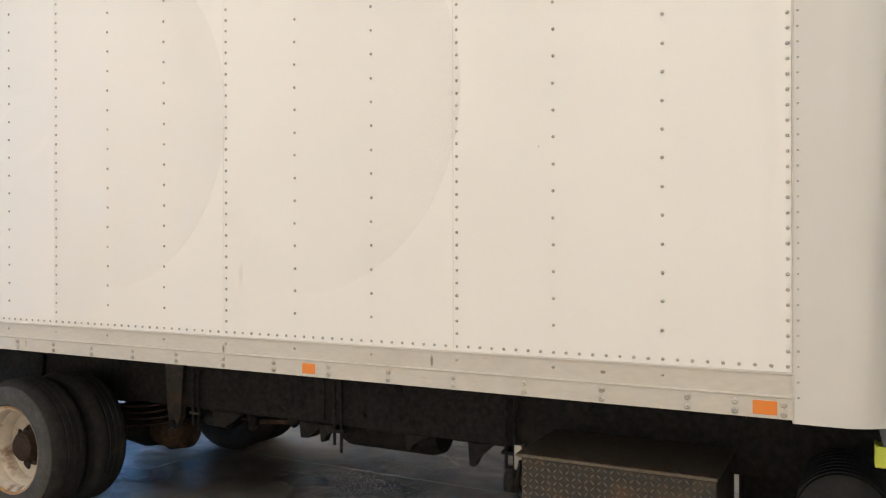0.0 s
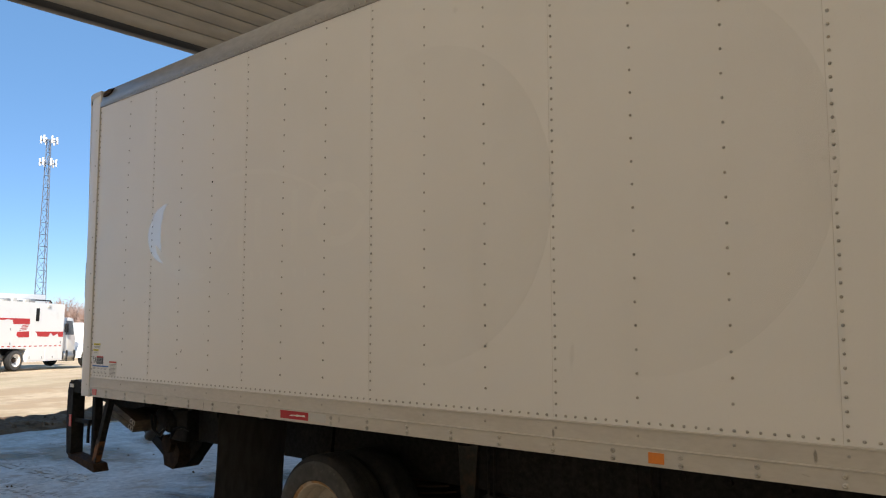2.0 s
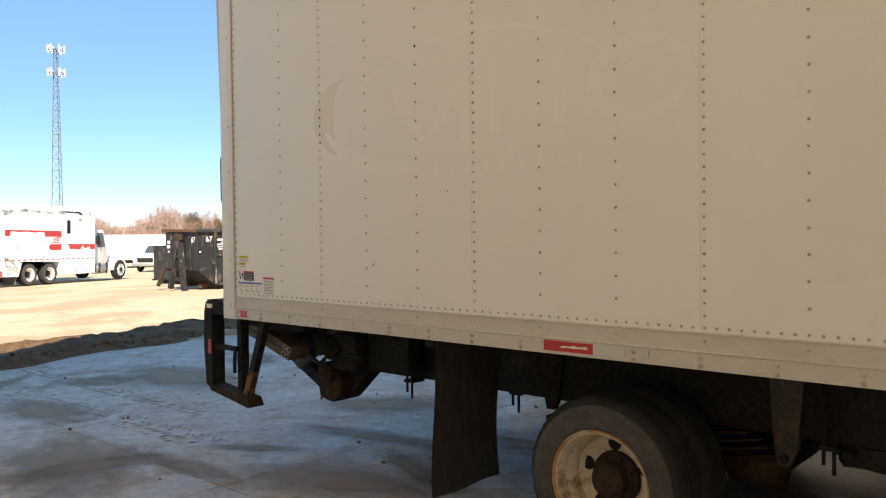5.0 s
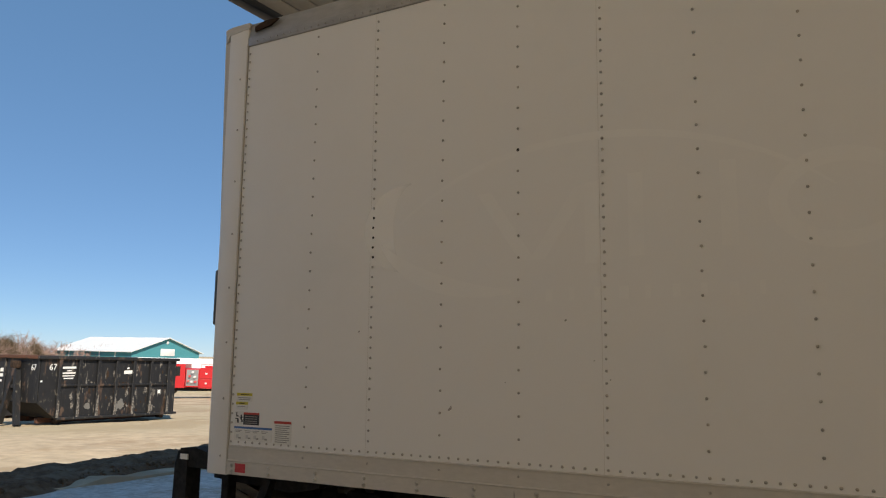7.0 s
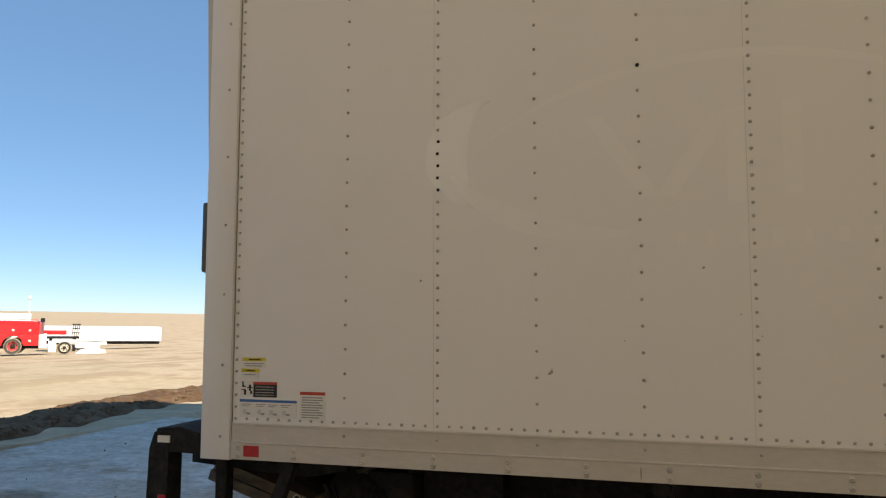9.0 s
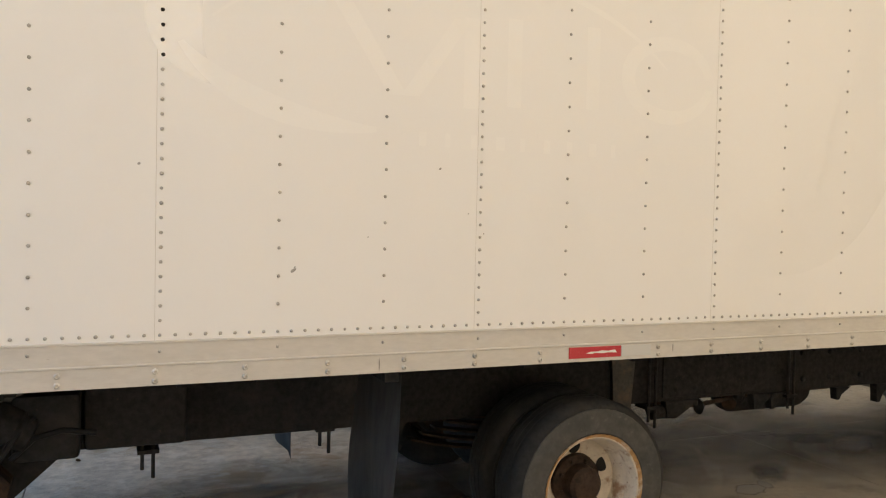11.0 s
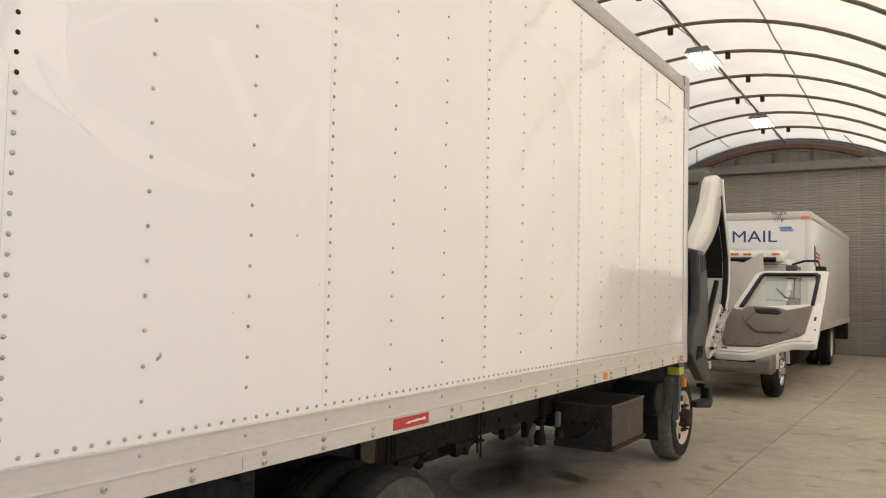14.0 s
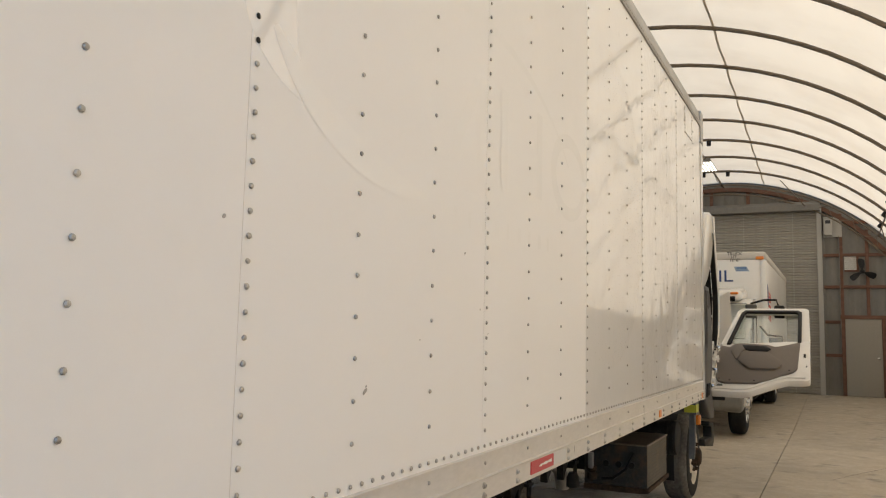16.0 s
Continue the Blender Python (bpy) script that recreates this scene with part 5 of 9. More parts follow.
# ---- under the box: frame, axles, wheels ----
def build_underbody(t):
    F0, F1, FB, FT = 0.80, 1.69, 0.556, 0.86
    for y, s in ((F0, 1), (F1, -1)):
        bm = bmesh.new()
        prism(bm, [(-6.62, FB), (2.0, FB), (2.0, FT), (-6.95, FT), (-6.95, FB + 0.2)], y, y + s * 0.012)
        prism(bm, [(-6.45, FB), (2.0, FB), (2.0, FB + 0.012), (-6.45, FB + 0.012)], y + s * 0.012, y + s * 0.09)
        box(bm, -6.95, 0.3, y - 0.02, y + 0.09, FT, RAILB - 0.076)
        part("frame_rail", bm, M["chassis"], t, "grimy black frame rail")
    for x in (-6.2, -4.9, -3.6, -2.1, -0.9, 0.4, 1.6):
        bm = bmesh.new()
        box(bm, x - 0.05, x + 0.05, F0 + 0.013, F1 - 0.013, FB + 0.06, FT - 0.05)
        part("frame_cross_beam", bm, M["chassis"], t)
    # bolts and plates on the near rail
    for x in (-3.20, -3.05, -2.90, -2.75, -2.60, -2.2, -1.95, -1.7, -0.9):
        for z in (FB + 0.07, FT - 0.07):
            bm = bmesh.new()
            lathe(bm, [(0.018, 0.0), (0.018, -0.012), (0.009, -0.016)], (x + random.uniform(-1, 1) * 0.02, F0, z), "y", 8)
            part("frame_bolt", bm, M["chassis"], t)
    bm = bmesh.new()
    box(bm, -3.30, -2.45, F0 - 0.012, F0 - 0.002, FB + 0.02, FT - 0.01, 0.003, 1)
    part("frame_plate", bm, M["chassis"], t)
    # U-bolt rods hanging at the box mounts
    for x, y in ((-6.12, 0.76), (-5.30, 0.88), (-3.42, 0.76), (-2.36, 0.76), (-1.33, 0.76)):
        for dx in (0.0, 0.045):
            bm = bmesh.new()
            tube(bm, [(x + dx, y, RAILB - 0.08), (x + dx, y, FB - 0.10 - 0.04 * (dx > 0))], 0.009, 6)
            part("mount_rod", bm, M["chassis"], t)
        bm = bmesh.new()
        box(bm, x - 0.02, x + 0.07, y - 0.015, y + 0.1, FB - 0.03, FB - 0.012)
        part("mount_clip", bm, M["chassis"], t)
    # brackets below the rail
    for x, w, d in ((-2.62, 0.10, 0.09), (-2.48, 0.05, 0.10), (-1.92, 0.05, 0.08), (-1.55, 0.06, 0.12), (-1.28, 0.04, 0.07), (-3.28, 0.16, 0.09)):
        bm = bmesh.new()
        prism(bm, [(x, FB), (x + w + 0.08, FB), (x + w, FB - d * 0.6), (x + w * 0.6, FB - d), (x + 0.01, FB - d)], F0 - 0.02, F0 + 0.03)
        part("bracket", bm, M["chassis"], t)
    # springs and hangers of the rear axle
    for y in (0.86, 1.63):
        for k in range(7):
            bm = bmesh.new()
            half = 0.62 - 0.065 * k
            z = 0.46 + 0.014 * k if True else 0
            pts = []
            for i in range(11):
                u = -1 + 2 * i / 10
                pts.append((-4.22 + half * u, z + 0.09 * (half * u / 0.62) ** 2 - 0.014 * (7 - 2 * k)))
            loop = pts + [(a, b + 0.011) for a, b in pts[::-1]]
            prism(bm, loop, y - 0.035, y + 0.035)
            part("leaf_spring", bm, M["rust"], t)
        for x in (-3.60, -4.94):
            bm = bmesh.new()
            low = 0.41 if x > -4 else 0.50
            prism(bm, [(x - 0.07, FT - 0.02), (x + 0.09, FT - 0.02), (x + 0.06, low + 0.09), (x + 0.02, low), (x - 0.03, low), (x - 0.05, low + 0.11)], y - 0.09, y - 0.045)
            part("spring_hanger", bm, M["plate" if x > -4 else "chassis"], t)
            bm = bmesh.new()
            tube(bm, [(x, y - 0.11, 0.45), (x, y + 0.05, 0.45)], 0.022, 10)
            part("spring_pin", bm, M["chassis"], t)
    bm = bmesh.new()
    lathe(bm, [(0.07, 0.3), (0.075, 0.75), (0.10, 0.9), (0.20, 1.10), (0.22, 1.245), (0.20, 1.40), (0.10, 1.6), (0.075, 1.75), (0.07, 2.2)], (-4.22, 0, 0.36), "y", 24)
    part("rear_axle", bm, M["chassis"], t)
    for y in (0.66, 1.83):
        bm = bmesh.new()
        lathe(bm, [(0.19, -0.06), (0.20, -0.03), (0.20, 0.05), (0.17, 0.07)], (-4.22, y, 0.36), "y", 24)
        part("brake_drum", bm, M["rust"], t)
    bm = bmesh.new()
    lathe(bm, [(0.03, -3.2), (0.045, -3.15), (0.045, -1.2), (0.06, -1.15), (0.06, -1.0)], (0, 1.245, 0.50), "x", 14)
    part("drive_shaft", bm, M["chassis"], t)
    # air tank, brake canister, muffler and exhaust
    bm = bmesh.new()
    lathe(bm, [(0.05, -0.36), (0.12, -0.33), (0.14, -0.28), (0.14, 0.28), (0.12, 0.33), (0.05, 0.36)], (-2.2, 1.15, 0.50), "x", 20)
    part("air_tank", bm, M["chassis"], t)
    bm = bmesh.new()
    lathe(bm, [(0.05, -0.15), (0.10, -0.13), (0.115, -0.03), (0.125, 0.0), (0.115, 0.03), (0.10, 0.13), (0.05, 0.15)], (-3.80, 0.98, 0.34), "x", 18)
    part("brake_canister", bm, M["rust"], t, "rusty brake canister")
    bm = bmesh.new()
    lathe(bm, [(0.05, -0.5), (0.11, -0.46), (0.12, -0.42), (0.12, 0.35), (0.10, 0.40), (0.05, 0.42)], (-1.75, 1.22, 0.56), "x", 20)
    part("muffler", bm, M["rust"], t, "rusty muffler")
    bm = bmesh.new()
    tube(bm, [(-2.2, 1.22, 0.56), (-2.42, 1.20, 0.55), (-2.56, 1.06, 0.52), (-2.66, 0.94, 0.47)], 0.045, 12)
    part("exhaust_pipe", bm, M["rust"], t)
    bm = bmesh.new()
    tube(bm, [(-1.45, 1.05, 0.56), (-1.30, 0.95, 0.53), (-1.22, 0.91, 0.45), (-1.19, 0.90, 0.36), (-1.18, 0.90, 0.31)], 0.055, 14)
    part("exhaust_elbow", bm, M["alu"], t, "bare metal exhaust elbow")
    x, y, z = -1.22, 0.66, 0.52
    bm = bmesh.new()
    box(bm, x - 0.02, x + 0.02, y - 0.02, y + 0.02, z - 0.03, z + 0.09, 0.006)
    valve = part("drain_valve", bm, M["alu"], t, "small dull metal valve")
    bm = bmesh.new()
    lathe(bm, [(0.02, -0.12), (0.038, -0.11), (0.038, -0.07), (0.025, -0.06), (0.04, -0.04), (0.04, -0.02), (0.02, -0.01)], (x + 0.03, y, z), "z", 12)
    part("valve_body", bm, M["rust"], valve)
    # lumps of brackets and lines hanging below the rail
    for x0, x1, z1 in ((-3.37, -3.15, 0.44), (-3.02, -2.97, 0.45), (-2.72, -2.66, 0.50)):
        bm = bmesh.new()
        lathe(bm, [(0.02, x0), (0.045, x0 + 0.02), (0.04, (x0 + x1) / 2), (0.05, x1 - 0.03), (0.02, x1)], (0, 0.83, z1 + 0.05), "x", 10)
        tube(bm, [(x0, 0.83, z1 + 0.06), (x0 - 0.03, 0.82, 0.60)], 0.016, 6)
        part("line_fitting", bm, M["chassis"], t)
    bm = bmesh.new()
    tube(bm, [(-3.4, 0.84, 0.545), (-3.0, 0.86, 0.50), (-2.6, 0.88, 0.53), (-2.1, 0.90, 0.55)], 0.014, 6)
    part("brake_line", bm, M["rust"], t)
    bm = bmesh.new()
    lathe(bm, [(0.02, -0.08), (0.05, -0.07), (0.05, 0.0), (0.03, 0.04)], (-1.30, 0.78, 0.42), "z", 12)
    part("water_trap", bm, M["chassis"], t)
    # hoses
    for pts, r in ((((-3.6, 0.82, 0.72), (-3.9, 0.9, 0.62), (-4.1, 0.95, 0.60)), 0.012),):
        bm = bmesh.new()
        tube(bm, pts, r, 8)
        part("hose", bm, M["black"], t)
    # tread-plate step box
    x0, x1, y0, y1, z0, z1 = -1.07, -0.265, 0.26, 0.76, 0.315, 0.670
    bm = bmesh.new()
    box(bm, x0 + 0.02, x1, y0 + 0.004, y1, z0 + 0.03, z1 - 0.006, 0.004, 1)
    step = part("battery_box", bm, M["plate"], t, "rusty black battery box clad in tread plate")
    bm = bmesh.new()
    box(bm, x0 - 0.006, x1 + 0.006, y0 - 0.004, y1, z1 - 0.006, z1 + 0.008, 0.003, 1)
    part("lid", bm, M["lug"], step, "rust-brown lid")
    bm = bmesh.new()
    prism(bm, [(y0 - 0.01, z0 + 0.03), (y0 - 0.01, z0), (y0 + 0.05, z0 - 0.01), (y1, z0 - 0.01), (y1, z0 + 0.03)], x0 - 0.005, x1 + 0.03, "x")
    part("tray", bm, M["rust"], step)
    lug = []
    for i in range(29):
        for j in range(13):
            lug.append((x0 + 0.035 + i * 0.0265, z0 + 0.045 + j * 0.0262, 45 if (i + j) % 2 else -45))
    vs, fs = [], []
    for x, z, a in lug:
        c, s_ = math.cos(radians(a)), math.sin(radians(a))
        o = len(vs)
        for u, v, h in ((-0.013, 0, 0), (0, -0.004, 0), (0.013, 0, 0), (0, 0.004, 0), (0, 0, -0.003)):
            vs.append((x + u * c - v * s_, y0 + 0.004 + h, z + u * s_ + v * c))
        fs += [(o, o + 1, o + 4), (o + 1, o + 2, o + 4), (o + 2, o + 3, o + 4), (o + 3, o, o + 4)]
    me = bpy.data.meshes.new("tread_lugs")
    me.from_pydata(vs, [], fs)
    me.materials.append(M["lug"])
    ob = new("tread_lugs", me)
    ob.parent = step
    tagged(ob, "raised tread lugs", kind="stuff")
    bm = bmesh.new()
    for k in range(3):
        lathe(bm, [(0.025, 0.0), (0.025, -0.03), (0.012, -0.04)], (x0 + 0.02, y0 + 0.12 + 0.1 * k, z0 + 0.2), "x", 10)
    tube(bm, [(x0 - 0.02, y0 + 0.1, z0 + 0.30), (x0 - 0.06, y0 + 0.15, z0 + 0.18), (x0 - 0.05, y0 + 0.25, z0 + 0.10), (x0, y0 + 0.35, z0 + 0.08)], 0.012, 6)
    part("cable_end", bm, M["black"], step)
    # made-up block, darkens the gap between battery box and front wheel
    bm = bmesh.new()
    box(bm, -0.27, 0.30, 0.90, 1.60, 0.30, 0.84, 0.05)
    part("fuel_tank", bm, M["chassis"], t, "grimy black block added for the dark space under the cab")
    # air cleaner canister with ribs
    prof = []
    for k in range(8):
        a = 0.0 + 0.05 * k
        prof += [(0.158, a), (0.158, a + 0.034), (0.155, a + 0.037), (0.155, a + 0.047)]
    bm = bmesh.new()
    lathe(bm, [(0.04, -0.03), (0.13, -0.028), (0.150, -0.018), (0.155, 0.0)] + prof, (0.16, 0.26, 0.60), "y", 32)
    part("air_cleaner", bm, M["black"], t, "black ribbed air cleaner canister")
    # front mudguard post with reflectors
    bm = bmesh.new()
    prism(bm, [(0.26, 0.97), (0.46, 0.97), (0.43, 0.80), (0.30, 0.80)], 0.10, 0.30)
    prism(bm, [(0.34, 0.80), (0.43, 0.80), (0.42, 0.62), (0.36, 0.42), (0.31, 0.40), (0.34, 0.60)], 0.12, 0.17)
    guard = part("mudguard_bracket", bm, M["slate"], t, "blue-grey mudguard bracket")
    bm = bmesh.new()
    box(bm, 0.252, 0.40, 0.090, 0.101, 0.825, 0.895, 0.004, 1)
    box(bm, 0.252, 0.264, 0.103, 0.20, 0.825, 0.895, 0.004, 1)
    box(bm, 0.26, 0.32, 0.105, 0.195, 0.83, 0.89)
    part("reflector", bm, M["lime"], guard, "lime-yellow reflector")
    bm = bmesh.new()
    box(bm, 0.415, 0.47, 0.08, 0.12, 0.70, 0.79, 0.008)
    part("side_lamp", bm, M["orange"], guard, "orange side lamp")
    # front mudguard arc over the wheel
    bm = bmesh.new()
    pts = []
    for k in range(15):
        a = radians(200 - 160 * k / 14)
        pts.append((0.78 + 0.49 * math.cos(a), 0.36 + 0.49 * math.sin(a)))
    prism(bm, pts + [(0.78 + (x - 0.78) * 1.02, 0.36 + (z - 0.36) * 1.02) for x, z in pts[::-1]], 0.30, 0.62)
    part("front_mudguard", bm, M["black"], t)
    # front axle and engine block seen under the raised cab
    bm = bmesh.new()
    bar(bm, (0.77, 0.35, 0.34), (0.77, 2.14, 0.34), 0.09, 0.10)
    part("front_axle", bm, M["chassis"], t)
    bm = bmesh.new()
    box(bm, 0.35, 1.55, 0.95, 1.55, 0.55, 1.25, 0.05)
    box(bm, 0.5, 1.3, 1.02, 1.48, 1.2, 1.45, 0.05)
    lathe(bm, [(0.10, -0.05), (0.18, -0.03), (0.18, 0.03), (0.10, 0.05)], (1.6, 1.25, 0.9), "x", 20)
    part("engine", bm, M["chassis"], t, "grimy engine under the raised cab")
    # wheels
    RW, WW = 0.412, 0.24
    wheel(t, -4.22, 0.10, 0.36, RW, WW, -1, True)
    wheel(t, -4.22, 0.385, 0.36, RW, WW, -1, False, name="inner_wheel", mats=("rubber", "hub", "hub"))
    wheel(t, -4.22, 2.39, 0.36, RW, WW, 1, True)
    wheel(t, -4.22, 2.12, 0.36, RW, WW, 1, False, name="inner_wheel", mats=("rubber", "hub", "hub"))
    wheel(t, 0.775, 0.20, 0.36, RW, WW, -1, False, mats=("tread", "frontrim", "rust"))
    wheel(t, 0.775, 2.29, 0.36, RW, WW, 1, False, mats=("tread", "rim", "hub"))
    # mud flaps
    for y0 in (0.035, 1.87):
        bm = bmesh.new()
        n = 10
        rows = []
        for i in range(n + 1):
            z = 0.955 - 0.86 * i / n
            rows.append([bm.verts.new((-5.19 - 0.03 * math.sin(i / n * 2.2) + 0.012 * math.sin(j * 1.3 + i * 0.5), y0 + 0.585 * j / 6, z)) for j in range(7)])
        front = [bm.faces.new((a[j], a[j + 1], b[j + 1], b[j])) for a, b in zip(rows, rows[1:]) for j in range(6)]
        bmesh.ops.solidify(bm, geom=front, thickness=0.012)
        bmesh.ops.recalc_face_normals(bm, faces=bm.faces[:])
        part("mud_flap", bm, M["flap"], t, "scuffed black rubber mud flap")
    bm = bmesh.new()
    box(bm, -5.26, -5.20, 0.03, WIDE - 0.03, 0.93, 0.965)
    part("flap_hanger", bm, M["chassis"], t)
    bm = bmesh.new()
    prism(bm, [(-5.47, 0.64), (-5.27, 0.64), (-5.27, 0.37), (-5.32, 0.36), (-5.43, 0.47)], 2.04, 2.06)
    plate = part("far_flap_plate", bm, M["black"], t, "dark plate hanging by the far mud flap")
    bm = bmesh.new()
    prism(bm, [(-5.42, 0.61), (-5.36, 0.60), (-5.345, 0.54), (-5.38, 0.52), (-5.42, 0.56)], 2.034, 2.04)
    part("flap_sticker", bm, M["yellow"], plate)
    # ---- tail lift ----
    for y, far in ((0.0, 0), (WIDE - 0.10, 1)):
        bm = bmesh.new()
        box(bm, -7.165, -7.11, y + 0.085, y + 0.155, 0.42, RAILB - 0.008, 0.006, 1)
        part("lift_post", bm, M["chassis"], t)
        bm = bmesh.new()
        prism(bm, [(-7.44, 0.47), (-7.36, 0.44), (-7.355, 1.02), (-7.37, 1.08), (-7.43, 1.075), (-7.455, 1.0), (-7.465, 0.75)], y + 0.005, y + 0.11)
        part("lift_post", bm, M["chassis"], t)
        bm = bmesh.new()
        verts, faces = prism(bm, [(-7.385, 0.475), (-7.375, 0.435), (-6.905, 0.365), (-6.885, 0.372), (-6.92, 0.43), (-7.30, 0.468)], y - 0.004, y + 0.115)
        part("lift_foot", bm, M["rust"], t, "rusty lift foot plate")
        bm = bmesh.new()
        bar(bm, (-6.765, y + 0.05, RAILB - 0.01), (-6.98, y + 0.05, 0.43), 0.05, 0.05)
        brace = part("lift_brace", bm, M["chassis"], t, "black diagonal lift brace with bare rusty patches")
        bm = bmesh.new()
        bar(bm, (-6.905, y + 0.05, 0.62), (-6.975, y + 0.05, 0.445), 0.053, 0.053)
        part("bare_patch", bm, M["orange_rust"], brace, "orange bare rust")
        bm = bmesh.new()
        box(bm, -7.36, -7.10, y + 0.03, y + 0.06, 0.735, 0.768)
        part("lift_rung", bm, M["chassis"], t)
        bm = bmesh.new()
        tube(bm, [(-7.13, y + 0.05, 0.74), (-7.14, y + 0.05, 0.66), (-7.14, y + 0.05, 0.575)], 0.014, 6)
        part("lift_hook", bm, M["chassis"], t)
        bm = bmesh.new()
        box(bm, -7.40, -7.362, y - 0.002, y + 0.006, 0.70, 0.80, 0.001, 1)
        part("rear_reflector", bm, M["red"], t, "red rear reflector")
    bm = bmesh.new()
    prism(bm, [(-7.43, 1.03), (-7.42, 0.99), (-7.20, 0.985), (-7.19, 1.03), (-7.20, 1.075), (-7.30, 1.10), (-7.42, 1.09)], 0.01, WIDE - 0.02)
    part("dock_plate", bm, M["chassis"], t, "black checkered dock plate behind the box")
    bm = bmesh.new()
    box(bm, -7.41, -7.35, 0.0, 0.009, 1.03, 1.06)
    part("label_plate", bm, M["paper"], t)
    # folded platform: hollow planks in two leaves, dark underside above
    bm = bmesh.new()
    prism(bm, [(-7.40, 0.90), (-6.80, 0.86), (-6.60, 0.90), (-6.60, 0.94), (-7.40, 0.94)], 0.26, 2.1)
    part("platform_bed", bm, M["chassis"], t, "grimy underside of the folded platform")
    d = Vector((-0.50, 0, 0.155)).normalized()
    up = Vector((0.155, 0, 0.50)).normalized()
    for k in range(2):
        o = Vector((-6.80, 0, 0.715)) - up * 0.056 * k - d * (-0.012 * k)
        bm = bmesh.new()
        q = [o, o + d * 0.52, o + d * 0.52 + up * 0.048, o + up * 0.048]
        prism(bm, [(p.x, p.z) for p in q], 0.28, 2.1)
        leaf = part("platform_leaf", bm, M["plank"], t, "grimy folded hollow platform plank")
        for i in range(2):
            bm = bmesh.new()
            c = o + d * (0.020 + 0.045 * i) + up * 0.024
            lathe(bm, [(0.021, 0.0), (0.021, -0.004), (0.016, -0.005), (0.014, -0.0005)], (c.x, 0.2795, c.z), "y", 12)
            part("plank_rim", bm, M["rail"], leaf)
            bm = bmesh.new()
            lathe(bm, [(0.0155, -0.001), (0.002, -0.002)], (c.x, 0.2795, c.z), "y", 12)
            part("plank_hole", bm, M["hole"], leaf)
    bm = bmesh.new()
    lathe(bm, [(0.03, -0.13), (0.075, -0.125), (0.085, -0.10), (0.085, 0.06), (0.07, 0.075), (0.07, 0.12), (0.03, 0.13)], (0, 0, 0), "x", 18)
    bmesh.ops.transform(bm, matrix=pose(-6.64, 0.52, 0.76, 0, 28, 0), verts=bm.verts[:])
    part("lift_motor", bm, M["chassis"], t)
    for k in range(2):
        bm = bmesh.new()
        tube(bm, [(-6.78 + 0.03 * k, 0.42 + 0.02 * k, 0.80), (-6.72 + 0.035 * k, 0.40, 0.70 - 0.02 * k), (-6.66 + 0.03 * k, 0.42, 0.64), (-6.60 + 0.02 * k, 0.45, 0.70 + 0.02 * k), (-6.52, 0.5, 0.78)], 0.012, 6)
        part("lift_hose", bm, M["black"], t)
    bm = bmesh.new()
    box(bm, -6.60, -6.36, 0.50, 0.66, 0.60, 0.86, 0.02)
    part("valve_block", bm, M["chassis"], t)
    for y in (0.60, 1.78):
        bm = bmesh.new()
        bar(bm, (-7.28, y + 0.05, 0.66), (-6.78, y + 0.05, 0.41), 0.07, 0.085)
        part("lift_arm", bm, M["chassis"], t)
        bm = bmesh.new()
        prism(bm, [(-6.45, 0.55), (-6.66, 0.36), (-6.80, 0.36), (-6.87, 0.42), (-6.83, 0.54), (-6.72, 0.64), (-6.62, 0.88), (-6.25, 0.88)], y + 0.10, y + 0.22)
        part("lift_bracket", bm, M["chassis"], t, "grimy lift bracket")
        bm = bmesh.new()
        prism(bm, [(-6.85, 0.355), (-6.71, 0.335), (-6.63, 0.40), (-6.61, 0.50), (-6.66, 0.555), (-6.80, 0.55), (-6.87, 0.44)], y - 0.01, y + 0.24)
        part("lift_pivot_plate", bm, M["rust"], t, "rusty pivot plate")
        bm = bmesh.new()
        lathe(bm, [(0.02, -0.03), (0.075, -0.025), (0.08, 0.0), (0.08, 0.16), (0.03, 0.17)], (-6.75, y - 0.03, 0.55), "y", 18)
        part("lift_pivot", bm, M["rust"], t)
        bm = bmesh.new()
        lathe(bm, [(0.02, -0.26), (0.045, -0.25), (0.045, 0.20), (0.03, 0.21), (0.022, 0.22), (0.022, 0.28)], (0, 0, 0), "x", 14)
        bmesh.ops.transform(bm, matrix=pose(-6.80, y - 0.07, 0.73, 0, -34, 0), verts=bm.verts[:])
        part("lift_cylinder", bm, M["grey"], t)
    bm = bmesh.new()
    tube(bm, [(-6.6, 0.5, 0.62), (-6.52, 0.48, 0.70), (-6.42, 0.5, 0.72), (-6.3, 0.5, 0.70)], 0.012, 8)
    part("lift_hose", bm, M["black"], t)
    bm = bmesh.new()
    box(bm, -6.35, -5.95, 0.60, 0.79, 0.60, 0.90, 0.02)
    part("lift_pump_box", bm, M["chassis"], t)


build_underbody(truck)

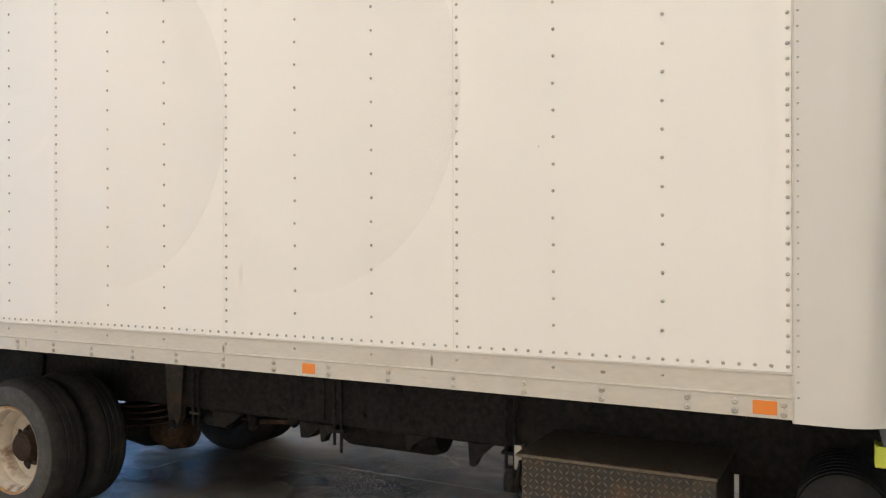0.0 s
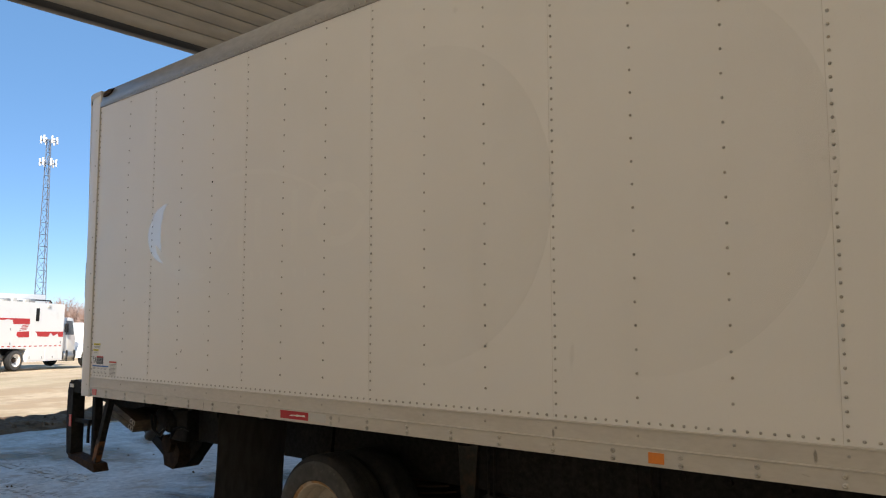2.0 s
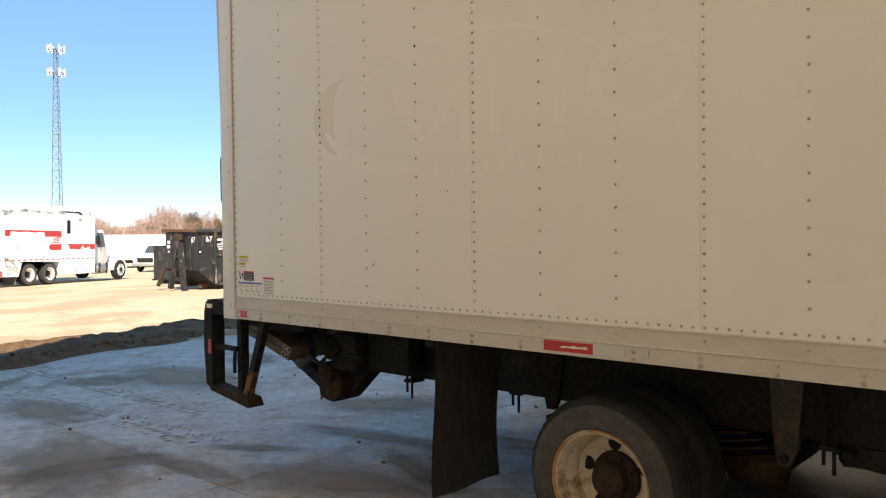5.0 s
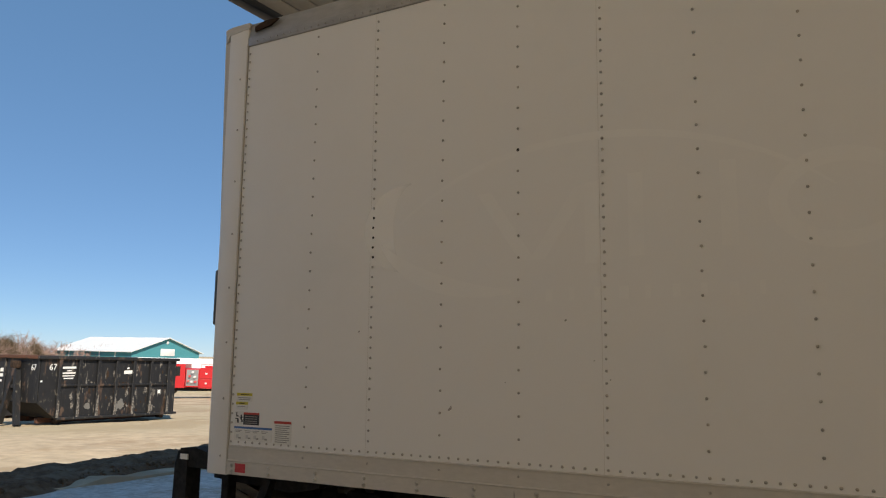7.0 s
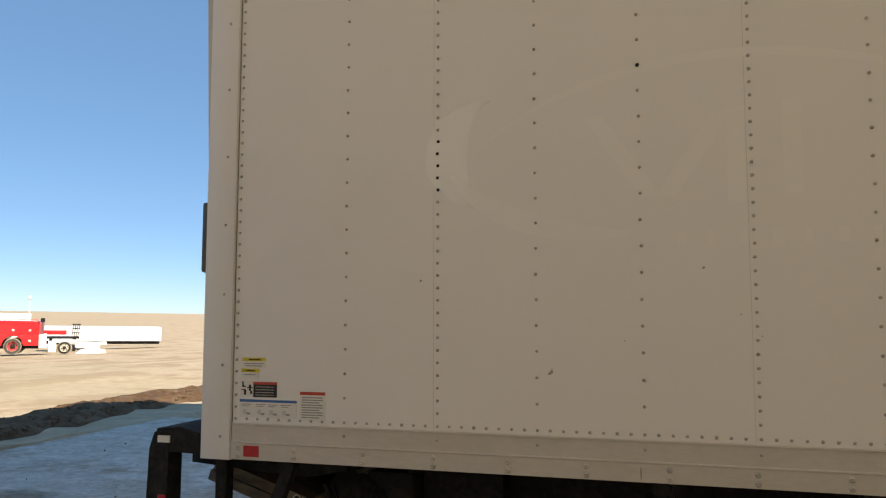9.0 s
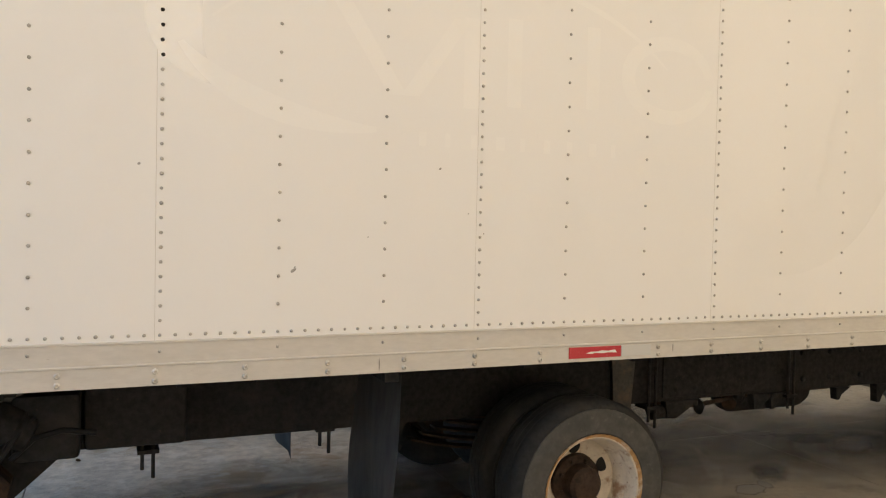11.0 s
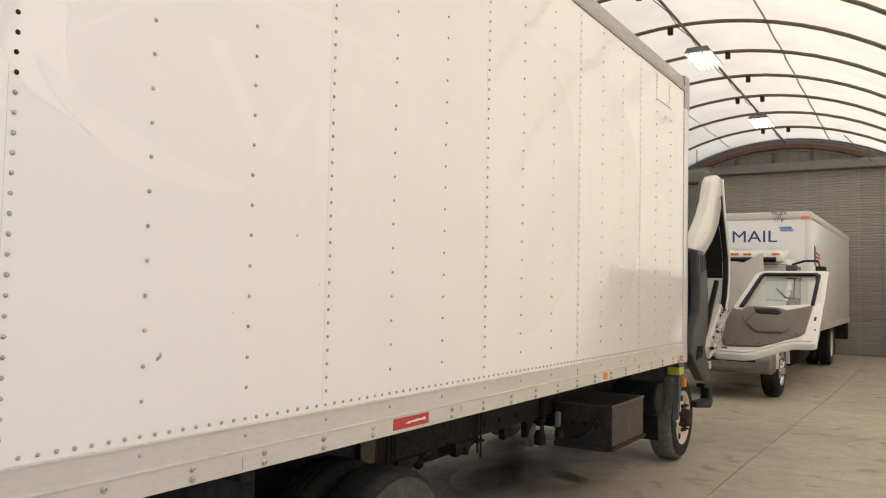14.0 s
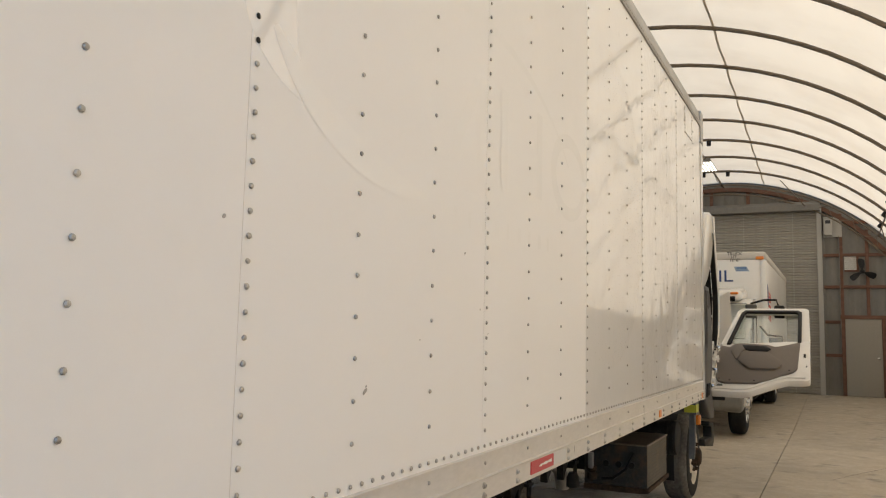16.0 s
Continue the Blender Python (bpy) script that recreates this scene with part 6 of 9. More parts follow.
# ---- the tilted cab and its open door ----
def build_cab(t):
    """The cab tipped forward, drawn in the truck's side view: rear wall up, roof ahead, underside towards the box."""
    Y0, Y1 = 0.19, 2.28
    def slab(name, pts, y0, y1, mat, label="", bev=0.0, parent=t, kind=""):
        bm = bmesh.new()
        verts, faces = prism(bm, pts, y0, y1)
        if bev:
            bmesh.ops.bevel(bm, geom=list({e for f in faces for e in f.edges}), offset=bev, segments=3, profile=0.5, affect="EDGES", clamp_overlap=True)
        return part(name, bm, M[mat], parent, label, kind)
    corner = [(1.18, 2.06), (1.40, 2.25), (1.58, 2.39), (1.71, 2.50), (1.82, 2.63), (1.90, 2.76), (1.97, 2.87), (2.05, 2.93), (2.25, 2.975), (2.48, 2.96), (2.515, 2.88), (2.52, 2.78), (2.49, 2.66), (2.35, 2.44), (2.18, 2.29), (2.0, 2.17), (1.54, 1.95), (1.30, 2.01)]
    slab("rear_corner", corner, Y0 + 0.02, Y0 + 0.14, "cab", "white rounded rear corner of the tilted cab", 0.02)
    back = slab("cab_rear_panel", [(1.20, 2.08), (1.40, 2.265), (1.71, 2.52), (1.89, 2.77), (1.97, 2.90), (2.08, 3.00), (2.25, 3.05), (2.45, 3.04), (2.47, 2.95), (2.1, 2.6), (1.6, 2.1)], Y0 + 0.12, 0.86, "grey", "dark grey moulded rear panel of the tilted cab", 0.045)
    slab("cab_rear_wall", [(1.26, 2.08), (1.46, 2.25), (1.77, 2.50), (1.95, 2.75), (2.08, 2.88), (2.25, 2.92), (2.4, 2.9), (2.0, 2.4), (1.6, 2.05)], 0.86, Y1, "grey", "dark grey rear wall of the tilted cab", 0.03)
    for x, z, a in ((1.935, 2.845, 58), (1.53, 2.372, 39)):
        bm = bmesh.new()
        box(bm, -0.012, 0.03, -0.07, 0.07, -0.022, 0.022, 0.012)
        bmesh.ops.transform(bm, matrix=pose(x, 0.42, z, 0, 90 - a, 0), verts=bm.verts[:])
        part("grip_slot", bm, M["hole"], back)
    for k in range(5):
        slab("vent_rib", [(1.13 + 0.016 * k, 2.10 + 0.026 * k), (1.13 + 0.016 * k, 2.113 + 0.026 * k), (1.22 + 0.016 * k, 2.113 + 0.026 * k), (1.22 + 0.016 * k, 2.10 + 0.026 * k)], 0.44, 0.80, "black", parent=back)
    # roof rail and front pillar: the outer bow of the door opening
    bow = [(2.48, 2.955), (2.53, 2.76), (2.60, 2.54), (2.74, 2.28), (2.85, 2.04), (2.86, 1.82), (2.80, 1.58), (2.66, 1.37), (2.36, 1.12), (2.10, 0.945), (1.85, 0.865)]
    inner = [(x - 0.055, z - 0.01) for x, z in bow[:7]] + [(2.60, 1.41), (2.31, 1.17), (2.06, 0.99), (1.85, 0.915)]
    slab("roof_side_rail", bow + inner[::-1], Y0, Y0 + 0.08, "cab", "white door frame of the tilted cab", 0.012)
    seal = [(x - 0.075, z - 0.01) for x, z in bow[1:8]]
    slab("door_seal", seal + [(x - 0.05, z - 0.005) for x, z in seal[::-1]], Y0 + 0.01, Y0 + 0.07, "black", "black door seal", 0.01)
    slab("door_jamb", [(1.72, 1.06), (1.85, 0.92), (2.06, 0.995), (2.31, 1.175), (2.60, 1.415), (2.52, 1.47), (2.36, 1.36), (2.15, 1.22), (1.98, 1.12), (1.85, 1.12)], Y0 + 0.03, Y0 + 0.12, "cab", "white door jamb", 0.01)
    # roof, screen, front, floor and far side
    slab("cab_roof", bow[:5] + [(2.80, 2.03), (2.68, 2.27), (2.55, 2.53), (2.48, 2.76), (2.43, 2.94)], Y0 + 0.09, Y1 - 0.05, "cab", "white roof of the tilted cab")
    slab("windscreen", [(2.845, 2.02), (2.850, 1.82), (2.79, 1.59), (2.67, 1.40), (2.66, 1.41), (2.78, 1.60), (2.84, 1.82), (2.835, 2.02)], Y0 + 0.10, Y1 - 0.10, "glass")
    slab("cab_front", [(2.66, 1.38), (2.36, 1.13), (2.10, 0.955), (1.90, 0.89), (1.90, 0.94), (2.08, 1.0), (2.33, 1.17), (2.63, 1.42)], Y0 + 0.13, Y1 - 0.05, "cab")
    slab("cab_floor", [(1.24, 2.02), (1.56, 1.94), (1.70, 1.62), (1.78, 1.30), (1.90, 0.95), (1.84, 0.92), (1.60, 1.15), (1.42, 1.50)], Y0 + 0.10, Y1 - 0.05, "chassis", "grimy underside of the cab floor")
    slab("far_cab_side", [(1.20, 2.06), (2.05, 2.93), (2.48, 2.95), (2.60, 2.55), (2.60, 2.35), (1.9, 1.9), (1.9, 1.3), (2.55, 1.40), (2.66, 1.38), (1.9, 0.9), (1.6, 1.2)], Y1 - 0.05, Y1, "cab")
    # what shows through the door opening
    slab("headliner", [(2.46, 2.72), (2.53, 2.50), (2.66, 2.25), (2.77, 2.02), (2.78, 1.78), (2.74, 1.78), (2.73, 2.01), (2.62, 2.24), (2.49, 2.49), (2.42, 2.71)], Y0 + 0.08, Y1 - 0.06, "dark", "dark headliner of the cab")
    slab("seat", [(1.66, 1.76), (1.84, 2.06), (2.22, 2.42), (2.50, 2.56), (2.58, 2.25), (2.46, 1.86), (2.20, 1.74)], 0.50, 1.05, "dark", "dark cab seat", 0.05)
    slab("seat_belt_pillar", [(2.30, 2.42), (2.36, 2.42), (2.52, 1.90), (2.47, 1.88)], 0.40, 0.46, "black")
    slab("dashboard", [(1.76, 1.54), (2.16, 1.58), (2.30, 1.50), (1.96, 1.18), (1.80, 1.12)], Y0 + 0.16, Y1 - 0.2, "trim", "brown dashboard", 0.03)
    bm = bmesh.new()
    bar(bm, (1.74, Y0 + 0.05, 1.10), (2.10, Y0 + 0.05, 1.47), 0.05, 0.05)
    bar(bm, (2.10, Y0 + 0.05, 1.47), (2.35, Y0 + 0.05, 1.73), 0.05, 0.045)
    part("grab_handle", bm, M["black"], t, "black grab handle in the door opening")
    # wheel-arch and step panel, standing proud of the cab side
    fender = slab("wheel_arch_panel", [(0.84, 2.03), (1.095, 2.03), (1.20, 1.90), (1.277, 1.735), (1.315, 1.50), (1.311, 1.29), (1.24, 1.12), (1.19, 1.02), (1.30, 0.87), (1.382, 0.786), (1.391, 0.673), (1.117, 0.694), (0.80, 0.876), (0.64, 1.0), (0.72, 1.22), (0.88, 1.38), (0.91, 1.67), (0.86, 1.86)],
                  0.08, 0.18, "fender", "dark slate plastic wheel-arch and step panel", 0.025)
    for k in range(6):
        slab("step_ridge", [(0.80 + 0.035 * k, 0.93 + 0.004 * k), (0.815 + 0.035 * k, 0.93 + 0.004 * k), (0.87 + 0.035 * k, 1.06), (0.855 + 0.035 * k, 1.06)], 0.066, 0.082, "black", parent=fender)
    slab("arch_recess", [(0.93, 1.98), (1.07, 1.98), (1.17, 1.84), (1.0, 1.80), (0.93, 1.86)], 0.074, 0.082, "black", parent=fender)
    slab("arch_liner", [(0.60, 1.02), (0.70, 1.24), (0.86, 1.42), (0.88, 1.68), (0.80, 1.90), (0.86, 2.05), (1.20, 2.05), (1.42, 1.50), (1.30, 1.10), (1.10, 0.90), (0.80, 0.90)], 0.18, 0.80, "black", "black wheel-arch liner", 0.02)
    slab("liner_edge", [(0.86, 1.98), (0.90, 1.98), (0.97, 1.68), (0.94, 1.42), (0.90, 1.40), (0.92, 1.68)], 0.072, 0.10, "grey")
    for k, (x, z) in enumerate(((2.50, 1.40), (2.34, 1.27), (2.18, 1.155), (2.02, 1.05), (1.90, 0.985))):
        bm = bmesh.new()
        box(bm, x - 0.035, x + 0.045, Y0 - 0.05, Y0 + 0.05, z - 0.02, z + 0.015, 0.006)
        tube(bm, [(x + 0.02, Y0 - 0.03, z - 0.045), (x + 0.02, Y0 - 0.03, z + 0.04)], 0.013, 8)
        part("door_hinge", bm, M["cab" if k % 2 else "chrome"], t)
    for x, z in ((2.44, 1.33), (2.26, 1.20), (2.10, 1.09)):
        bm = bmesh.new()
        box(bm, x - 0.03, x + 0.03, Y0 + 0.022, Y0 + 0.034, z - 0.012, z + 0.02, 0.004, 1)
        part("jamb_hole", bm, M["hole"], t)
    bm = bmesh.new()
    tube(bm, [(1.05, 0.72, 0.80), (1.45, 0.72, 1.45)], 0.025, 10)
    part("tilt_strut", bm, M["chassis"], t)
    slab("step_bracket", [(1.36, 0.645), (1.66, 0.60), (1.70, 0.584), (1.715, 0.40), (1.64, 0.358), (1.063, 0.425), (1.06, 0.488), (1.52, 0.468), (1.545, 0.50), (1.535, 0.575), (1.36, 0.60)], 0.13, 0.22, "black", "black bent step bracket", 0.012)


def build_cab_door(t):
    """The nearside door, swung square to the cab and leaning with it. Its plane: u outward, v up the door."""
    o, u, v = Vector((2.26, 0.10, 0.93)), Vector((0, -1, 0)), Vector((0.877, 0, 0.480)).normalized()
    n = u.cross(v)
    at = Matrix((( u.x, v.x, n.x, o.x), (u.y, v.y, n.y, o.y), (u.z, v.z, n.z, o.z), (0, 0, 0, 1)))
    def shape(pts, w0, w1, bev=0.0, drop=0.0):
        bm = bmesh.new()
        pts = [(-0.17 + a * 1.195, b - drop) for a, b in pts]
        verts, faces = prism(bm, pts, w0, w1, "z")
        if bev:
            bmesh.ops.bevel(bm, geom=list({e for f in faces for e in f.edges}), offset=bev, segments=2, profile=0.5, affect="EDGES", clamp_overlap=True)
        bmesh.ops.transform(bm, matrix=at, verts=bm.verts[:])
        return bm
    low = [(0.015, -0.02), (0.045, -0.09), (0.30, -0.095), (0.39, -0.07), (0.50, 0.03), (0.60, 0.12), (0.71, 0.195), (0.86, 0.205), (0.905, 0.23), (0.905, 0.46), (0.895, 1.14), (0.05, 1.0), (0.025, 0.60)]
    body = part("cab_door", shape(low, -0.06, 0.028, 0.022), M["cab"], t, "open white cab door with brown inner trim")
    # pressed rim round the trim, and the window frame
    part("door_rim", shape([(0.03, 0.0), (0.06, -0.05), (0.30, -0.055), (0.38, -0.03), (0.49, 0.07), (0.59, 0.165), (0.70, 0.24), (0.86, 0.25), (0.86, 0.29), (0.69, 0.285), (0.57, 0.205), (0.47, 0.10), (0.37, 0.02), (0.30, -0.005), (0.08, 0.0)], 0.026, 0.042, 0.007), M["cab"], body)
    for pts in ([(0.045, 0.99), (0.15, 1.90), (0.20, 2.0), (0.25, 1.94), (0.215, 1.87), (0.125, 1.0)],
                [(0.158, 1.91), (0.195, 1.985), (0.84, 1.995), (0.875, 1.95), (0.897, 1.12), (0.795, 1.10), (0.785, 1.87), (0.755, 1.92), (0.235, 1.91)]):
        part("window_frame", shape(pts, -0.05, 0.03, 0.012), M["cab"], body)
    part("window_seal", shape([(0.105, 1.01), (0.198, 1.86), (0.235, 1.93), (0.77, 1.935), (0.808, 1.88), (0.815, 1.10), (0.778, 1.10), (0.772, 1.85), (0.745, 1.885), (0.255, 1.88), (0.232, 1.84), (0.142, 1.01)], 0.012, 0.046, 0.006, 0.03), M["black"], body, "thick black window seal")
    part("door_glass", shape([(0.12, 0.98), (0.21, 1.88), (0.78, 1.90), (0.80, 1.06)], -0.012, -0.007), M["glass"], body)
    trim = part("inner_trim", shape([(0.05, 1.0), (0.036, 0.73), (0.065, 0.26), (0.09, 0.17), (0.15, 0.14), (0.43, 0.155), (0.55, 0.235), (0.68, 0.365), (0.755, 0.43), (0.79, 0.50), (0.805, 1.12), (0.70, 1.05), (0.58, 0.985), (0.50, 1.035), (0.27, 1.06), (0.19, 1.045), (0.145, 0.955)], 0.026, 0.060, 0.014, 0.08), M["trim"], body, "brown moulded inner trim")
    part("trim_cheek", shape([(0.165, 0.86), (0.19, 0.99), (0.26, 1.03), (0.30, 0.90), (0.27, 0.85), (0.24, 0.66), (0.215, 0.68)], 0.056, 0.076, 0.012, 0.10), M["trim"], trim)
    part("armrest", shape([(0.26, 0.80), (0.29, 0.86), (0.53, 0.845), (0.645, 0.64), (0.65, 0.56), (0.60, 0.47), (0.36, 0.465), (0.25, 0.64)], 0.056, 0.094, 0.018, 0.125), M["trim"], trim)
    part("pull_handle", shape([(0.25, 0.94), (0.262, 1.005), (0.49, 0.99), (0.54, 0.92), (0.51, 0.865), (0.33, 0.875)], 0.056, 0.074, 0.010, 0.09), M["black"], trim, "black recessed pull handle")
    part("handle_slot", shape([(0.30, 0.93), (0.31, 0.97), (0.47, 0.96), (0.50, 0.92), (0.47, 0.895), (0.34, 0.90)], 0.073, 0.077, 0.0, 0.09), M["hole"], trim)
    for a, b in ((0.10, 0.21), (0.20, 0.18), (0.42, 0.19), (0.72, 0.44)):
        part("trim_screw", shape([(a - 0.008, b - 0.009), (a + 0.008, b - 0.009), (a + 0.008, b + 0.009), (a - 0.008, b + 0.009)], 0.059, 0.063, 0.0, 0.08), M["hole"], trim)
    part("latch", shape([(0.838, 0.72), (0.858, 0.72), (0.858, 0.79), (0.838, 0.79)], 0.026, 0.036), M["hole"], body)
    part("latch", shape([(0.862, 0.50), (0.874, 0.50), (0.874, 0.53), (0.862, 0.53)], 0.026, 0.033), M["hole"], body)
    part("sill_badge", shape([(0.085, 0.005), (0.145, 0.008), (0.135, 0.05), (0.095, 0.05)], 0.027, 0.034), M["grey"], body)
    # outside mirror on its arm
    bm = bmesh.new()
    arm = [at @ Vector(p) for p in ((0.30, 1.62, -0.05), (0.38, 1.70, -0.22), (0.55, 1.70, -0.24), (0.55, 1.30, -0.24), (0.40, 1.02, -0.20), (0.30, 1.0, -0.05))]
    tube(bm, arm, 0.012, 8)
    part("mirror_arm", bm, M["black"], body)
    for v0, v1 in ((1.36, 1.64), (1.08, 1.30)):
        bm = shape([(0.48, v0), (0.62, v0), (0.62, v1), (0.48, v1)], -0.27, -0.22, 0.012)
        part("mirror", bm, M["grey"], body)


build_cab(truck)
build_cab_door(truck)


# ---- the mail truck, standing nose to nose ----
def build_mail_truck():
    t = thing("mail_truck", "white bonneted mail truck with a box body facing the tilted cab", "truck", Matrix.Translation((7.4, 0, 0.018)) @ Matrix.Rotation(radians(-1.1), 4, "Y") @ Matrix.Translation((-7.62, 0, 0)))
    XB, XE, Y0, Y1, ZB, ZT = 9.92, 17.75, 0.14, 2.62, 0.98, 3.39
    bm = bmesh.new()
    box(bm, XB, XE, Y0, Y1, ZB + 0.12, ZT - 0.16, 0.02)
    part("box_body", bm, M["white"], t, "white box body")
    bm = bmesh.new()
    box(bm, XB - 0.012, XE + 0.01, Y0 - 0.012, Y1 + 0.012, ZT - 0.17, ZT, 0.05, 3)
    part("box_cap", bm, M["rail"], t, "greyish roof cap")
    bm = bmesh.new()
    box(bm, XB - 0.004, XE, Y0 - 0.008, Y1 + 0.008, ZB, ZB + 0.14, 0.01)
    part("box_rail", bm, M["rail"], t)
    bm = bmesh.new()
    lathe(bm, [(0.075, ZB + 0.13), (0.075, ZT - 0.18)], (XB + 0.055, Y0 + 0.055, 0), "z", 16)
    part("corner_post", bm, M["white"], t)
    back = Matrix(((0, 0, -1, 0), (-1, 0, 0, 0), (0, 1, 0, 0), (0, 0, 0, 1)))
    lettering("box_lettering", "US", 0.34, M["navy"], t, Matrix.Translation((XB - 0.003, 1.925, 2.885)) @ back, width=1.12)
    lettering("box_lettering", "MAIL", 0.34, M["navy"], t, Matrix.Translation((XB - 0.003, 1.20, 2.885)) @ back, width=1.2)
    lettering("height_lettering", "TRUCK", 0.09, M["ink"], t, Matrix.Translation((XB - 0.014, 0.72, 3.35)) @ back)
    lettering("height_lettering", "HT.", 0.09, M["ink"], t, Matrix.Translation((XB - 0.014, 0.72, 3.28)) @ back)
    lettering("height_lettering", "11' 6\"", 0.09, M["ink"], t, Matrix.Translation((XB - 0.014, 0.72, 3.215)) @ back)
    bm = bmesh.new()
    box(bm, XB - 0.02, XB, 0.17, 0.32, 3.225, 3.29, 0.008)
    part("marker_lamp", bm, M["orange"], t)
    bm = bmesh.new()
    prism(bm, [(0.44, 2.99), (0.70, 2.99), (0.74, 3.09), (0.50, 3.09)], XB - 0.004, XB, "x")
    decal = part("decal", bm, M["decalblue"], t, "small pale blue decal with unreadable bars")
    for z in (3.01, 3.04, 3.065):
        bm = bmesh.new()
        prism(bm, [(0.49, z), (0.68, z), (0.69, z + 0.012), (0.50, z + 0.012)], XB - 0.006, XB - 0.003, "x")
        part("decal_bar", bm, M["blue"], decal)
    # flag decal on the side
    for k in range(7):
        bm = bmesh.new()
        prism(bm, [(10.55, 2.62 - k * 0.09), (11.25, 2.58 - k * 0.09 + 0.04 * math.sin(k)), (11.25, 2.53 - k * 0.09 + 0.04 * math.sin(k)), (10.55, 2.57 - k * 0.09)], Y0 - 0.004, Y0)
        part("flag_stripe", bm, M["redprint"], t)
    bm = bmesh.new()
    prism(bm, [(10.35, 2.75), (10.60, 2.68), (10.60, 2.30), (10.35, 2.36)], Y0 - 0.005, Y0)
    part("flag_field", bm, M["navy"], t)
    bm = bmesh.new()
    prism(bm, [(10.45, 1.42), (10.62, 1.42), (10.66, 1.80), (10.52, 1.86)], Y0 - 0.004, Y0)
    part("side_decal", bm, M["greyprint"], t)
    # cab and bonnet
    bm = bmesh.new()
    prism(bm, [(8.35, 0.75), (8.35, 1.55), (8.62, 1.62), (8.98, 2.30), (9.15, 2.40), (9.82, 2.42), (9.85, 0.75)], 0.32, 2.44)
    part("cab", bm, M["cab"], t, "white cab")
    bm = bmesh.new()
    prism(bm, [(8.585, 1.64), (8.60, 1.62), (8.985, 2.29), (8.965, 2.31)], 0.42, 2.34)
    part("windscreen", bm, M["glass"], t)
    bm = bmesh.new()
    rows = []
    for i in range(9):
        f = i / 8
        row = []
        for j in range(15):
            u = -1 + 2 * j / 14
            bow = 0.22 * (1 - abs(u) ** 3)
            side = 0.98 - 0.10 * f
            row.append(bm.verts.new((6.92 - 0.10 * f - bow + 0.35 * max(0, abs(u) - 0.75), 1.38 + u * side, 0.86 + f * (1.45 - 0.35 * (abs(u) - 0.55) ** 2 + 0.9 * max(0, abs(u) - 0.72)) + 0.06 * u)))
        rows.append(row)
    skin = [bm.faces.new((p[j], p[j + 1], q[j + 1], q[j])) for p, q in zip(rows, rows[1:]) for j in range(14)]
    bmesh.ops.solidify(bm, geom=skin, thickness=0.03)
    bmesh.ops.recalc_face_normals(bm, faces=bm.faces[:])
    part("bonnet", bm, M["cab"], t, "white bonnet tipped open")
    bm = bmesh.new()
    box(bm, 7.0, 8.35, 0.85, 1.95, 0.62, 1.45, 0.05)
    part("engine", bm, M["chassis"], t)
    for y0, y1 in ((0.28, 0.60), (2.16, 2.48)):
        bm = bmesh.new()
        pts = [(7.62 + 0.62 * math.cos(radians(a)), 0.52 + 0.60 * math.sin(radians(a))) for a in range(0, 181, 15)]
        pts2 = [(7.62 + 0.54 * math.cos(radians(a)), 0.52 + 0.52 * math.sin(radians(a))) for a in range(180, -1, -15)]
        prism(bm, pts + pts2, y0, y1)
        part("wing", bm, M["cab"], t)
    for y0, y1 in ((0.42, 0.80), (1.96, 2.34)):
        bm = bmesh.new()
        box(bm, 6.70, 6.78, y0, y1, 0.98, 1.14, 0.03)
        part("headlamp", bm, M["glass"], t)
    bm = bmesh.new()
    box(bm, 6.70, 6.75, 0.9, 1.86, 0.86, 1.30, 0.02)
    part("grille", bm, M["dark"], t)
    bm = bmesh.new()
    verts, faces = prism(bm, [(6.66, 0.44), (6.57, 0.52), (6.56, 0.70), (6.64, 0.78), (7.02, 0.78), (7.02, 0.46)], 0.30, 2.46)
    bmesh.ops.bevel(bm, geom=list({e for f in faces for e in f.edges}), offset=0.05, segments=3, profile=0.5, affect="EDGES", clamp_overlap=True)
    bumper = part("bumper", bm, M["tin"], t, "grey bumper with dark openings")
    for y0, y1 in ((0.55, 1.0), (1.1, 1.66), (1.8, 2.2)):
        bm = bmesh.new()
        box(bm, 6.548, 6.575, y0, y1, 0.64, 0.70, 0.01, 1)
        part("bumper_opening", bm, M["dark"], bumper)
    bm = bmesh.new()
    box(bm, 6.53, 6.566, 1.24, 1.54, 0.49, 0.61, 0.006, 1)
    plate = part("number_plate", bm, M["paper"], bumper)
    bm = bmesh.new()
    box(bm, 6.524, 6.532, 1.28, 1.50, 0.52, 0.58)
    part("plate_bar", bm, M["ink"], plate)
    # roof fairing with orange lamps
    bm = bmesh.new()
    verts, faces = prism(bm, [(8.9, 2.34), (9.02, 2.56), (9.6, 2.64), (9.85, 2.64), (9.85, 2.34)], 0.48, 2.36)
    bmesh.ops.bevel(bm, geom=list({e for f in faces for e in f.edges}), offset=0.13, segments=5, profile=0.5, affect="EDGES", clamp_overlap=True)
    part("roof_fairing", bm, M["cab"], t)
    for y in (0.64, 1.15, 1.38, 1.62, 2.2):
        bm = bmesh.new()
        box(bm, 8.95, 9.04, y - 0.075, y + 0.075, 2.475, 2.525, 0.022)
        part("roof_lamp", bm, M["orange"], t)
    bm = bmesh.new()
    prism(bm, [(8.86, 2.34), (8.83, 2.40), (8.95, 2.44), (9.0, 2.37)], 0.62, 2.3)
    part("visor", bm, M["dark"], t, "dark strip above the windscreen")
    # door, side window and steering wheel on the near side
    bm = bmesh.new()
    prism(bm, [(8.78, 1.52), (9.08, 2.22), (9.66, 2.24), (9.66, 1.52)], 0.305, 0.322)
    part("cab_window", bm, M["cabdark"], t)
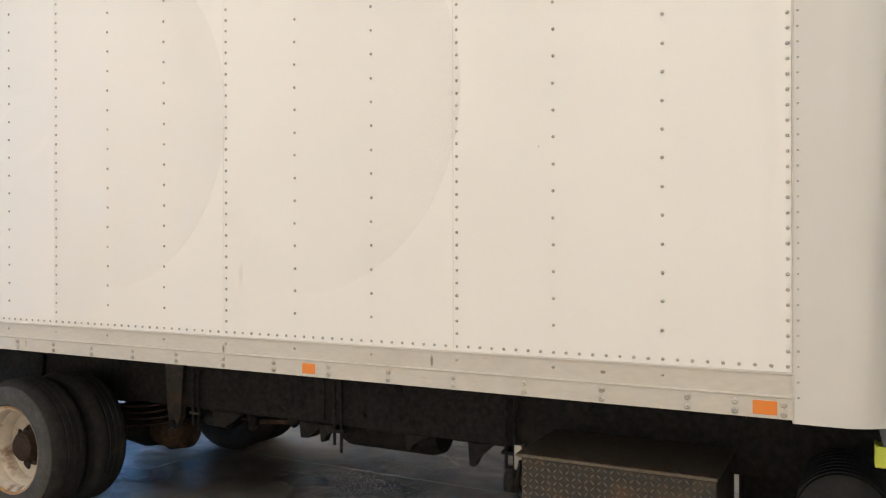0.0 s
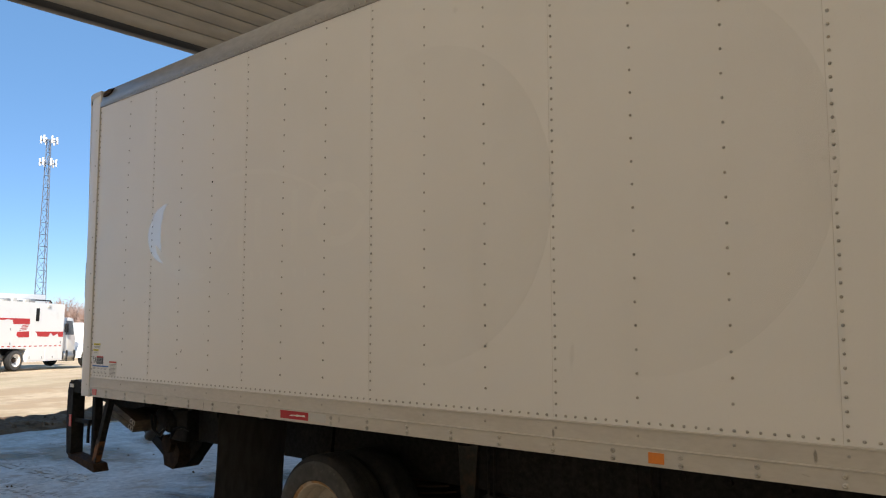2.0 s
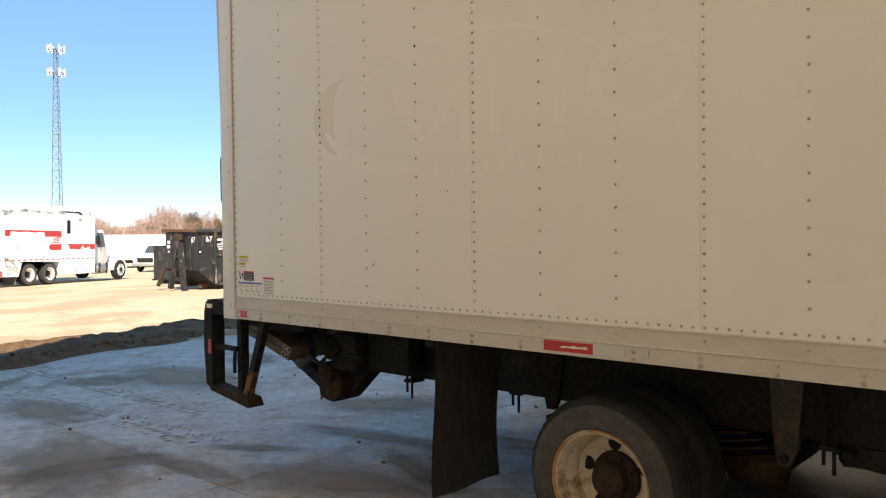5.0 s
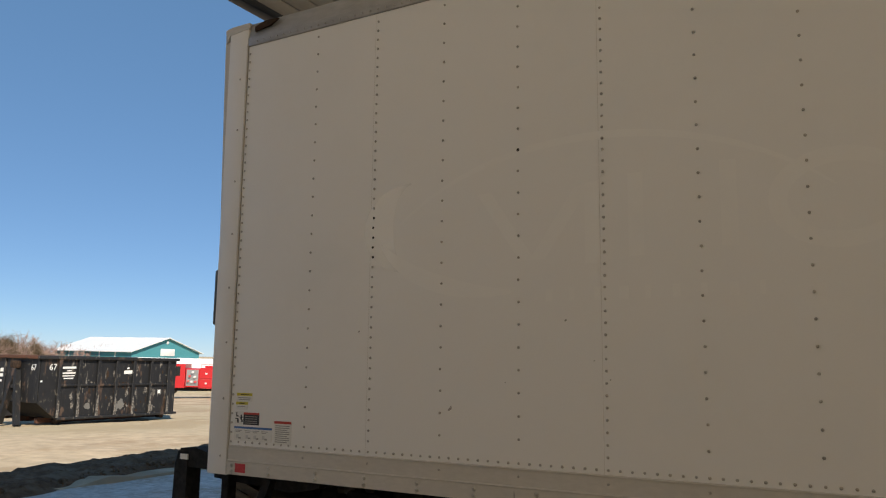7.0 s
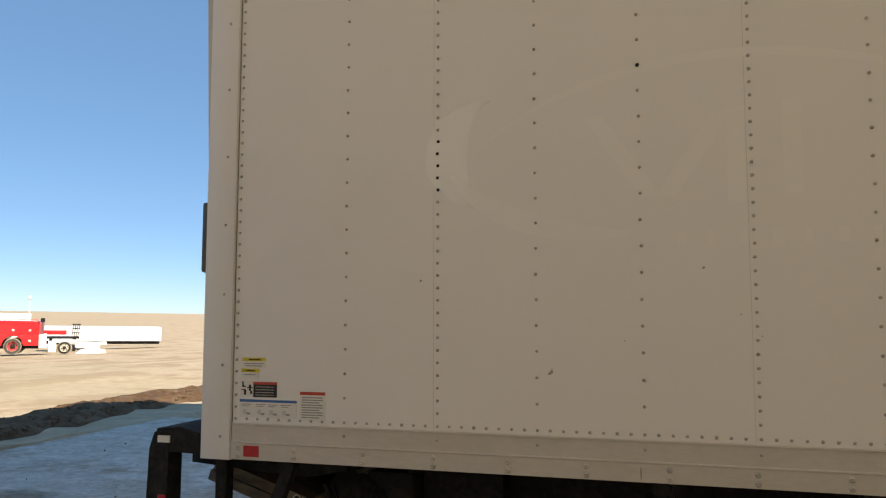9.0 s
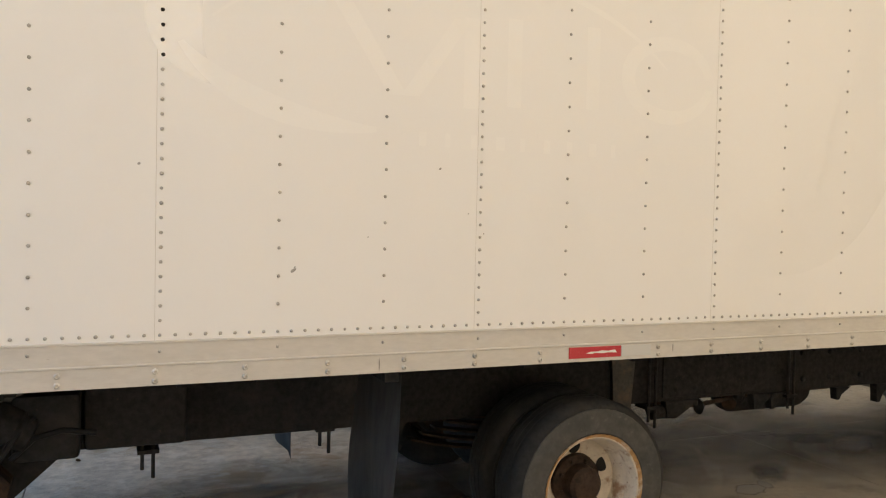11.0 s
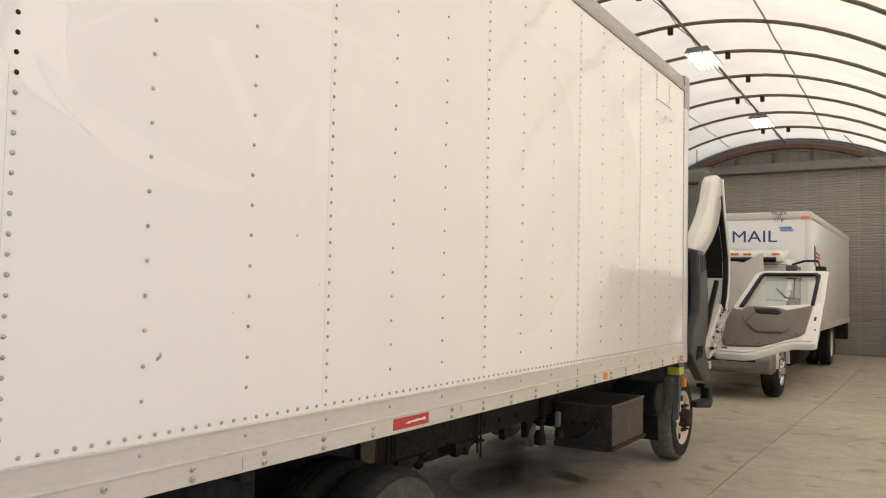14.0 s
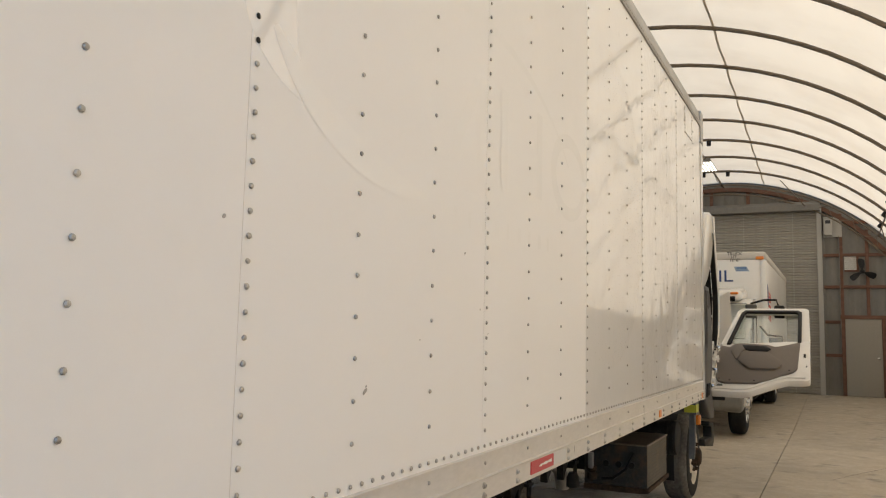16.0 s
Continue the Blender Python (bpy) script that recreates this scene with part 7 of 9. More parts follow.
    bm = bmesh.new()
    prism(bm, [(8.70, 1.46), (8.78, 1.50), (9.09, 2.25), (9.70, 2.27), (9.70, 1.46), (9.66, 1.50), (9.66, 2.23), (9.11, 2.21), (8.82, 1.50), (8.80, 1.46)], 0.298, 0.32)
    part("window_frame", bm, M["black"], t)
    bm = bmesh.new()
    bmesh.ops.create_cone(bm, cap_ends=True, segments=24, radius1=0.16, radius2=0.16, depth=0.03, matrix=pose(8.46, 0.30, 1.66, 90, 0, 0) @ Matrix.Diagonal((1, 1, 1, 1)))
    part("fender_mirror", bm, M["chrome"], t, "round chrome wing mirror")
    bm = bmesh.new()
    box(bm, 8.70, 8.74, 0.22, 0.42, 2.02, 2.28, 0.02)
    part("convex_mirror", bm, M["grey"], t)
    bm = bmesh.new()
    tube(bm, [(8.95, 0.34, 2.30), (8.75, 0.10, 2.36), (8.72, -0.12, 2.36), (8.74, -0.16, 2.22)], 0.02, 8)
    arm = part("mirror_arm", bm, M["black"], t)
    bm = bmesh.new()
    box(bm, 8.68, 8.78, -0.26, -0.08, 2.02, 2.26, 0.03)
    part("mirror", bm, M["black"], arm)
    # chassis, tanks, wheels
    bm = bmesh.new()
    box(bm, 7.0, XE, 0.95, 1.10, 0.60, 0.86)
    box(bm, 7.0, XE, 1.66, 1.81, 0.60, 0.86)
    part("frame", bm, M["chassis"], t)
    bm = bmesh.new()
    lathe(bm, [(0.28, 9.9), (0.30, 9.93), (0.30, 11.2), (0.28, 11.23)], (0, 0.62, 0.62), "x", 20)
    part("fuel_tank", bm, M["chassis"], t)
    bm = bmesh.new()
    box(bm, XE, XE + 0.35, 0.2, 2.55, 0.50, 0.98, 0.02)
    part("tail_lift", bm, M["chassis"], t)
    for x, ys in ((7.62, (0.32, 2.44)), (14.95, (0.30, 2.46))):
        for y, side in zip(ys, (-1, 1)):
            wheel(t, x, y, 0.50, 0.50, 0.27, side, x > 10, mats=("rubber", "chrome" if x < 10 else "white", "chrome" if x < 10 else "hub"), n=32)
            if x > 10:
                wheel(t, x, y + (0.30 if side < 0 else -0.30), 0.50, 0.50, 0.27, side, False, mats=("rubber", "hub", "hub"), name="inner_wheel", n=32)
    bm = bmesh.new()
    box(bm, 15.7, 15.72, 0.30, 0.92, 0.25, 0.95)
    part("mud_flap", bm, M["flap"], t)


build_mail_truck()


# ---- the yard outside ----
def build_bollard():
    b = thing("bollard", "yellow steel bollard by the shed opening", "bollard", pose(-9.6, 4.55, level(-9.6)))
    bm = bmesh.new()
    lathe(bm, [(0.075, 0.0), (0.075, 1.08), (0.06, 1.12), (0.02, 1.145)], (0, 0, 0), "z", 20)
    part("post", bm, M["bollard"], b)
    bm = bmesh.new()
    lathe(bm, [(0.12, 0.0), (0.11, 0.02), (0.08, 0.03)], (0, 0, 0), "z", 20)
    part("foot", bm, M["concrete"], b)


def build_skip():
    """Open-top waste container: x along its long side, y into it. Its end with the lifting frame is at x = 0."""
    s = thing("waste_container", "chipped black open-top steel waste container on the dirt", "container", pose(-24.0, 9.87, level(-24.0) - 0.02, 0, 0, 90), "waste containers")
    L, W, H = 4.62, 1.98, 1.80
    for y0, y1 in ((0.0, 0.05), (W - 0.05, W)):
        bm = bmesh.new()
        prism(bm, [(0.55, 0.17), (L, 0.17), (L, H), (0.0, H), (0.0, 0.60)], y0, y1)
        part("side_wall", bm, M["skip"], s)
    bm = bmesh.new()
    box(bm, 0.0, 0.05, 0.05, W - 0.05, 0.60, H)
    end = part("end_wall", bm, M["skip"], s)
    bm = bmesh.new()
    box(bm, L - 0.05, L, 0.05, W - 0.05, 0.17, H)
    part("tail_gate", bm, M["skip"], s)
    bm = bmesh.new()
    prism(bm, [(0.0, 0.60), (0.55, 0.17), (L, 0.17), (L, 0.23), (0.58, 0.23), (0.04, 0.65)], 0.05, W - 0.05)
    part("bed", bm, M["chassis"], s)
    for k, x in enumerate((0.56, 1.17, 1.78, 2.39, 3.00, 3.63, 4.30)):
        bm = bmesh.new()
        verts, faces = prism(bm, [(x - 0.05, 0.18), (x + 0.05, 0.18), (x + 0.05, H - 0.02), (x - 0.05, H - 0.02)], -0.075, 0.0)
        bmesh.ops.bevel(bm, geom=list({e for f in faces for e in f.edges}), offset=0.012, segments=1, affect="EDGES")
        part("side_stake", bm, M["skip"], s)
        bm = bmesh.new()
        prism(bm, [(x - 0.045, 0.20), (x + 0.045, 0.20), (x + 0.03, 0.62 + 0.1 * (k % 3)), (x - 0.02, 0.70 + 0.05 * (k % 2))], -0.079, -0.074)
        part("stake_scrape", bm, M["scrape"], s)
    for y in (0.06, 1.62):
        bm = bmesh.new()
        box(bm, -0.03, 0.0, y - 0.04, y + 0.04, 0.62, H - 0.02, 0.008, 1)
        part("end_stake", bm, M["skip"], s)
    for y0, y1 in ((-0.09, 0.03), (W - 0.03, W + 0.09)):
        bm = bmesh.new()
        box(bm, -0.08, L + 0.06, y0, y1, H - 0.02, H + 0.07, 0.01)
        part("top_rim", bm, M["skip"], s)
    bm = bmesh.new()
    box(bm, -0.09, 0.03, 0.035, W - 0.035, H - 0.015, H + 0.075, 0.01)
    part("end_rim", bm, M["rustred"], s, "rusted end rim")
    for xa, xb in zip((0.61, 1.22, 1.83, 2.44, 3.05, 3.68), (1.12, 1.73, 2.34, 2.95, 3.58, 4.25)):
        bm = bmesh.new()
        box(bm, xa, xb, -0.06, 0.0, 1.04, 1.10, 0.006)
        part("mid_rail", bm, M["skip"], s)
    bm = bmesh.new()
    box(bm, 0.55, L + 0.05, -0.085, 0.02, 0.13, 0.20, 0.008)
    part("bottom_rail", bm, M["skip"], s)
    for y in (0.5, W - 0.6):
        bm = bmesh.new()
        box(bm, 0.35, L - 0.1, y, y + 0.12, 0.02, 0.17, 0.008)
        part("skid", bm, M["rustred"], s)
    # the lifting frame before the end
    for y in (0.50, 1.30):
        bm = bmesh.new()
        bar(bm, (-0.08, 0.96, 1.60), (-0.22, y, 0.0), 0.13, 0.14, up=(1, 0, 0))
        part("frame_leg", bm, M["skip"], s)
    bm = bmesh.new()
    box(bm, -0.17, -0.06, 0.80, 1.14, 1.52, 1.72, 0.02)
    part("hook_plate", bm, M["rust"], s, "rusty hook plate")
    bm = bmesh.new()
    bar(bm, (-0.14, 0.76, 1.02), (-0.14, 1.12, 1.02), 0.08, 0.08)
    part("frame_tie", bm, M["skip"], s)
    bm = bmesh.new()
    bar(bm, (0.05, W + 0.05, 0.70), (-0.20, W + 0.15, 0.03), 0.09, 0.10, up=(1, 0, 0))
    part("corner_strut", bm, M["rust"], s)
    for x in (0.75, L - 0.35):
        bm = bmesh.new()
        lathe(bm, [(0.09, 0.0), (0.09, 0.2)], (x, 0.12, 0.10), "y", 14)
        part("roller", bm, M["rust"], s)
    face = Matrix(((1, 0, 0, 0), (0, 0, -1, 0), (0, 1, 0, 0), (0, 0, 0, 1)))
    front = Matrix(((0, 0, -1, 0), (-1, 0, 0, 0), (0, 1, 0, 0), (0, 0, 0, 1)))
    lettering("number", "67", 0.24, M["paper"], s, Matrix.Translation((0.36, -0.006, 1.56)) @ face, width=0.95)
    lettering("number", "67", 0.24, M["paper"], s, Matrix.Translation((-0.006, 0.30, 1.54)) @ front, width=0.95)
    for x0, x1, z0, z1 in ((0.64, 1.06, 1.52, 1.59), (0.78, 0.94, 1.45, 1.49), (0.65, 1.05, 1.38, 1.43), (0.66, 1.04, 1.31, 1.35), (0.70, 1.0, 1.24, 1.28), (2.66, 2.98, 1.38, 1.49), (2.76, 2.84, 1.52, 1.58), (3.95, 4.05, 0.78, 0.90), (0.02, 0.08, 1.16, 1.21)):
        bm = bmesh.new()
        prism(bm, [(x0, z0), (x1, z0 + 0.01), (x1, z1), (x0 + 0.01, z1 - 0.01)], -0.008, 0.0)
        part("painted_bar", bm, M["paper"], s)
    for y0, y1, z0, z1 in ((1.70, 1.84, 1.40, 1.50), (1.68, 1.88, 1.26, 1.35), (1.74, 1.82, 1.12, 1.18)):
        bm = bmesh.new()
        box(bm, -0.008, 0.0, y0, y1, z0, z1)
        part("painted_bar", bm, M["paper"], end)
    # scraped bare patches
    rng = random.Random(11)
    for k in range(90):
        x, z = rng.uniform(0.9, L - 0.15), rng.uniform(0.25, 1.7)
        w, h = rng.uniform(0.015, 0.08), rng.uniform(0.03, 0.20)
        bm = bmesh.new()
        pts = [(x + w * math.cos(a) * rng.uniform(0.3, 1), z + h * math.sin(a) * rng.uniform(0.3, 1)) for a in [i * math.pi / 4.5 for i in range(9)]]
        prism(bm, pts, -0.003, 0.0)
        part("scrape", bm, M["scrape" if k % 3 else "rust"], s)
    for x, z, r in ((2.62, 0.50, 0.17), (1.52, 0.48, 0.13), (2.50, 0.42, 0.10)):
        bm = bmesh.new()
        pts = [(x + r * math.cos(a) * rng.uniform(0.5, 1), z + r * math.sin(a) * rng.uniform(0.5, 1)) for a in [i * math.pi / 6 for i in range(12)]]
        prism(bm, pts, -0.006, 0.0)
        part("bare_patch", bm, M["tin"], s, "bare grey patch")
    copy_thing(s, pose(-32.0, 12.65 + 4.62 * 0.9, level(-31.0) - 0.02, 0, 0, -90) @ Matrix.Diagonal((0.9, 1, 0.80, 1)))


def build_service_truck():
    """White and red oilfield service truck: x forward from the first rear wheel, its right side at y = 0."""
    at = Matrix.Translation((-39.65, 10.82, -1.19)) @ Matrix.Rotation(radians(121), 4, "Z") @ Matrix.Rotation(radians(1.25), 4, "Y")
    t = thing("service_truck", "large white service truck with faded red stripes and tandem rear wheels", "truck", at)
    W = 2.5
    bm = bmesh.new()
    prism(bm, [(-1.0, 1.10), (-0.52, 1.10), (1.90, 1.05), (1.98, 0.98), (1.98, 0.41), (4.66, 0.43), (4.66, 3.28), (-1.0, 3.30)], 0.0, W)
    body = part("body", bm, M["white"], t)
    # rear quarters: skirts and the arched hood round the rear bay
    for y0, y1 in ((0.0, 0.30), (W - 0.30, W)):
        bm = bmesh.new()
        prism(bm, [(-1.72, 0.46), (-0.74, 0.44), (-0.52, 1.06), (-1.0, 1.098), (-1.0, 3.10), (-1.72, 3.05)], y0, y1)
        part("rear_quarter", bm, M["white"], t)
    bm = bmesh.new()
    arch = [(W / 2 + 1.25 * math.cos(radians(a)), 2.12 + 1.16 * math.sin(radians(a))) for a in range(0, 181, 12)]
    gap = [(W / 2 + 0.98 * math.cos(radians(a)), 2.10 + 1.02 * math.sin(radians(a))) for a in range(180, -1, -12)]
    prism(bm, [(W, 1.16)] + arch + [(0.0, 1.16), (0.27, 1.16)] + gap + [(W - 0.27, 1.16)], -2.02, -1.725, "x")
    hood = part("rear_hood", bm, M["white"], t, "white arched hood over the rear bay")
    # lining darkened to stand for the shade under the hood
    bm = bmesh.new()
    lining = [(W / 2 + 0.975 * math.cos(radians(a)), 2.10 + 1.015 * math.sin(radians(a))) for a in range(0, 181, 12)]
    under = [(W / 2 + 0.945 * math.cos(radians(a)), 2.10 + 0.985 * math.sin(radians(a))) for a in range(180, -1, -12)]
    prism(bm, lining + under, -2.04, -1.08, "x")
    part("hood_lining", bm, M["grey"], hood, "hood lining coloured dark for the shade inside")
    bm = bmesh.new()
    prism(bm, [(0.31, 1.16), (W - 0.31, 1.16)] + [(W / 2 + 0.94 * math.cos(radians(a)), 2.10 + 0.98 * math.sin(radians(a))) for a in range(0, 181, 15)], -1.06, -1.004, "x")
    bay = part("rear_bay_wall", bm, M["grey"], t, "back of the rear bay, dark grey for its shade")
    # header beige replaces rail white here: the bay's shade is in the colour
    for y, r, z1, mat in ((0.55, 0.10, 2.1, "alu"), (0.85, 0.13, 2.6, "rail"), (1.25, 0.16, 2.5, "alu"), (1.62, 0.13, 2.65, "rail"), (1.98, 0.09, 2.2, "alu")):
        bm = bmesh.new()
        lathe(bm, [(r * 0.6, 1.2), (r, 1.3), (r, z1 - 0.25), (r * 0.7, z1 - 0.18), (r * 0.7, z1)], (-1.45, y, 0), "z", 12)
        part("rear_pump", bm, M["header" if mat == "rail" else mat], bay)
    for z in (2.42, 2.62):
        bm = bmesh.new()
        tube(bm, [(-1.5, 0.5, z), (-1.52, 1.25, z + 0.06), (-1.5, 2.0, z)], 0.07, 8)
        part("rear_pipe", bm, M["header"], bay)
    for k in range(6):
        bm = bmesh.new()
        box(bm, -1.62, -1.40, 0.45 + 0.28 * k, 0.60 + 0.28 * k, 1.30 + 0.12 * (k % 3), 1.62 + 0.15 * (k % 2), 0.02)
        part("valve_block", bm, M["chassis" if k % 2 else "rail"], bay)
    bm = bmesh.new()
    box(bm, -2.10, -1.40, 0.02, W - 0.02, 0.74, 1.15, 0.03)
    part("rear_deck", bm, M["white"], t)
    for k in range(3):
        bm = bmesh.new()
        box(bm, -2.112, -2.10, 0.95 + 0.22 * k, 1.03 + 0.22 * k, 0.92, 0.98)
        part("deck_opening", bm, M["dark"], t)
    bm = bmesh.new()
    box(bm, -2.38, -1.74, -0.03, W + 0.6, 0.42, 0.70, 0.03)
    bumper = part("rear_bumper", bm, M["faded_red"], t, "faded red rear bumper")
    bm = bmesh.new()
    tube(bm, [(-2.40, 0.62, 0.44), (-2.46, 0.66, 0.28), (-2.46, 1.9, 0.28), (-2.40, 1.94, 0.44)], 0.03, 6)
    part("bumper_step", bm, M["faded_red"], bumper)
    for y in (0.22, 0.42, W - 0.44, W - 0.24):
        bm = bmesh.new()
        lathe(bm, [(0.09, 0.0), (0.09, -0.03), (0.05, -0.045)], (-2.10, y, 0.90), "x", 12)
        part("tail_lamp", bm, M["engine_red"], t)
    stripes = ([(-1.56, 2.50), (2.09, 2.50), (2.10, 2.23), (0.98, 2.22), (0.92, 2.42), (0.55, 2.44), (0.30, 2.40), (-0.2, 2.44), (-0.7, 2.41), (-1.22, 2.45), (-1.24, 2.24), (-1.56, 2.23)],
               [(1.26, 1.86), (2.09, 1.89), (2.10, 1.60), (1.40, 1.59), (1.24, 1.68)], [(2.52, 1.88), (4.64, 1.88), (4.64, 1.62), (4.3, 1.62), (4.2, 1.78), (3.9, 1.66), (3.66, 1.82), (3.5, 1.62), (2.72, 1.64), (2.66, 1.78)])
    for pts in stripes:
        bm = bmesh.new()
        prism(bm, pts, -0.006, 0.0)
        part("stripe", bm, M["engine_red"], body, "torn red stripe")
    for k in range(4):
        z = 1.92 + 0.075 * k
        bm = bmesh.new()
        prism(bm, [(1.40 + 0.05 * k, z), (1.88 + 0.05 * k, z + 0.03), (1.92 + 0.05 * k, z + 0.07), (1.46 + 0.05 * k, z + 0.035)], -0.006, 0.0)
        part("stripe", bm, M["engine_red"], body, "thin red slash")
    for k in range(17):
        bm = bmesh.new()
        x = -1.55 + 0.37 * k
        box(bm, x, x + 0.17, -0.006, 0.0, 1.145, 1.195)
        part("reflective_dash", bm, M["redprint"], body)
    for x, z in ((0.80, 1.98), (0.82, 1.30), (-0.9, 1.72), (2.2, 0.62), (3.1, 0.60), (3.9, 0.60), (4.45, 1.35), (-1.4, 0.62), (-1.1, 0.60)):
        bm = bmesh.new()
        box(bm, x - 0.035, x + 0.035, -0.02, 0.0, z - 0.06, z + 0.06, 0.01, 1)
        part("latch", bm, M["greyprint"], body)
    for xa, xb, z0, z1 in ((2.05, 3.25, 0.48, 1.08), (3.32, 4.58, 0.48, 1.08)):
        bm = bmesh.new()
        box(bm, xa, xb, -0.012, 0.0, z0, z1, 0.006, 1)
        part("locker_door", bm, M["white"], body)
    bm = bmesh.new()
    box(bm, 2.51, 2.75, -0.012, 0.0, 2.38, 3.02, 0.01)
    part("side_window", bm, M["dark"], body)
    bm = bmesh.new()
    box(bm, 3.30, 3.52, -0.05, 0.0, 3.08, 3.22, 0.01)
    part("work_lamp", bm, M["tape"], body)
    bm = bmesh.new()
    tube(bm, [(-1.66, -0.02, 1.40), (-1.60, -0.06, 0.95), (-1.05, -0.06, 0.80), (-0.85, -0.05, 0.75), (-1.15, -0.04, 1.12), (-1.60, -0.03, 1.30)], 0.02, 6)
    part("hand_rail", bm, M["greyprint"], body)
    for k in range(9):
        bm = bmesh.new()
        x = -1.2 + 0.42 * k
        box(bm, x, x + 0.30, 0.06, 0.5, 3.28, 3.37 + 0.05 * (k % 3), 0.02)
        part("roof_fitting", bm, M["rail" if k % 2 else "alu"], t)
    bm = bmesh.new()
    tube(bm, [(2.2, 0.1, 3.30), (2.3, 0.1, 3.42), (3.6, 0.1, 3.42), (3.75, 0.1, 3.30)], 0.04, 6)
    part("roof_rail", bm, M["chassis"], t)
    # cab, bonnet and wings
    bm = bmesh.new()
    verts, faces = prism(bm, [(4.78, 0.62), (5.95, 0.62), (5.98, 1.52), (5.72, 2.55), (5.55, 2.62), (4.78, 2.62)], 0.20, W - 0.20)
    bmesh.ops.bevel(bm, geom=list({e for f in faces for e in f.edges}), offset=0.05, segments=2, profile=0.5, affect="EDGES", clamp_overlap=True)
    cab = part("cab", bm, M["cab"], t, "white cab in shade")
    bm = bmesh.new()
    prism(bm, [(5.12, 1.72), (5.80, 1.72), (5.62, 2.44), (5.14, 2.46)], 0.188, 0.20)
    part("cab_window", bm, M["slate"], cab, "greenish side window")
    bm = bmesh.new()
    box(bm, 4.95, 5.12, 0.02, 0.14, 1.85, 2.30, 0.03)
    part("mirror", bm, M["dark"], cab)
    bm = bmesh.new()
    tube(bm, [(4.85, 0.28, 0.7), (4.85, 0.28, 2.75)], 0.07, 8)
    part("exhaust_stack", bm, M["alu"], cab)
    bm = bmesh.new()
    verts, faces = prism(bm, [(5.96, 0.62), (7.75, 0.62), (7.78, 0.95), (7.6, 1.12), (5.96, 1.50)], 0.55, W - 0.55)
    bmesh.ops.bevel(bm, geom=list({e for f in faces for e in f.edges}), offset=0.08, segments=2, profile=0.5, affect="EDGES", clamp_overlap=True)
    part("bonnet", bm, M["white"], t)
    for y0, y1 in ((0.06, 0.56), (W - 0.56, W - 0.06)):
        bm = bmesh.new()
        outer = [(6.91 + 0.64 * math.cos(radians(a)), 0.50 + 0.62 * math.sin(radians(a))) for a in range(0, 181, 15)]
        inner = [(6.91 + 0.55 * math.cos(radians(a)), 0.50 + 0.53 * math.sin(radians(a))) for a in range(180, -1, -15)]
        prism(bm, outer + inner, y0, y1)
        part("wing", bm, M["white"], t)
    bm = bmesh.new()
    lathe(bm, [(0.24, 4.95), (0.27, 4.98), (0.27, 5.85), (0.24, 5.88)], (0, 0.32, 0.62), "x", 18)
    part("step_tank", bm, M["alu"], t)
    for x in (5.1, 5.7):
        bm = bmesh.new()
        box(bm, x, x + 0.05, 0.02, 0.10, 0.36, 0.92)
        part("tank_strap", bm, M["chassis"], t)
    for y in (0.85, W - 0.97):
        bm = bmesh.new()
        box(bm, -1.7, 7.6, y, y + 0.12, 0.72, 1.04)
        part("frame", bm, M["chassis"], t)
    bm = bmesh.new()
    box(bm, -0.86, -0.83, 0.06, 0.70, 0.08, 0.95)
    part("mud_flap", bm, M["flap"], t)
    for x in (0.0, 1.35, 6.91):
        for y, side in ((0.03, -1), (W - 0.03, 1)):
            wheel(t, x, y, 0.51, 0.51, 0.30, side, x < 3, mats=("rubber", "white", "hub"), n=24)


def build_plain_trailer(name, label, at, L, W, z0, z1, mat="white", wheels=True):
    t = thing(name, label, "trailer", at)
    bm = bmesh.new()
    box(bm, 0, L, 0, W, z0, z1, 0.04)
    part("body", bm, M[mat], t)
    bm = bmesh.new()
    box(bm, 0.1, L - 0.1, 0.3, W - 0.3, z0 - 0.25, z0)
    part("frame", bm, M["chassis"], t)
    # panel for the open rear, beige for its shaded inside
    bm = bmesh.new()
    box(bm, -0.03, 0.04, 0.16, W - 0.16, z0 + 0.12, z1 - 0.22, 0.02)
    part("rear_doors", bm, M["rail"], t)
    # dark strip stands for the shade inside, below the roof edge
    bm = bmesh.new()
    box(bm, -0.04, 0.05, 0.10, W - 0.10, z1 - 0.2, z1 - 0.06, 0.01)
    part("rear_header", bm, M["dark"], t)
    if wheels:
        for x in (L * 0.18, L * 0.30):
            for y, side in ((0.02, -1), (W - 0.02, 1)):
                wheel(t, x, y, 0.48, 0.48, 0.28, side, True, mats=("rubber", "white", "hub"), n=18)
    return t


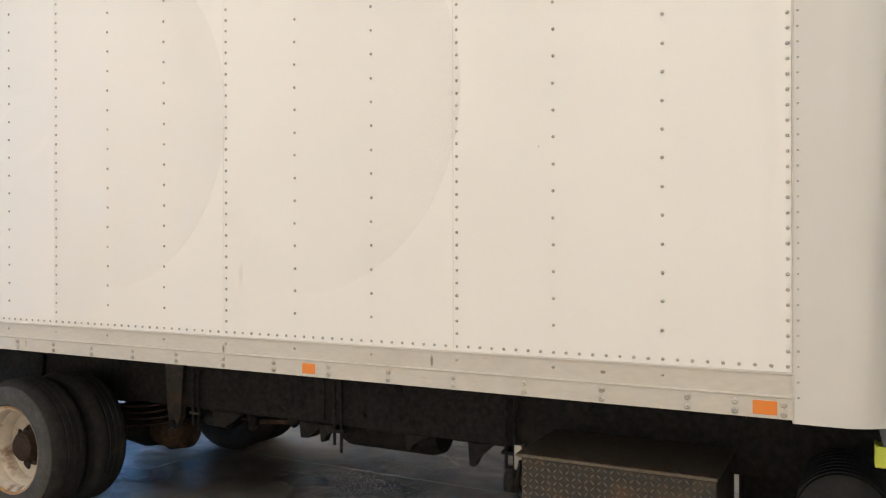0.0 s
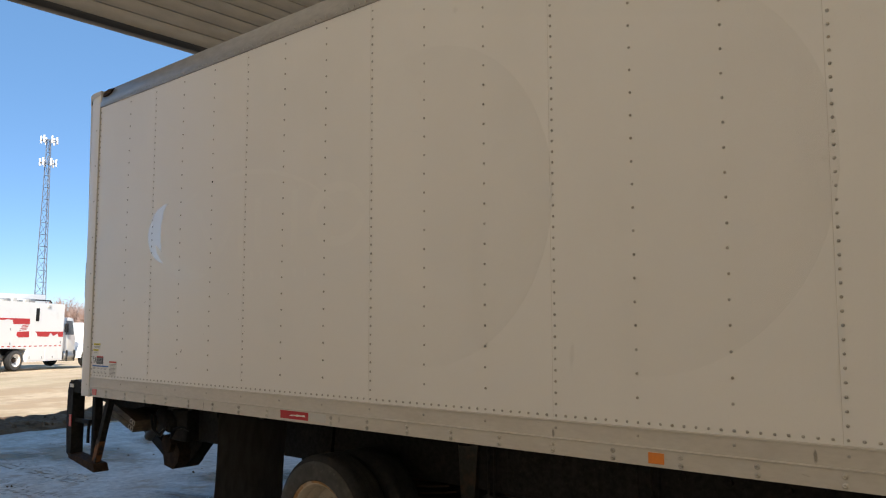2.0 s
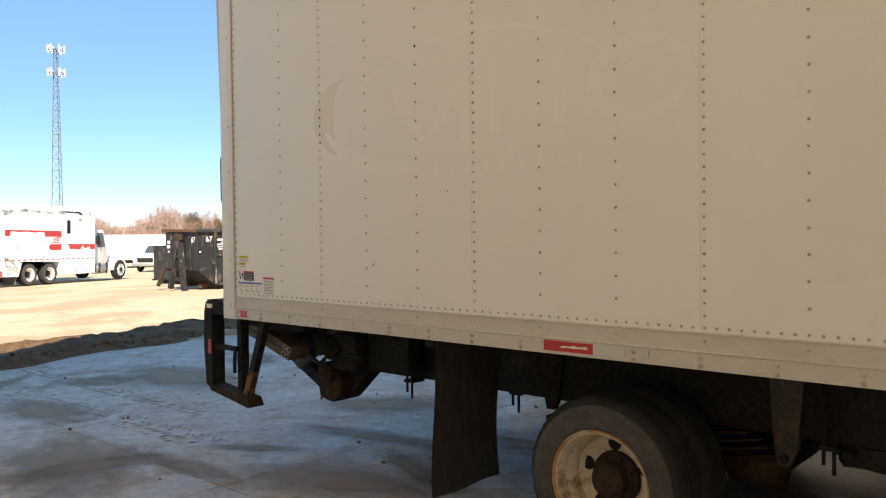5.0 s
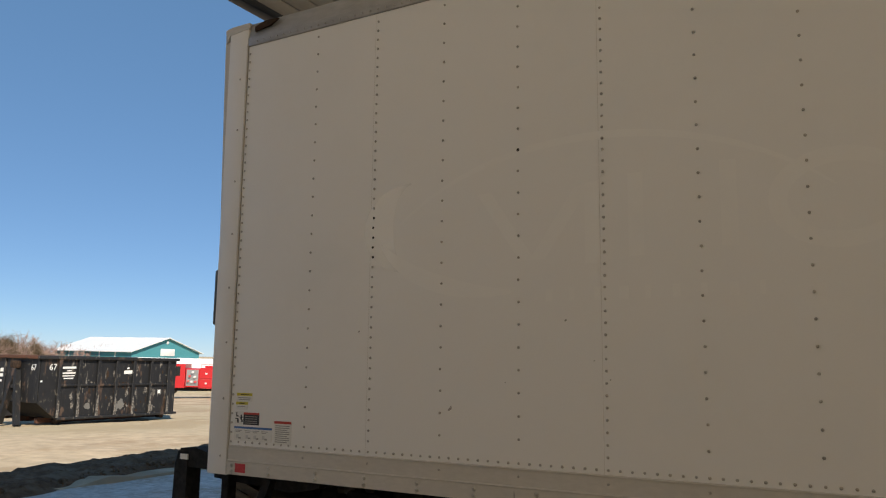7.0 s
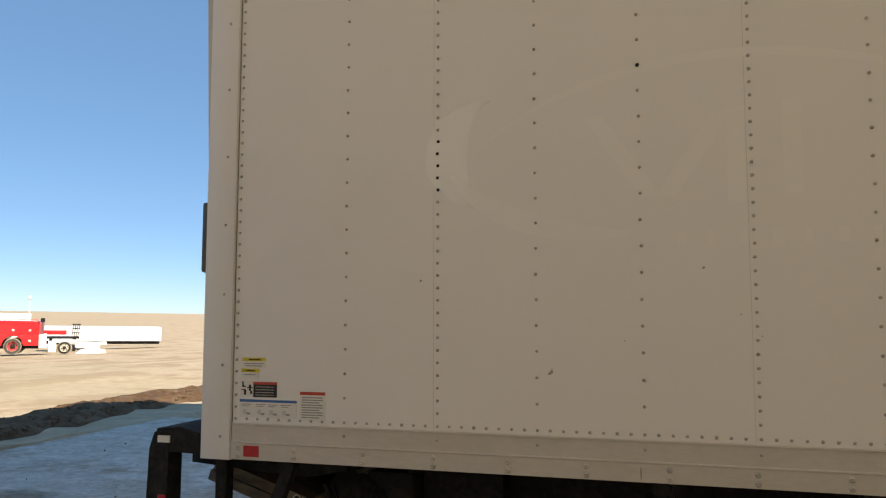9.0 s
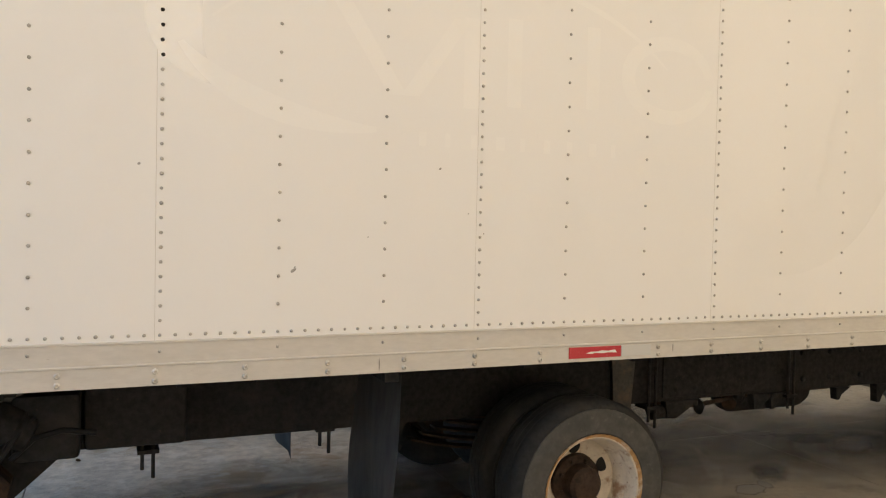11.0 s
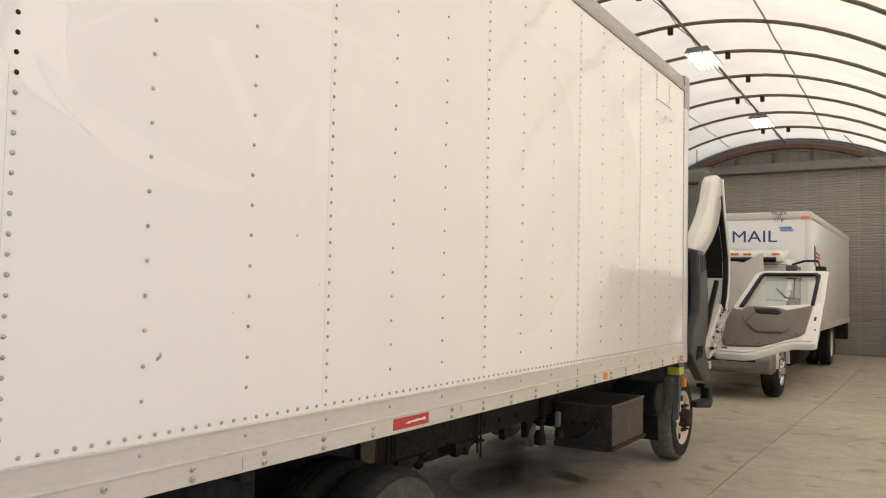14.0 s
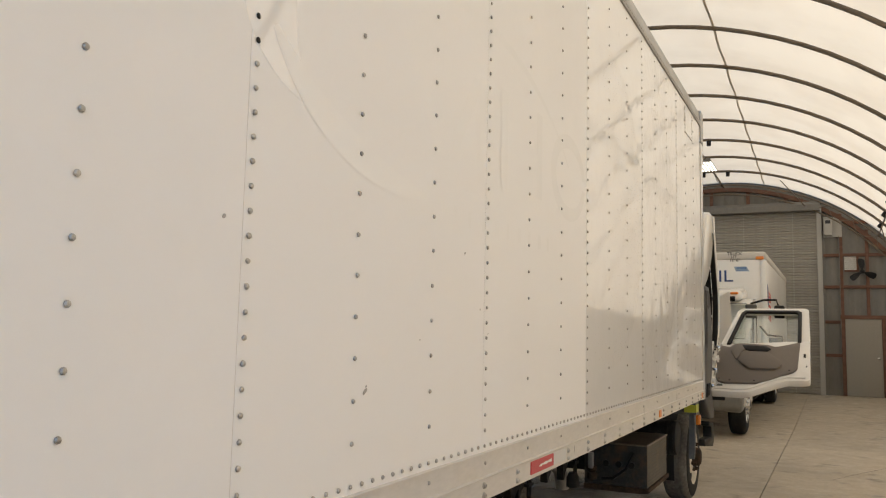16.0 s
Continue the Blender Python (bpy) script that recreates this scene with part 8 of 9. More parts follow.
def build_pumper():
    """Red fire pumper, its side square to the shed: x runs from the rear axle to the front."""
    at = Matrix.Translation((-46.25, 38.2, level(-46.25) + 0.08)) @ Matrix.Rotation(radians(217), 4, "Z")
    t = thing("fire_truck", "red fire pumper truck parked across the yard", "truck", at)
    def arch(x0):
        return [(x0 + 0.62 * math.cos(radians(a)), 0.55 + 0.66 * math.sin(radians(a))) for a in range(0, 181, 15)]
    bm = bmesh.new()
    prism(bm, [(-1.5, 0.56), (-0.64, 0.56)] + arch(0.0)[::-1] + [(0.64, 0.56), (1.55, 0.56), (1.55, 2.0), (-1.5, 2.0)], -2.3, 0.0)
    body = part("body", bm, M["engine_red"], t)
    bm = bmesh.new()
    box(bm, -1.4, 1.2, -2.2, -0.08, 2.0, 2.16, 0.02)
    part("hose_bed", bm, M["engine_red"], body)
    for x, w, rows in ((-0.98, 0.46, ((0.68, 1.10), (1.24, 1.88))), (0.0, 0.46, ((1.26, 1.88),)), (1.06, 0.44, ((0.64, 1.18), (1.26, 1.94)))):
        for z0, z1 in rows:
            bm = bmesh.new()
            box(bm, x - w, x + w, 0.0, 0.025, z0, z1, 0.008, 1)
            door = part("locker_door", bm, M["engine_red"], body)
            bm = bmesh.new()
            box(bm, x - 0.07, x + 0.07, 0.025, 0.045, (z0 + z1) / 2 - 0.06, (z0 + z1) / 2 + 0.06)
            part("door_handle", bm, M["tape"], door)
    for z in (0.57, 1.20):
        bm = bmesh.new()
        box(bm, -1.5 if z > 1 else 0.66, 1.55, 0.004, 0.03, z - 0.012, z + 0.012)
        part("trim_strip", bm, M["faded_red"], body)
    bm = bmesh.new()
    prism(bm, arch(0.0) + [(x * 1.12, 0.55 + (z - 0.55) * 1.12) for x, z in arch(0.0)[::-1]], 0.0, 0.06)
    part("wheel_arch", bm, M["engine_red"], t)
    bm = bmesh.new()
    box(bm, -2.0, -1.52, -2.25, -0.02, 0.42, 0.60, 0.02)
    box(bm, -1.75, -1.52, -0.12, -0.02, 0.60, 1.30, 0.02)
    box(bm, -1.75, -1.52, -2.2, -2.1, 0.60, 1.30, 0.02)
    part("rear_step", bm, M["white"], t, "white rear step")
    bm = bmesh.new()
    box(bm, -1.56, -1.505, -2.2, -0.1, 1.25, 2.1, 0.01)
    part("rear_panel", bm, M["faded_red"], t, "faded red rear panel")
    bm = bmesh.new()
    box(bm, -1.72, -1.50, -1.0, -0.5, 2.1, 2.36, 0.05)
    part("rear_beacon", bm, M["dark"], t)
    bm = bmesh.new()
    box(bm, 1.57, 2.5, -2.3, -0.03, 0.62, 1.95, 0.02)
    pump = part("pump_housing", bm, M["engine_red"], t)
    bm = bmesh.new()
    box(bm, 1.62, 2.45, -0.03, 0.0, 0.72, 1.86, 0.004, 1)
    part("pump_panel", bm, M["alu"], pump)
    for k, (x, z) in enumerate(((1.8, 1.0), (2.05, 1.0), (2.3, 1.05), (1.85, 1.35), (2.2, 1.4), (2.0, 1.68))):
        bm = bmesh.new()
        lathe(bm, [(0.02, 0.16), (0.09, 0.14), (0.09, 0.0), (0.12, -0.01)], (x, 0.0, z), "y", 12)
        part("hose_outlet", bm, M["tape" if k % 2 else "faded_red"], pump)
    bm = bmesh.new()
    tube(bm, [(-1.4, -0.1, 2.26), (1.5, -0.1, 2.26)], 0.022, 6)
    part("top_rail", bm, M["faded_red"], t)
    for x in (-1.35, -0.4, 0.55, 1.45):
        bm = bmesh.new()
        tube(bm, [(x, -0.1, 1.98), (x, -0.1, 2.27)], 0.018, 6)
        part("rail_post", bm, M["faded_red"], t)
    bm = bmesh.new()
    prism(bm, [(2.55, 0.56), (4.9, 0.56), (5.0, 1.3), (4.6, 2.2), (2.55, 2.25)], -2.25, -0.05)
    cab = part("cab", bm, M["engine_red"], t)
    bm = bmesh.new()
    prism(bm, [(2.9, 1.4), (4.5, 1.4), (4.3, 2.05), (2.9, 2.08)], -0.05, -0.035)
    part("cab_window", bm, M["dark"], cab)
    bm = bmesh.new()
    box(bm, -1.4, 4.6, -1.6, -0.7, 0.35, 0.56)
    part("frame", bm, M["chassis"], t)
    for x in (0.0, 3.9):
        for y, side in ((-0.02, 1), (-2.28, -1)):
            wheel(t, x, y, 0.52, 0.53, 0.30, side, x < 1, mats=("dusty", "faded_red", "hub"), n=26)


def build_teal_shed():
    """Low teal building, its gable towards the shed's right."""
    z0 = level(-106) - 0.4
    b = thing("teal_building", "teal steel building with a white roof and gable across the yard", "building", pose(0, 0, 0))
    XG, XF, YA, YB, E, R = -105.7, -124.7, 77.5, 90.9, 1.85, 4.05
    mid = (YA + YB) / 2
    bm = bmesh.new()
    prism(bm, [(YA, z0), (YB, z0), (YB, E), (mid, R), (YA, E)], XF, XG, "x")
    wall = part("wall", bm, M["teal"], b)
    for y, sgn in ((YA, -1), (YB, 1)):
        bm = bmesh.new()
        prism(bm, [(y + 0.5 * sgn, E - 0.16), (mid, R), (mid, R + 0.12), (y + 0.5 * sgn, E - 0.04)], XF - 0.4, XG + 0.5, "x")
        part("roof", bm, M["roofwhite"], b)
    bm = bmesh.new()
    box(bm, XG, XG + 0.08, mid - 1.3, mid + 1.5, 1.25, 2.35, 0.02)
    part("sign_board", bm, M["roofwhite"], wall)
    for x in (-109.5, -113.3, -117.1, -120.9):
        bm = bmesh.new()
        box(bm, x - 0.08, x + 0.08, YA - 0.05, YA, z0, E)
        part("downpipe", bm, M["roofwhite"], wall)
    bm = bmesh.new()
    lathe(bm, [(0.25, 0.0), (0.22, 0.1)], (XG, mid, 3.35), "x", 12)
    part("gable_vent", bm, M["roofwhite"], wall)
    bm = bmesh.new()
    box(bm, XG, XG + 0.06, mid + 2.2, mid + 5.2, z0, 1.0)
    part("bay_door", bm, M["roofwhite"], wall)


def build_water_tower():
    """A far white water tower on a slim stem, beyond the fields."""
    t = thing("water_tower", "far small white water tower beyond the fields", "tower", pose(-630, 644, -8))
    bm = bmesh.new()
    lathe(bm, [(0.9, 0.0), (0.4, 3.0), (0.35, 20.0)], (0, 0, 0), "z", 14)
    part("stem", bm, M["roofwhite"], t)
    bm = bmesh.new()
    lathe(bm, [(0.4, 19.3), (1.3, 19.8), (1.7, 21.0), (1.7, 22.8), (1.2, 23.6), (0.2, 24.0)], (0, 0, 0), "z", 18)
    part("tank", bm, M["roofwhite"], t)


def build_pickup(at, label):
    """A white pickup: x forward."""
    t = thing("pickup_truck", label, "truck", at, "pickups at the back of the yard")
    bm = bmesh.new()
    verts, faces = prism(bm, [(-2.4, 0.55), (2.5, 0.55), (2.55, 0.85), (2.45, 1.18), (1.15, 1.30), (0.45, 1.86), (-0.75, 1.90), (-0.95, 1.25), (-2.4, 1.25)], -0.95, 0.95)
    bmesh.ops.bevel(bm, geom=list({e for f in faces for e in f.edges}), offset=0.06, segments=2, profile=0.5, affect="EDGES", clamp_overlap=True)
    body = part("body", bm, M["white"], t)
    for y in (-0.96, 0.95):
        bm = bmesh.new()
        prism(bm, [(-0.68, 1.32), (0.95, 1.34), (0.42, 1.76), (-0.62, 1.80)], y, y + 0.01)
        part("side_window", bm, M["cabdark"], body)
    bm = bmesh.new()
    prism(bm, [(1.12, 1.36), (0.52, 1.82), (0.54, 1.84), (1.15, 1.37)], -0.8, 0.8)
    part("windscreen", bm, M["cabdark"], body)
    bm = bmesh.new()
    box(bm, 2.52, 2.57, -0.6, 0.6, 0.72, 1.05, 0.01)
    part("grille", bm, M["dark"], body)
    bm = bmesh.new()
    box(bm, 2.45, 2.68, -0.95, 0.95, 0.45, 0.66, 0.03)
    part("bumper", bm, M["alu"], t)
    for x in (-1.5, 1.65):
        for y, side in ((-0.93, -1), (0.93, 1)):
            wheel(t, x, y, 0.40, 0.40, 0.24, side, False, mats=("rubber", "white", "hub"), n=20)


def build_dolly():
    """Low white axle dolly with a wheel, and a red deck behind it."""
    along = radians(44)
    t = thing("axle_dolly", "low white two-wheeled dolly on the dirt beside the fire truck", "trailer", Matrix.Translation((-44.2, 39.2, level(-43.5))) @ Matrix.Rotation(along, 4, "Z"))
    bm = bmesh.new()
    prism(bm, [(-0.1, 0.15), (0.35, 0.15), (0.35, 0.75), (3.4, 0.82), (3.4, 0.62), (1.5, 0.62), (1.5, 0.95), (-0.1, 0.85)], 0.0, 0.5)
    part("frame", bm, M["white"], t)
    bm = bmesh.new()
    box(bm, 1.5, 3.0, -0.1, 0.9, 0.42, 0.60, 0.04)
    part("draw_beam", bm, M["white"], t)
    bm = bmesh.new()
    prism(bm, [(1.5, 0.05), (3.4, 0.0), (3.3, 0.3), (2.6, 0.42), (1.8, 0.3)], -0.4, 0.2)
    part("tarpaulin", bm, M["white"], t)
    for y, side in ((-0.05, -1), (0.55, 1)):
        wheel(t, 0.85, y, 0.42, 0.42, 0.22, side, False, mats=("dusty", "rim", "hub"), n=20)
    d = thing("deck_trailer", "red-sided black deck trailer behind the dolly", "trailer", Matrix.Translation((-50.5, 45.3, level(-50))) @ Matrix.Rotation(along, 4, "Z") @ Matrix.Scale(0.9, 4))
    bm = bmesh.new()
    box(bm, 0.3, 2.75, 0.0, 2.0, 1.10, 1.26, 0.02)
    part("deck", bm, M["black"], d)
    bm = bmesh.new()
    box(bm, 0.0, 1.75, -0.05, 0.02, 1.44, 1.80, 0.01)
    part("side_board", bm, M["engine_red"], d)
    for x in (2.15, 2.32, 2.48, 2.62):
        bm = bmesh.new()
        bar(bm, (x, 0.0, 1.2), (x + 0.12, 0.0, 2.35), 0.06, 0.06)
        part("stake", bm, M["black"], d)
    for z in (1.6, 1.95, 2.32):
        bm = bmesh.new()
        box(bm, 2.15, 2.8, -0.03, 0.05, z - 0.04, z + 0.04)
        part("head_rail", bm, M["black"], d)
    for x in (0.5, 2.3):
        bm = bmesh.new()
        box(bm, x, x + 0.2, 0.2, 1.8, 0.0, 1.12)
        part("leg", bm, M["black"], d)
    build_plain_trailer("flat_trailer", "long low white trailer standing behind the deck trailer", Matrix.Translation((-53.6, 48.6, level(-52.5))) @ Matrix.Rotation(along, 4, "Z"), 9, 2.4, 0.75, 1.95)


def build_mast():
    at = Matrix.Translation((-149.85, 56.95, level(-150) - 1))
    t = thing("radio_mast", "tall galvanised lattice mast with antenna rings", "mast", at)
    H = 37.1
    legs = [(math.cos(a), math.sin(a)) for a in (0.4, 0.4 + 2.094, 0.4 + 4.189)]
    wide = lambda z: 1.25 - 0.85 * z / H
    for cx, cy in legs:
        bm = bmesh.new()
        tube(bm, [(cx * wide(0), cy * wide(0), 0), (cx * wide(H), cy * wide(H), H)], 0.09, 6)
        part("leg", bm, M["lattice"], t)
    bm = bmesh.new()
    for k in range(17):
        z0, z1 = k * H / 17, (k + 1) * H / 17
        for i in range(3):
            a, b = legs[i], legs[(i + 1) % 3]
            tube(bm, [(a[0] * wide(z0), a[1] * wide(z0), z0), (b[0] * wide(z1), b[1] * wide(z1), z1)], 0.045, 4)
            tube(bm, [(a[0] * wide(z1), a[1] * wide(z1), z1), (b[0] * wide(z1), b[1] * wide(z1), z1)], 0.04, 4)
    part("lattice", bm, M["lattice"], t, kind="stuff")
    for z in (H - 4.2, H):
        ringp = part("antenna_ring", ring_mesh(z), M["lattice"], t)
        for k in range(6):
            a = k * math.pi / 3
            bm = bmesh.new()
            box(bm, 1.35 * math.cos(a) - 0.14, 1.35 * math.cos(a) + 0.14, 1.35 * math.sin(a) - 0.14, 1.35 * math.sin(a) + 0.14, z - 0.6, z + 0.8, 0.04, 1)
            part("antenna", bm, M["roofwhite"], ringp)


def ring_mesh(z):
    bm = bmesh.new()
    tube(bm, [(1.25 * math.cos(k * math.pi / 8), 1.25 * math.sin(k * math.pi / 8), z) for k in range(17)], 0.08, 5)
    for k in range(3):
        a = 0.4 + 2.094 * k
        tube(bm, [(0, 0, z), (1.25 * math.cos(a), 1.25 * math.sin(a), z)], 0.07, 5)
    return bm


def bare_bush(x, y, h, w, mat, name="bare_bush", label="leafless reddish-brown shrub beyond the yard", n=70):
    """A leafless shrub: a short stem and several orders of thin branches."""
    t = thing(name, label, "shrub", pose(x, y, level(x) - 0.1), "shrubs beyond the yard")
    vs, es = [], []
    bm = bmesh.new()
    tube(bm, [(0, 0, 0), (0.05, 0, h * 0.18), (0, 0.05, h * 0.3)], [0.12, 0.10, 0.06], 6)
    part("trunk", bm, M[mat], t)
    bm = bmesh.new()
    for k in range(n):
        a, s = random.uniform(0, 6.283), random.uniform(0.2, 1.0)
        r = w / 2 * s
        p0 = Vector((0, 0, h * random.uniform(0.05, 0.3)))
        p1 = Vector((r * 0.45 * math.cos(a), r * 0.45 * math.sin(a), h * random.uniform(0.35, 0.6)))
        p2 = Vector((r * math.cos(a + 0.3), r * math.sin(a + 0.3), h * (1.02 - 0.55 * s * s) * random.uniform(0.85, 1.05)))
        tube(bm, [p0, p1, p2], [0.05, 0.034, 0.014], 3)
        for j in range(13):
            f = random.uniform(0.2, 1.0)
            q = p1.lerp(p2, f)
            e = q + Vector((random.uniform(-1, 1), random.uniform(-1, 1), random.uniform(0.1, 1.2))) * h * 0.13
            tube(bm, [q, q.lerp(e, 0.5) + Vector((0, 0, 0.03)), e], [0.020, 0.015, 0.009], 3)
    part("branch_mass", bm, M[mat], t, kind="stuff")
    return t


build_bollard()
build_skip()
build_service_truck()
build_plain_trailer("box_trailer", "long white box trailer behind the service truck", Matrix.Translation((-43.51, 10.46, level(-43.5))) @ Matrix.Rotation(radians(121), 4, "Z"), 6.2, 2.6, 1.1, 3.9)
build_plain_trailer("box_trailer", "white box trailer parked at the back of the yard", Matrix.Translation((-66, 22.0, level(-66))) @ Matrix.Rotation(radians(72), 4, "Z"), 13, 2.5, 0.7, 2.75)
build_plain_trailer("box_trailer", "long white trailer standing behind the fire truck", Matrix.Translation((-68, 47.0, level(-66))) @ Matrix.Rotation(radians(48), 4, "Z"), 10.6, 2.5, 0.9, 3.2)
build_pickup(Matrix.Translation((-57.0, 26.6, level(-57.0))) @ Matrix.Rotation(radians(-55), 4, "Z"), "white pickup truck at the back of the dirt yard")
build_pickup(Matrix.Translation((-55.9, 28.9, level(-55.9))) @ Matrix.Rotation(radians(-52), 4, "Z"), "white pickup truck beside another, behind the container")
build_dolly()
build_pumper()
build_teal_shed()
build_mast()
build_water_tower()
random.seed(5)
bushes = [bare_bush(-118, 42, 5.6, 7.5, "twig", n=85), bare_bush(-121, 46, 6.2, 8.5, "twig", n=85), bare_bush(-115, 50, 5.0, 7.0, "twig", n=85)]
for k in range(20):
    copy_thing(bushes[k % 3], pose(-118 + random.uniform(-7, 7), 44 + k * 2.3 + random.uniform(-1, 1), level(-118) - 0.1, 0, 0, random.uniform(0, 360)) @ Matrix.Scale(random.uniform(0.85, 1.12), 4))
bare_bush(-116, 59.2, 7.4, 9.8, "twig", "bare_tree", "rounded leafless reddish tree beyond the yard", n=170)
bare_bush(-112, 61.6, 6.4, 4.5, "evergreen", "evergreen_shrub", "dry brownish evergreen beyond the yard", n=130)
bare_bush(-112, 65.5, 5.6, 5.0, "evergreen", "evergreen_shrub", "dry brownish evergreen beyond the yard", n=130)

# ---- concrete slabs, laid last ----
def build_floor():
    floor = thing("floor", "stained grey concrete slabs of the shed floor and its apron", "floor", kind="structure")
    bm = bmesh.new()
    xs = [X_END, 15.0, 9.0, 0.8, -4.3, -9.0, SLAB_END]
    prism(bm, [(x, level(x) - 0.02) for x in xs] + [(SLAB_END, -0.4), (X_END, -0.4)], RY - 6.3, RY + 6.3)
    part("joint_bed", bm, M["joint"], floor)
    cuts_x = [X_END, 15.0, 12.0, 9.0, 6.2, 3.5, 0.8, -1.7, -4.3, -6.7, -9.0, SLAB_END]
    cuts_y = [RY - 6.3, -2.6, -0.35, 1.9, 4.2, 6.4, RY + 6.3]
    g = 0.004
    for xa, xb in zip(cuts_x, cuts_x[1:]):
        for ya, yb in zip(cuts_y, cuts_y[1:]):
            bm = bmesh.new()
            prism(bm, [(xa - g, level(xa) - 0.03), (xa - g, level(xa)), (xb + g, level(xb)), (xb + g, level(xb) - 0.03)], ya + g, yb - g)
            part("slab", bm, M["apron" if xa < -4 else "concrete"], floor)


def spill(x, y, w, d, turn, mat, name, label):
    """A flat stain or painted patch of shade lying on the concrete."""
    bm = bmesh.new()
    bmesh.ops.create_circle(bm, cap_ends=True, segments=28, radius=1.0)
    slope = math.degrees(math.atan2(level(x + 0.5) - level(x - 0.5), 1.0))
    ob = new(name, meshed(name, bm, M[mat]))
    ob.matrix_world = Matrix.Translation((x, y, level(x) + 0.004)) @ Matrix.Rotation(radians(-slope), 4, "Y") @ Matrix.Rotation(radians(turn), 4, "Z") @ Matrix.Diagonal((w / 2, d / 2, 1, 1))
    tagged(ob, label, "stain", kind="stuff")


build_floor()
OIL, DAMP, PALE, BROWN = "dark oil stain soaked into the concrete floor", "broad damp patch on the concrete floor", "pale dried spill on the concrete floor", "brown dirt stain on the concrete floor"
for a in ((-2.18, 1.06, 0.62, 0.36, 40), (-1.05, 1.35, 1.3, 0.7, 20), (-0.6, 0.8, 0.7, 0.4, 60), (0.9, 1.3, 1.0, 0.8, 0), (-4.3, 1.1, 0.9, 0.6, 0)):
    spill(*a, "oil", "oil_stain", OIL)
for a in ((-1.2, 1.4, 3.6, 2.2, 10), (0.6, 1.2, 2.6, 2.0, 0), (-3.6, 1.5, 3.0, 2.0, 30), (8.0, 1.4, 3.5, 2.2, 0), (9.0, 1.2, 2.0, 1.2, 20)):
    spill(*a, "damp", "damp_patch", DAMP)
for a in ((-2.58, 0.82, 0.34, 0.22, 20), (-2.42, 0.86, 0.2, 0.12, 70), (-2.95, 0.5, 0.14, 0.08, 0), (0.3, -0.5, 0.25, 0.1, 30), (-5.9, 1.0, 0.5, 0.25, 20)):
    spill(*a, "chalk", "pale_spill", PALE)
for a in ((-6.9, 1.1, 2.4, 0.5, 12), (-6.0, 0.7, 1.6, 0.4, -20), (-7.3, 0.3, 1.2, 0.3, 35), (-5.6, 1.7, 1.8, 0.5, 5), (-6.2, 0.2, 2.6, 1.1, 25), (-8.0, -0.8, 2.8, 1.4, -15), (-7.6, 2.0, 2.2, 1.2, 40), (-10.5, 1.5, 3.0, 1.8, 10), (-3.2, -0.4, 1.5, 0.6, 0), (-9.5, -1.2, 2.0, 1.0, 0)):
    spill(*a, "brown", "brown_stain", BROWN)
# greasy dirt under the truck; beyond it the floor's shade is painted in
DIRT_SHADE = "greasy dark dirt on the concrete under the truck"
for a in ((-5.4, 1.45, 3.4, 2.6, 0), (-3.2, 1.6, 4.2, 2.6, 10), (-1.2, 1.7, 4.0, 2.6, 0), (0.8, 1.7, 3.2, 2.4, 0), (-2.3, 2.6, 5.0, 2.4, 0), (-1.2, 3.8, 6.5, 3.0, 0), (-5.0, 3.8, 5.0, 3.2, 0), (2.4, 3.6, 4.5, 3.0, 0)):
    spill(*a, "grease", "dirt_stain", DIRT_SHADE)
rng_ = random.Random(31)
for k in range(9):
    spill(rng_.uniform(-12.3, -5.5), rng_.uniform(-1.8, 6.0), rng_.uniform(0.6, 2.4), rng_.uniform(0.3, 1.0), rng_.uniform(0, 180), "brown", "brown_stain", BROWN)


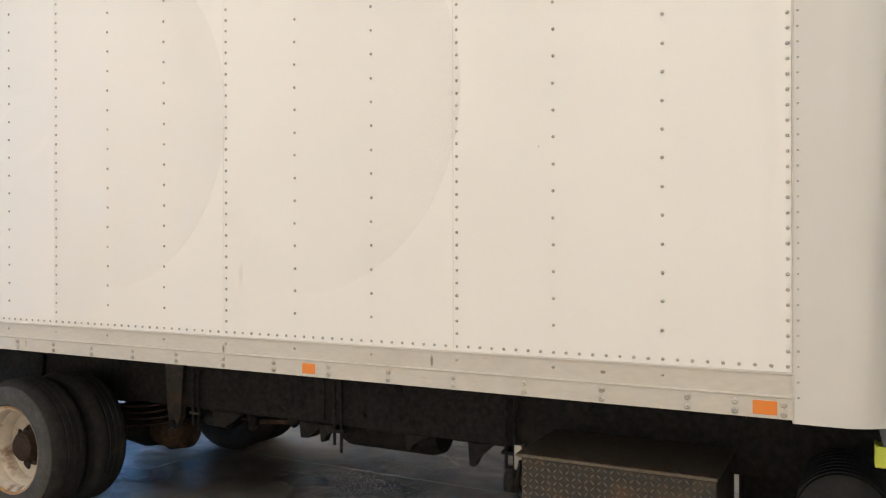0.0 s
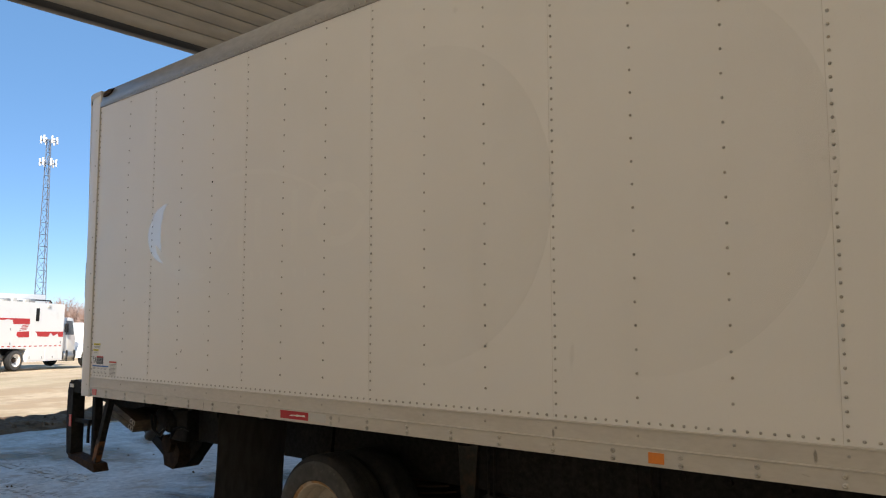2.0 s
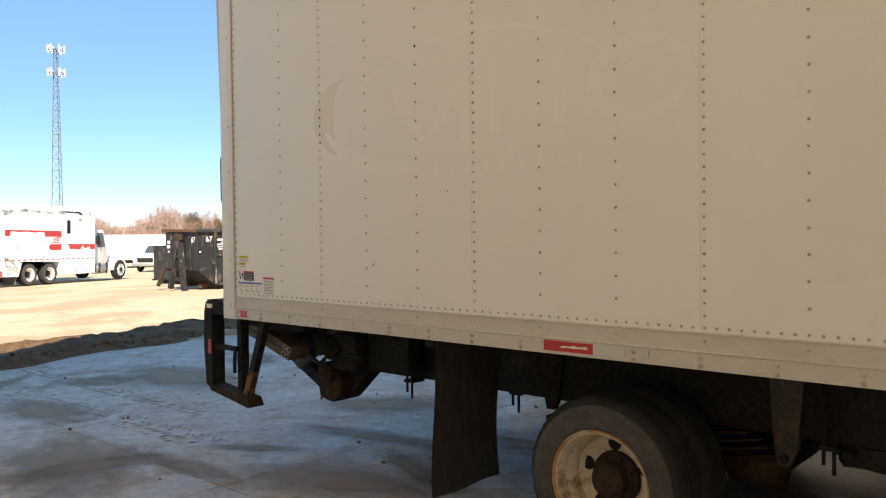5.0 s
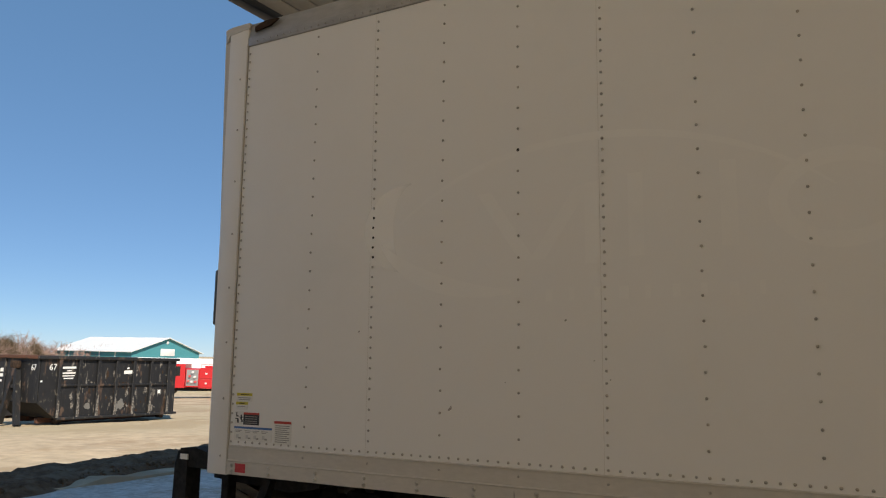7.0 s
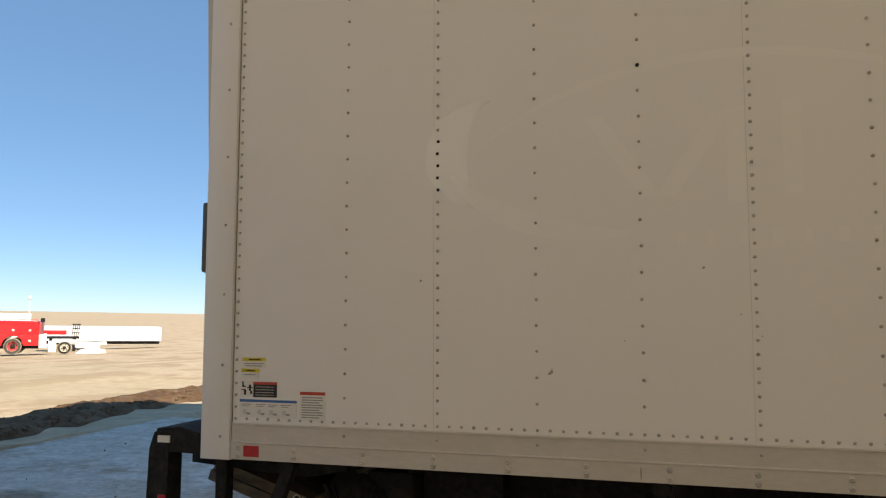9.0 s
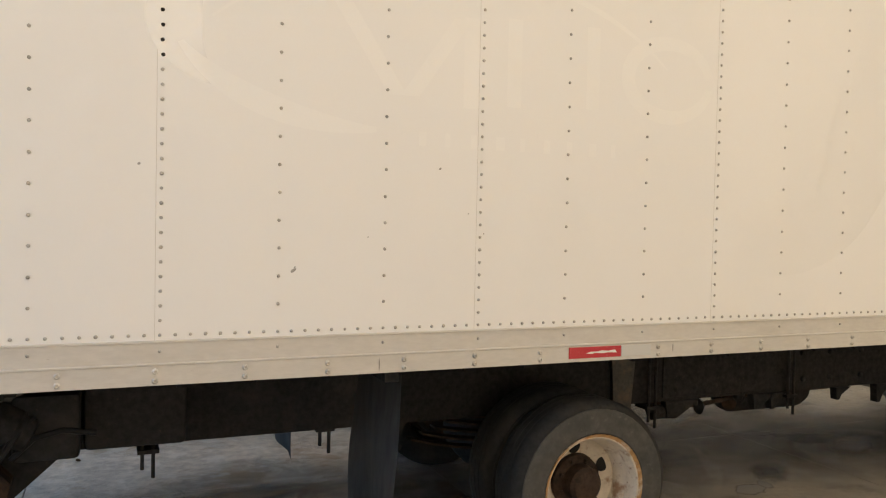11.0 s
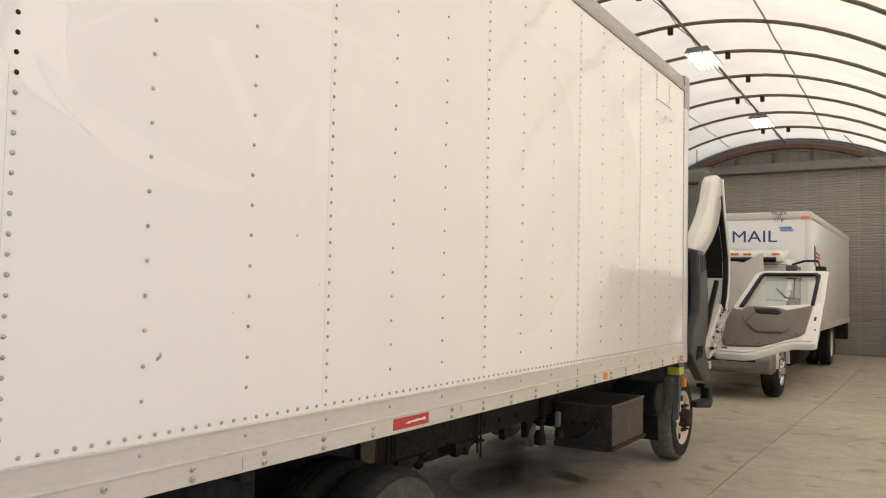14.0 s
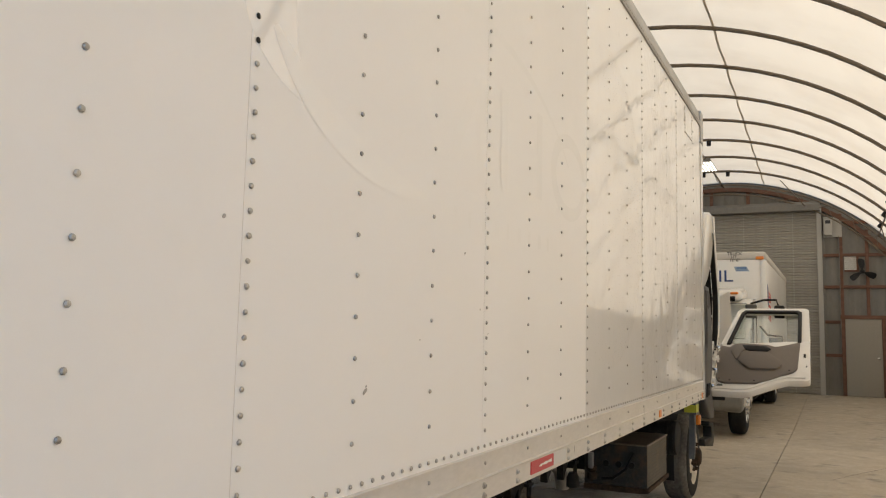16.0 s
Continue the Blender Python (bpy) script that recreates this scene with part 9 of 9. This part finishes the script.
def crack(pts, name="floor_crack"):
    """A thin dark crack wandering over the concrete."""
    rng = random.Random(int(abs(pts[0][0] * 100)))
    line = []
    for (xa, ya), (xb, yb) in zip(pts, pts[1:]):
        n = max(3, int(math.hypot(xb - xa, yb - ya) / 0.06))
        for k in range(n):
            f = k / n
            line.append((xa + (xb - xa) * f + rng.uniform(-1, 1) * 0.012, ya + (yb - ya) * f + rng.uniform(-1, 1) * 0.012))
    bm = bmesh.new()
    rim = []
    for (x, y), (x2, y2) in zip(line, line[1:]):
        d = Vector((x2 - x, y2 - y, 0)).normalized()
        w = rng.uniform(0.002, 0.006)
        rim.append((bm.verts.new((x - d.y * w, y + d.x * w, level(x) + 0.0045)), bm.verts.new((x + d.y * w, y - d.x * w, level(x) + 0.0045))))
    for a, b in zip(rim, rim[1:]):
        bm.faces.new((a[0], b[0], b[1], a[1]))
    single(name, bm, M["joint"], "thin dark crack across the concrete floor", "crack", kind="stuff")


crack([(-2.6, 3.0), (-1.3, 1.75), (-0.9, 1.2), (-0.2, 0.5)])
crack([(3.0, -1.0), (4.4, -1.6), (5.2, -2.6)])


def tyre_track(y_of, x0, x1, seed):
    """Prints of tyre lugs in dried mud, left on the apron."""
    rng = random.Random(seed)
    bm = bmesh.new()
    x = x0
    while x < x1:
        for side in (-1, 1):
            for lane in (0.05, 0.14):
                if rng.random() < 0.6:
                    m = pose(x + rng.uniform(-0.015, 0.015), y_of(x) + side * lane + rng.uniform(-0.02, 0.02), level(x) + 0.003, 0, 0, side * 35 + rng.uniform(-20, 20))
                    bmesh.ops.create_icosphere(bm, subdivisions=1, radius=1.0, matrix=m @ Matrix.Diagonal((rng.uniform(0.006, 0.012), rng.uniform(0.02, 0.05), rng.uniform(0.002, 0.004), 1)))
        x += 0.085
    single("tyre_track", bm, M["trackmud"], "dried brown tyre lug prints across the concrete apron", "tyre track", kind="stuff")


tyre_track(lambda x: 0.05 + 0.12 * math.sin((x + 10) * 0.5), -12.4, -7.6, 5)
tyre_track(lambda x: 0.75 + 0.10 * math.sin((x + 9) * 0.6), -12.5, -8.6, 6)
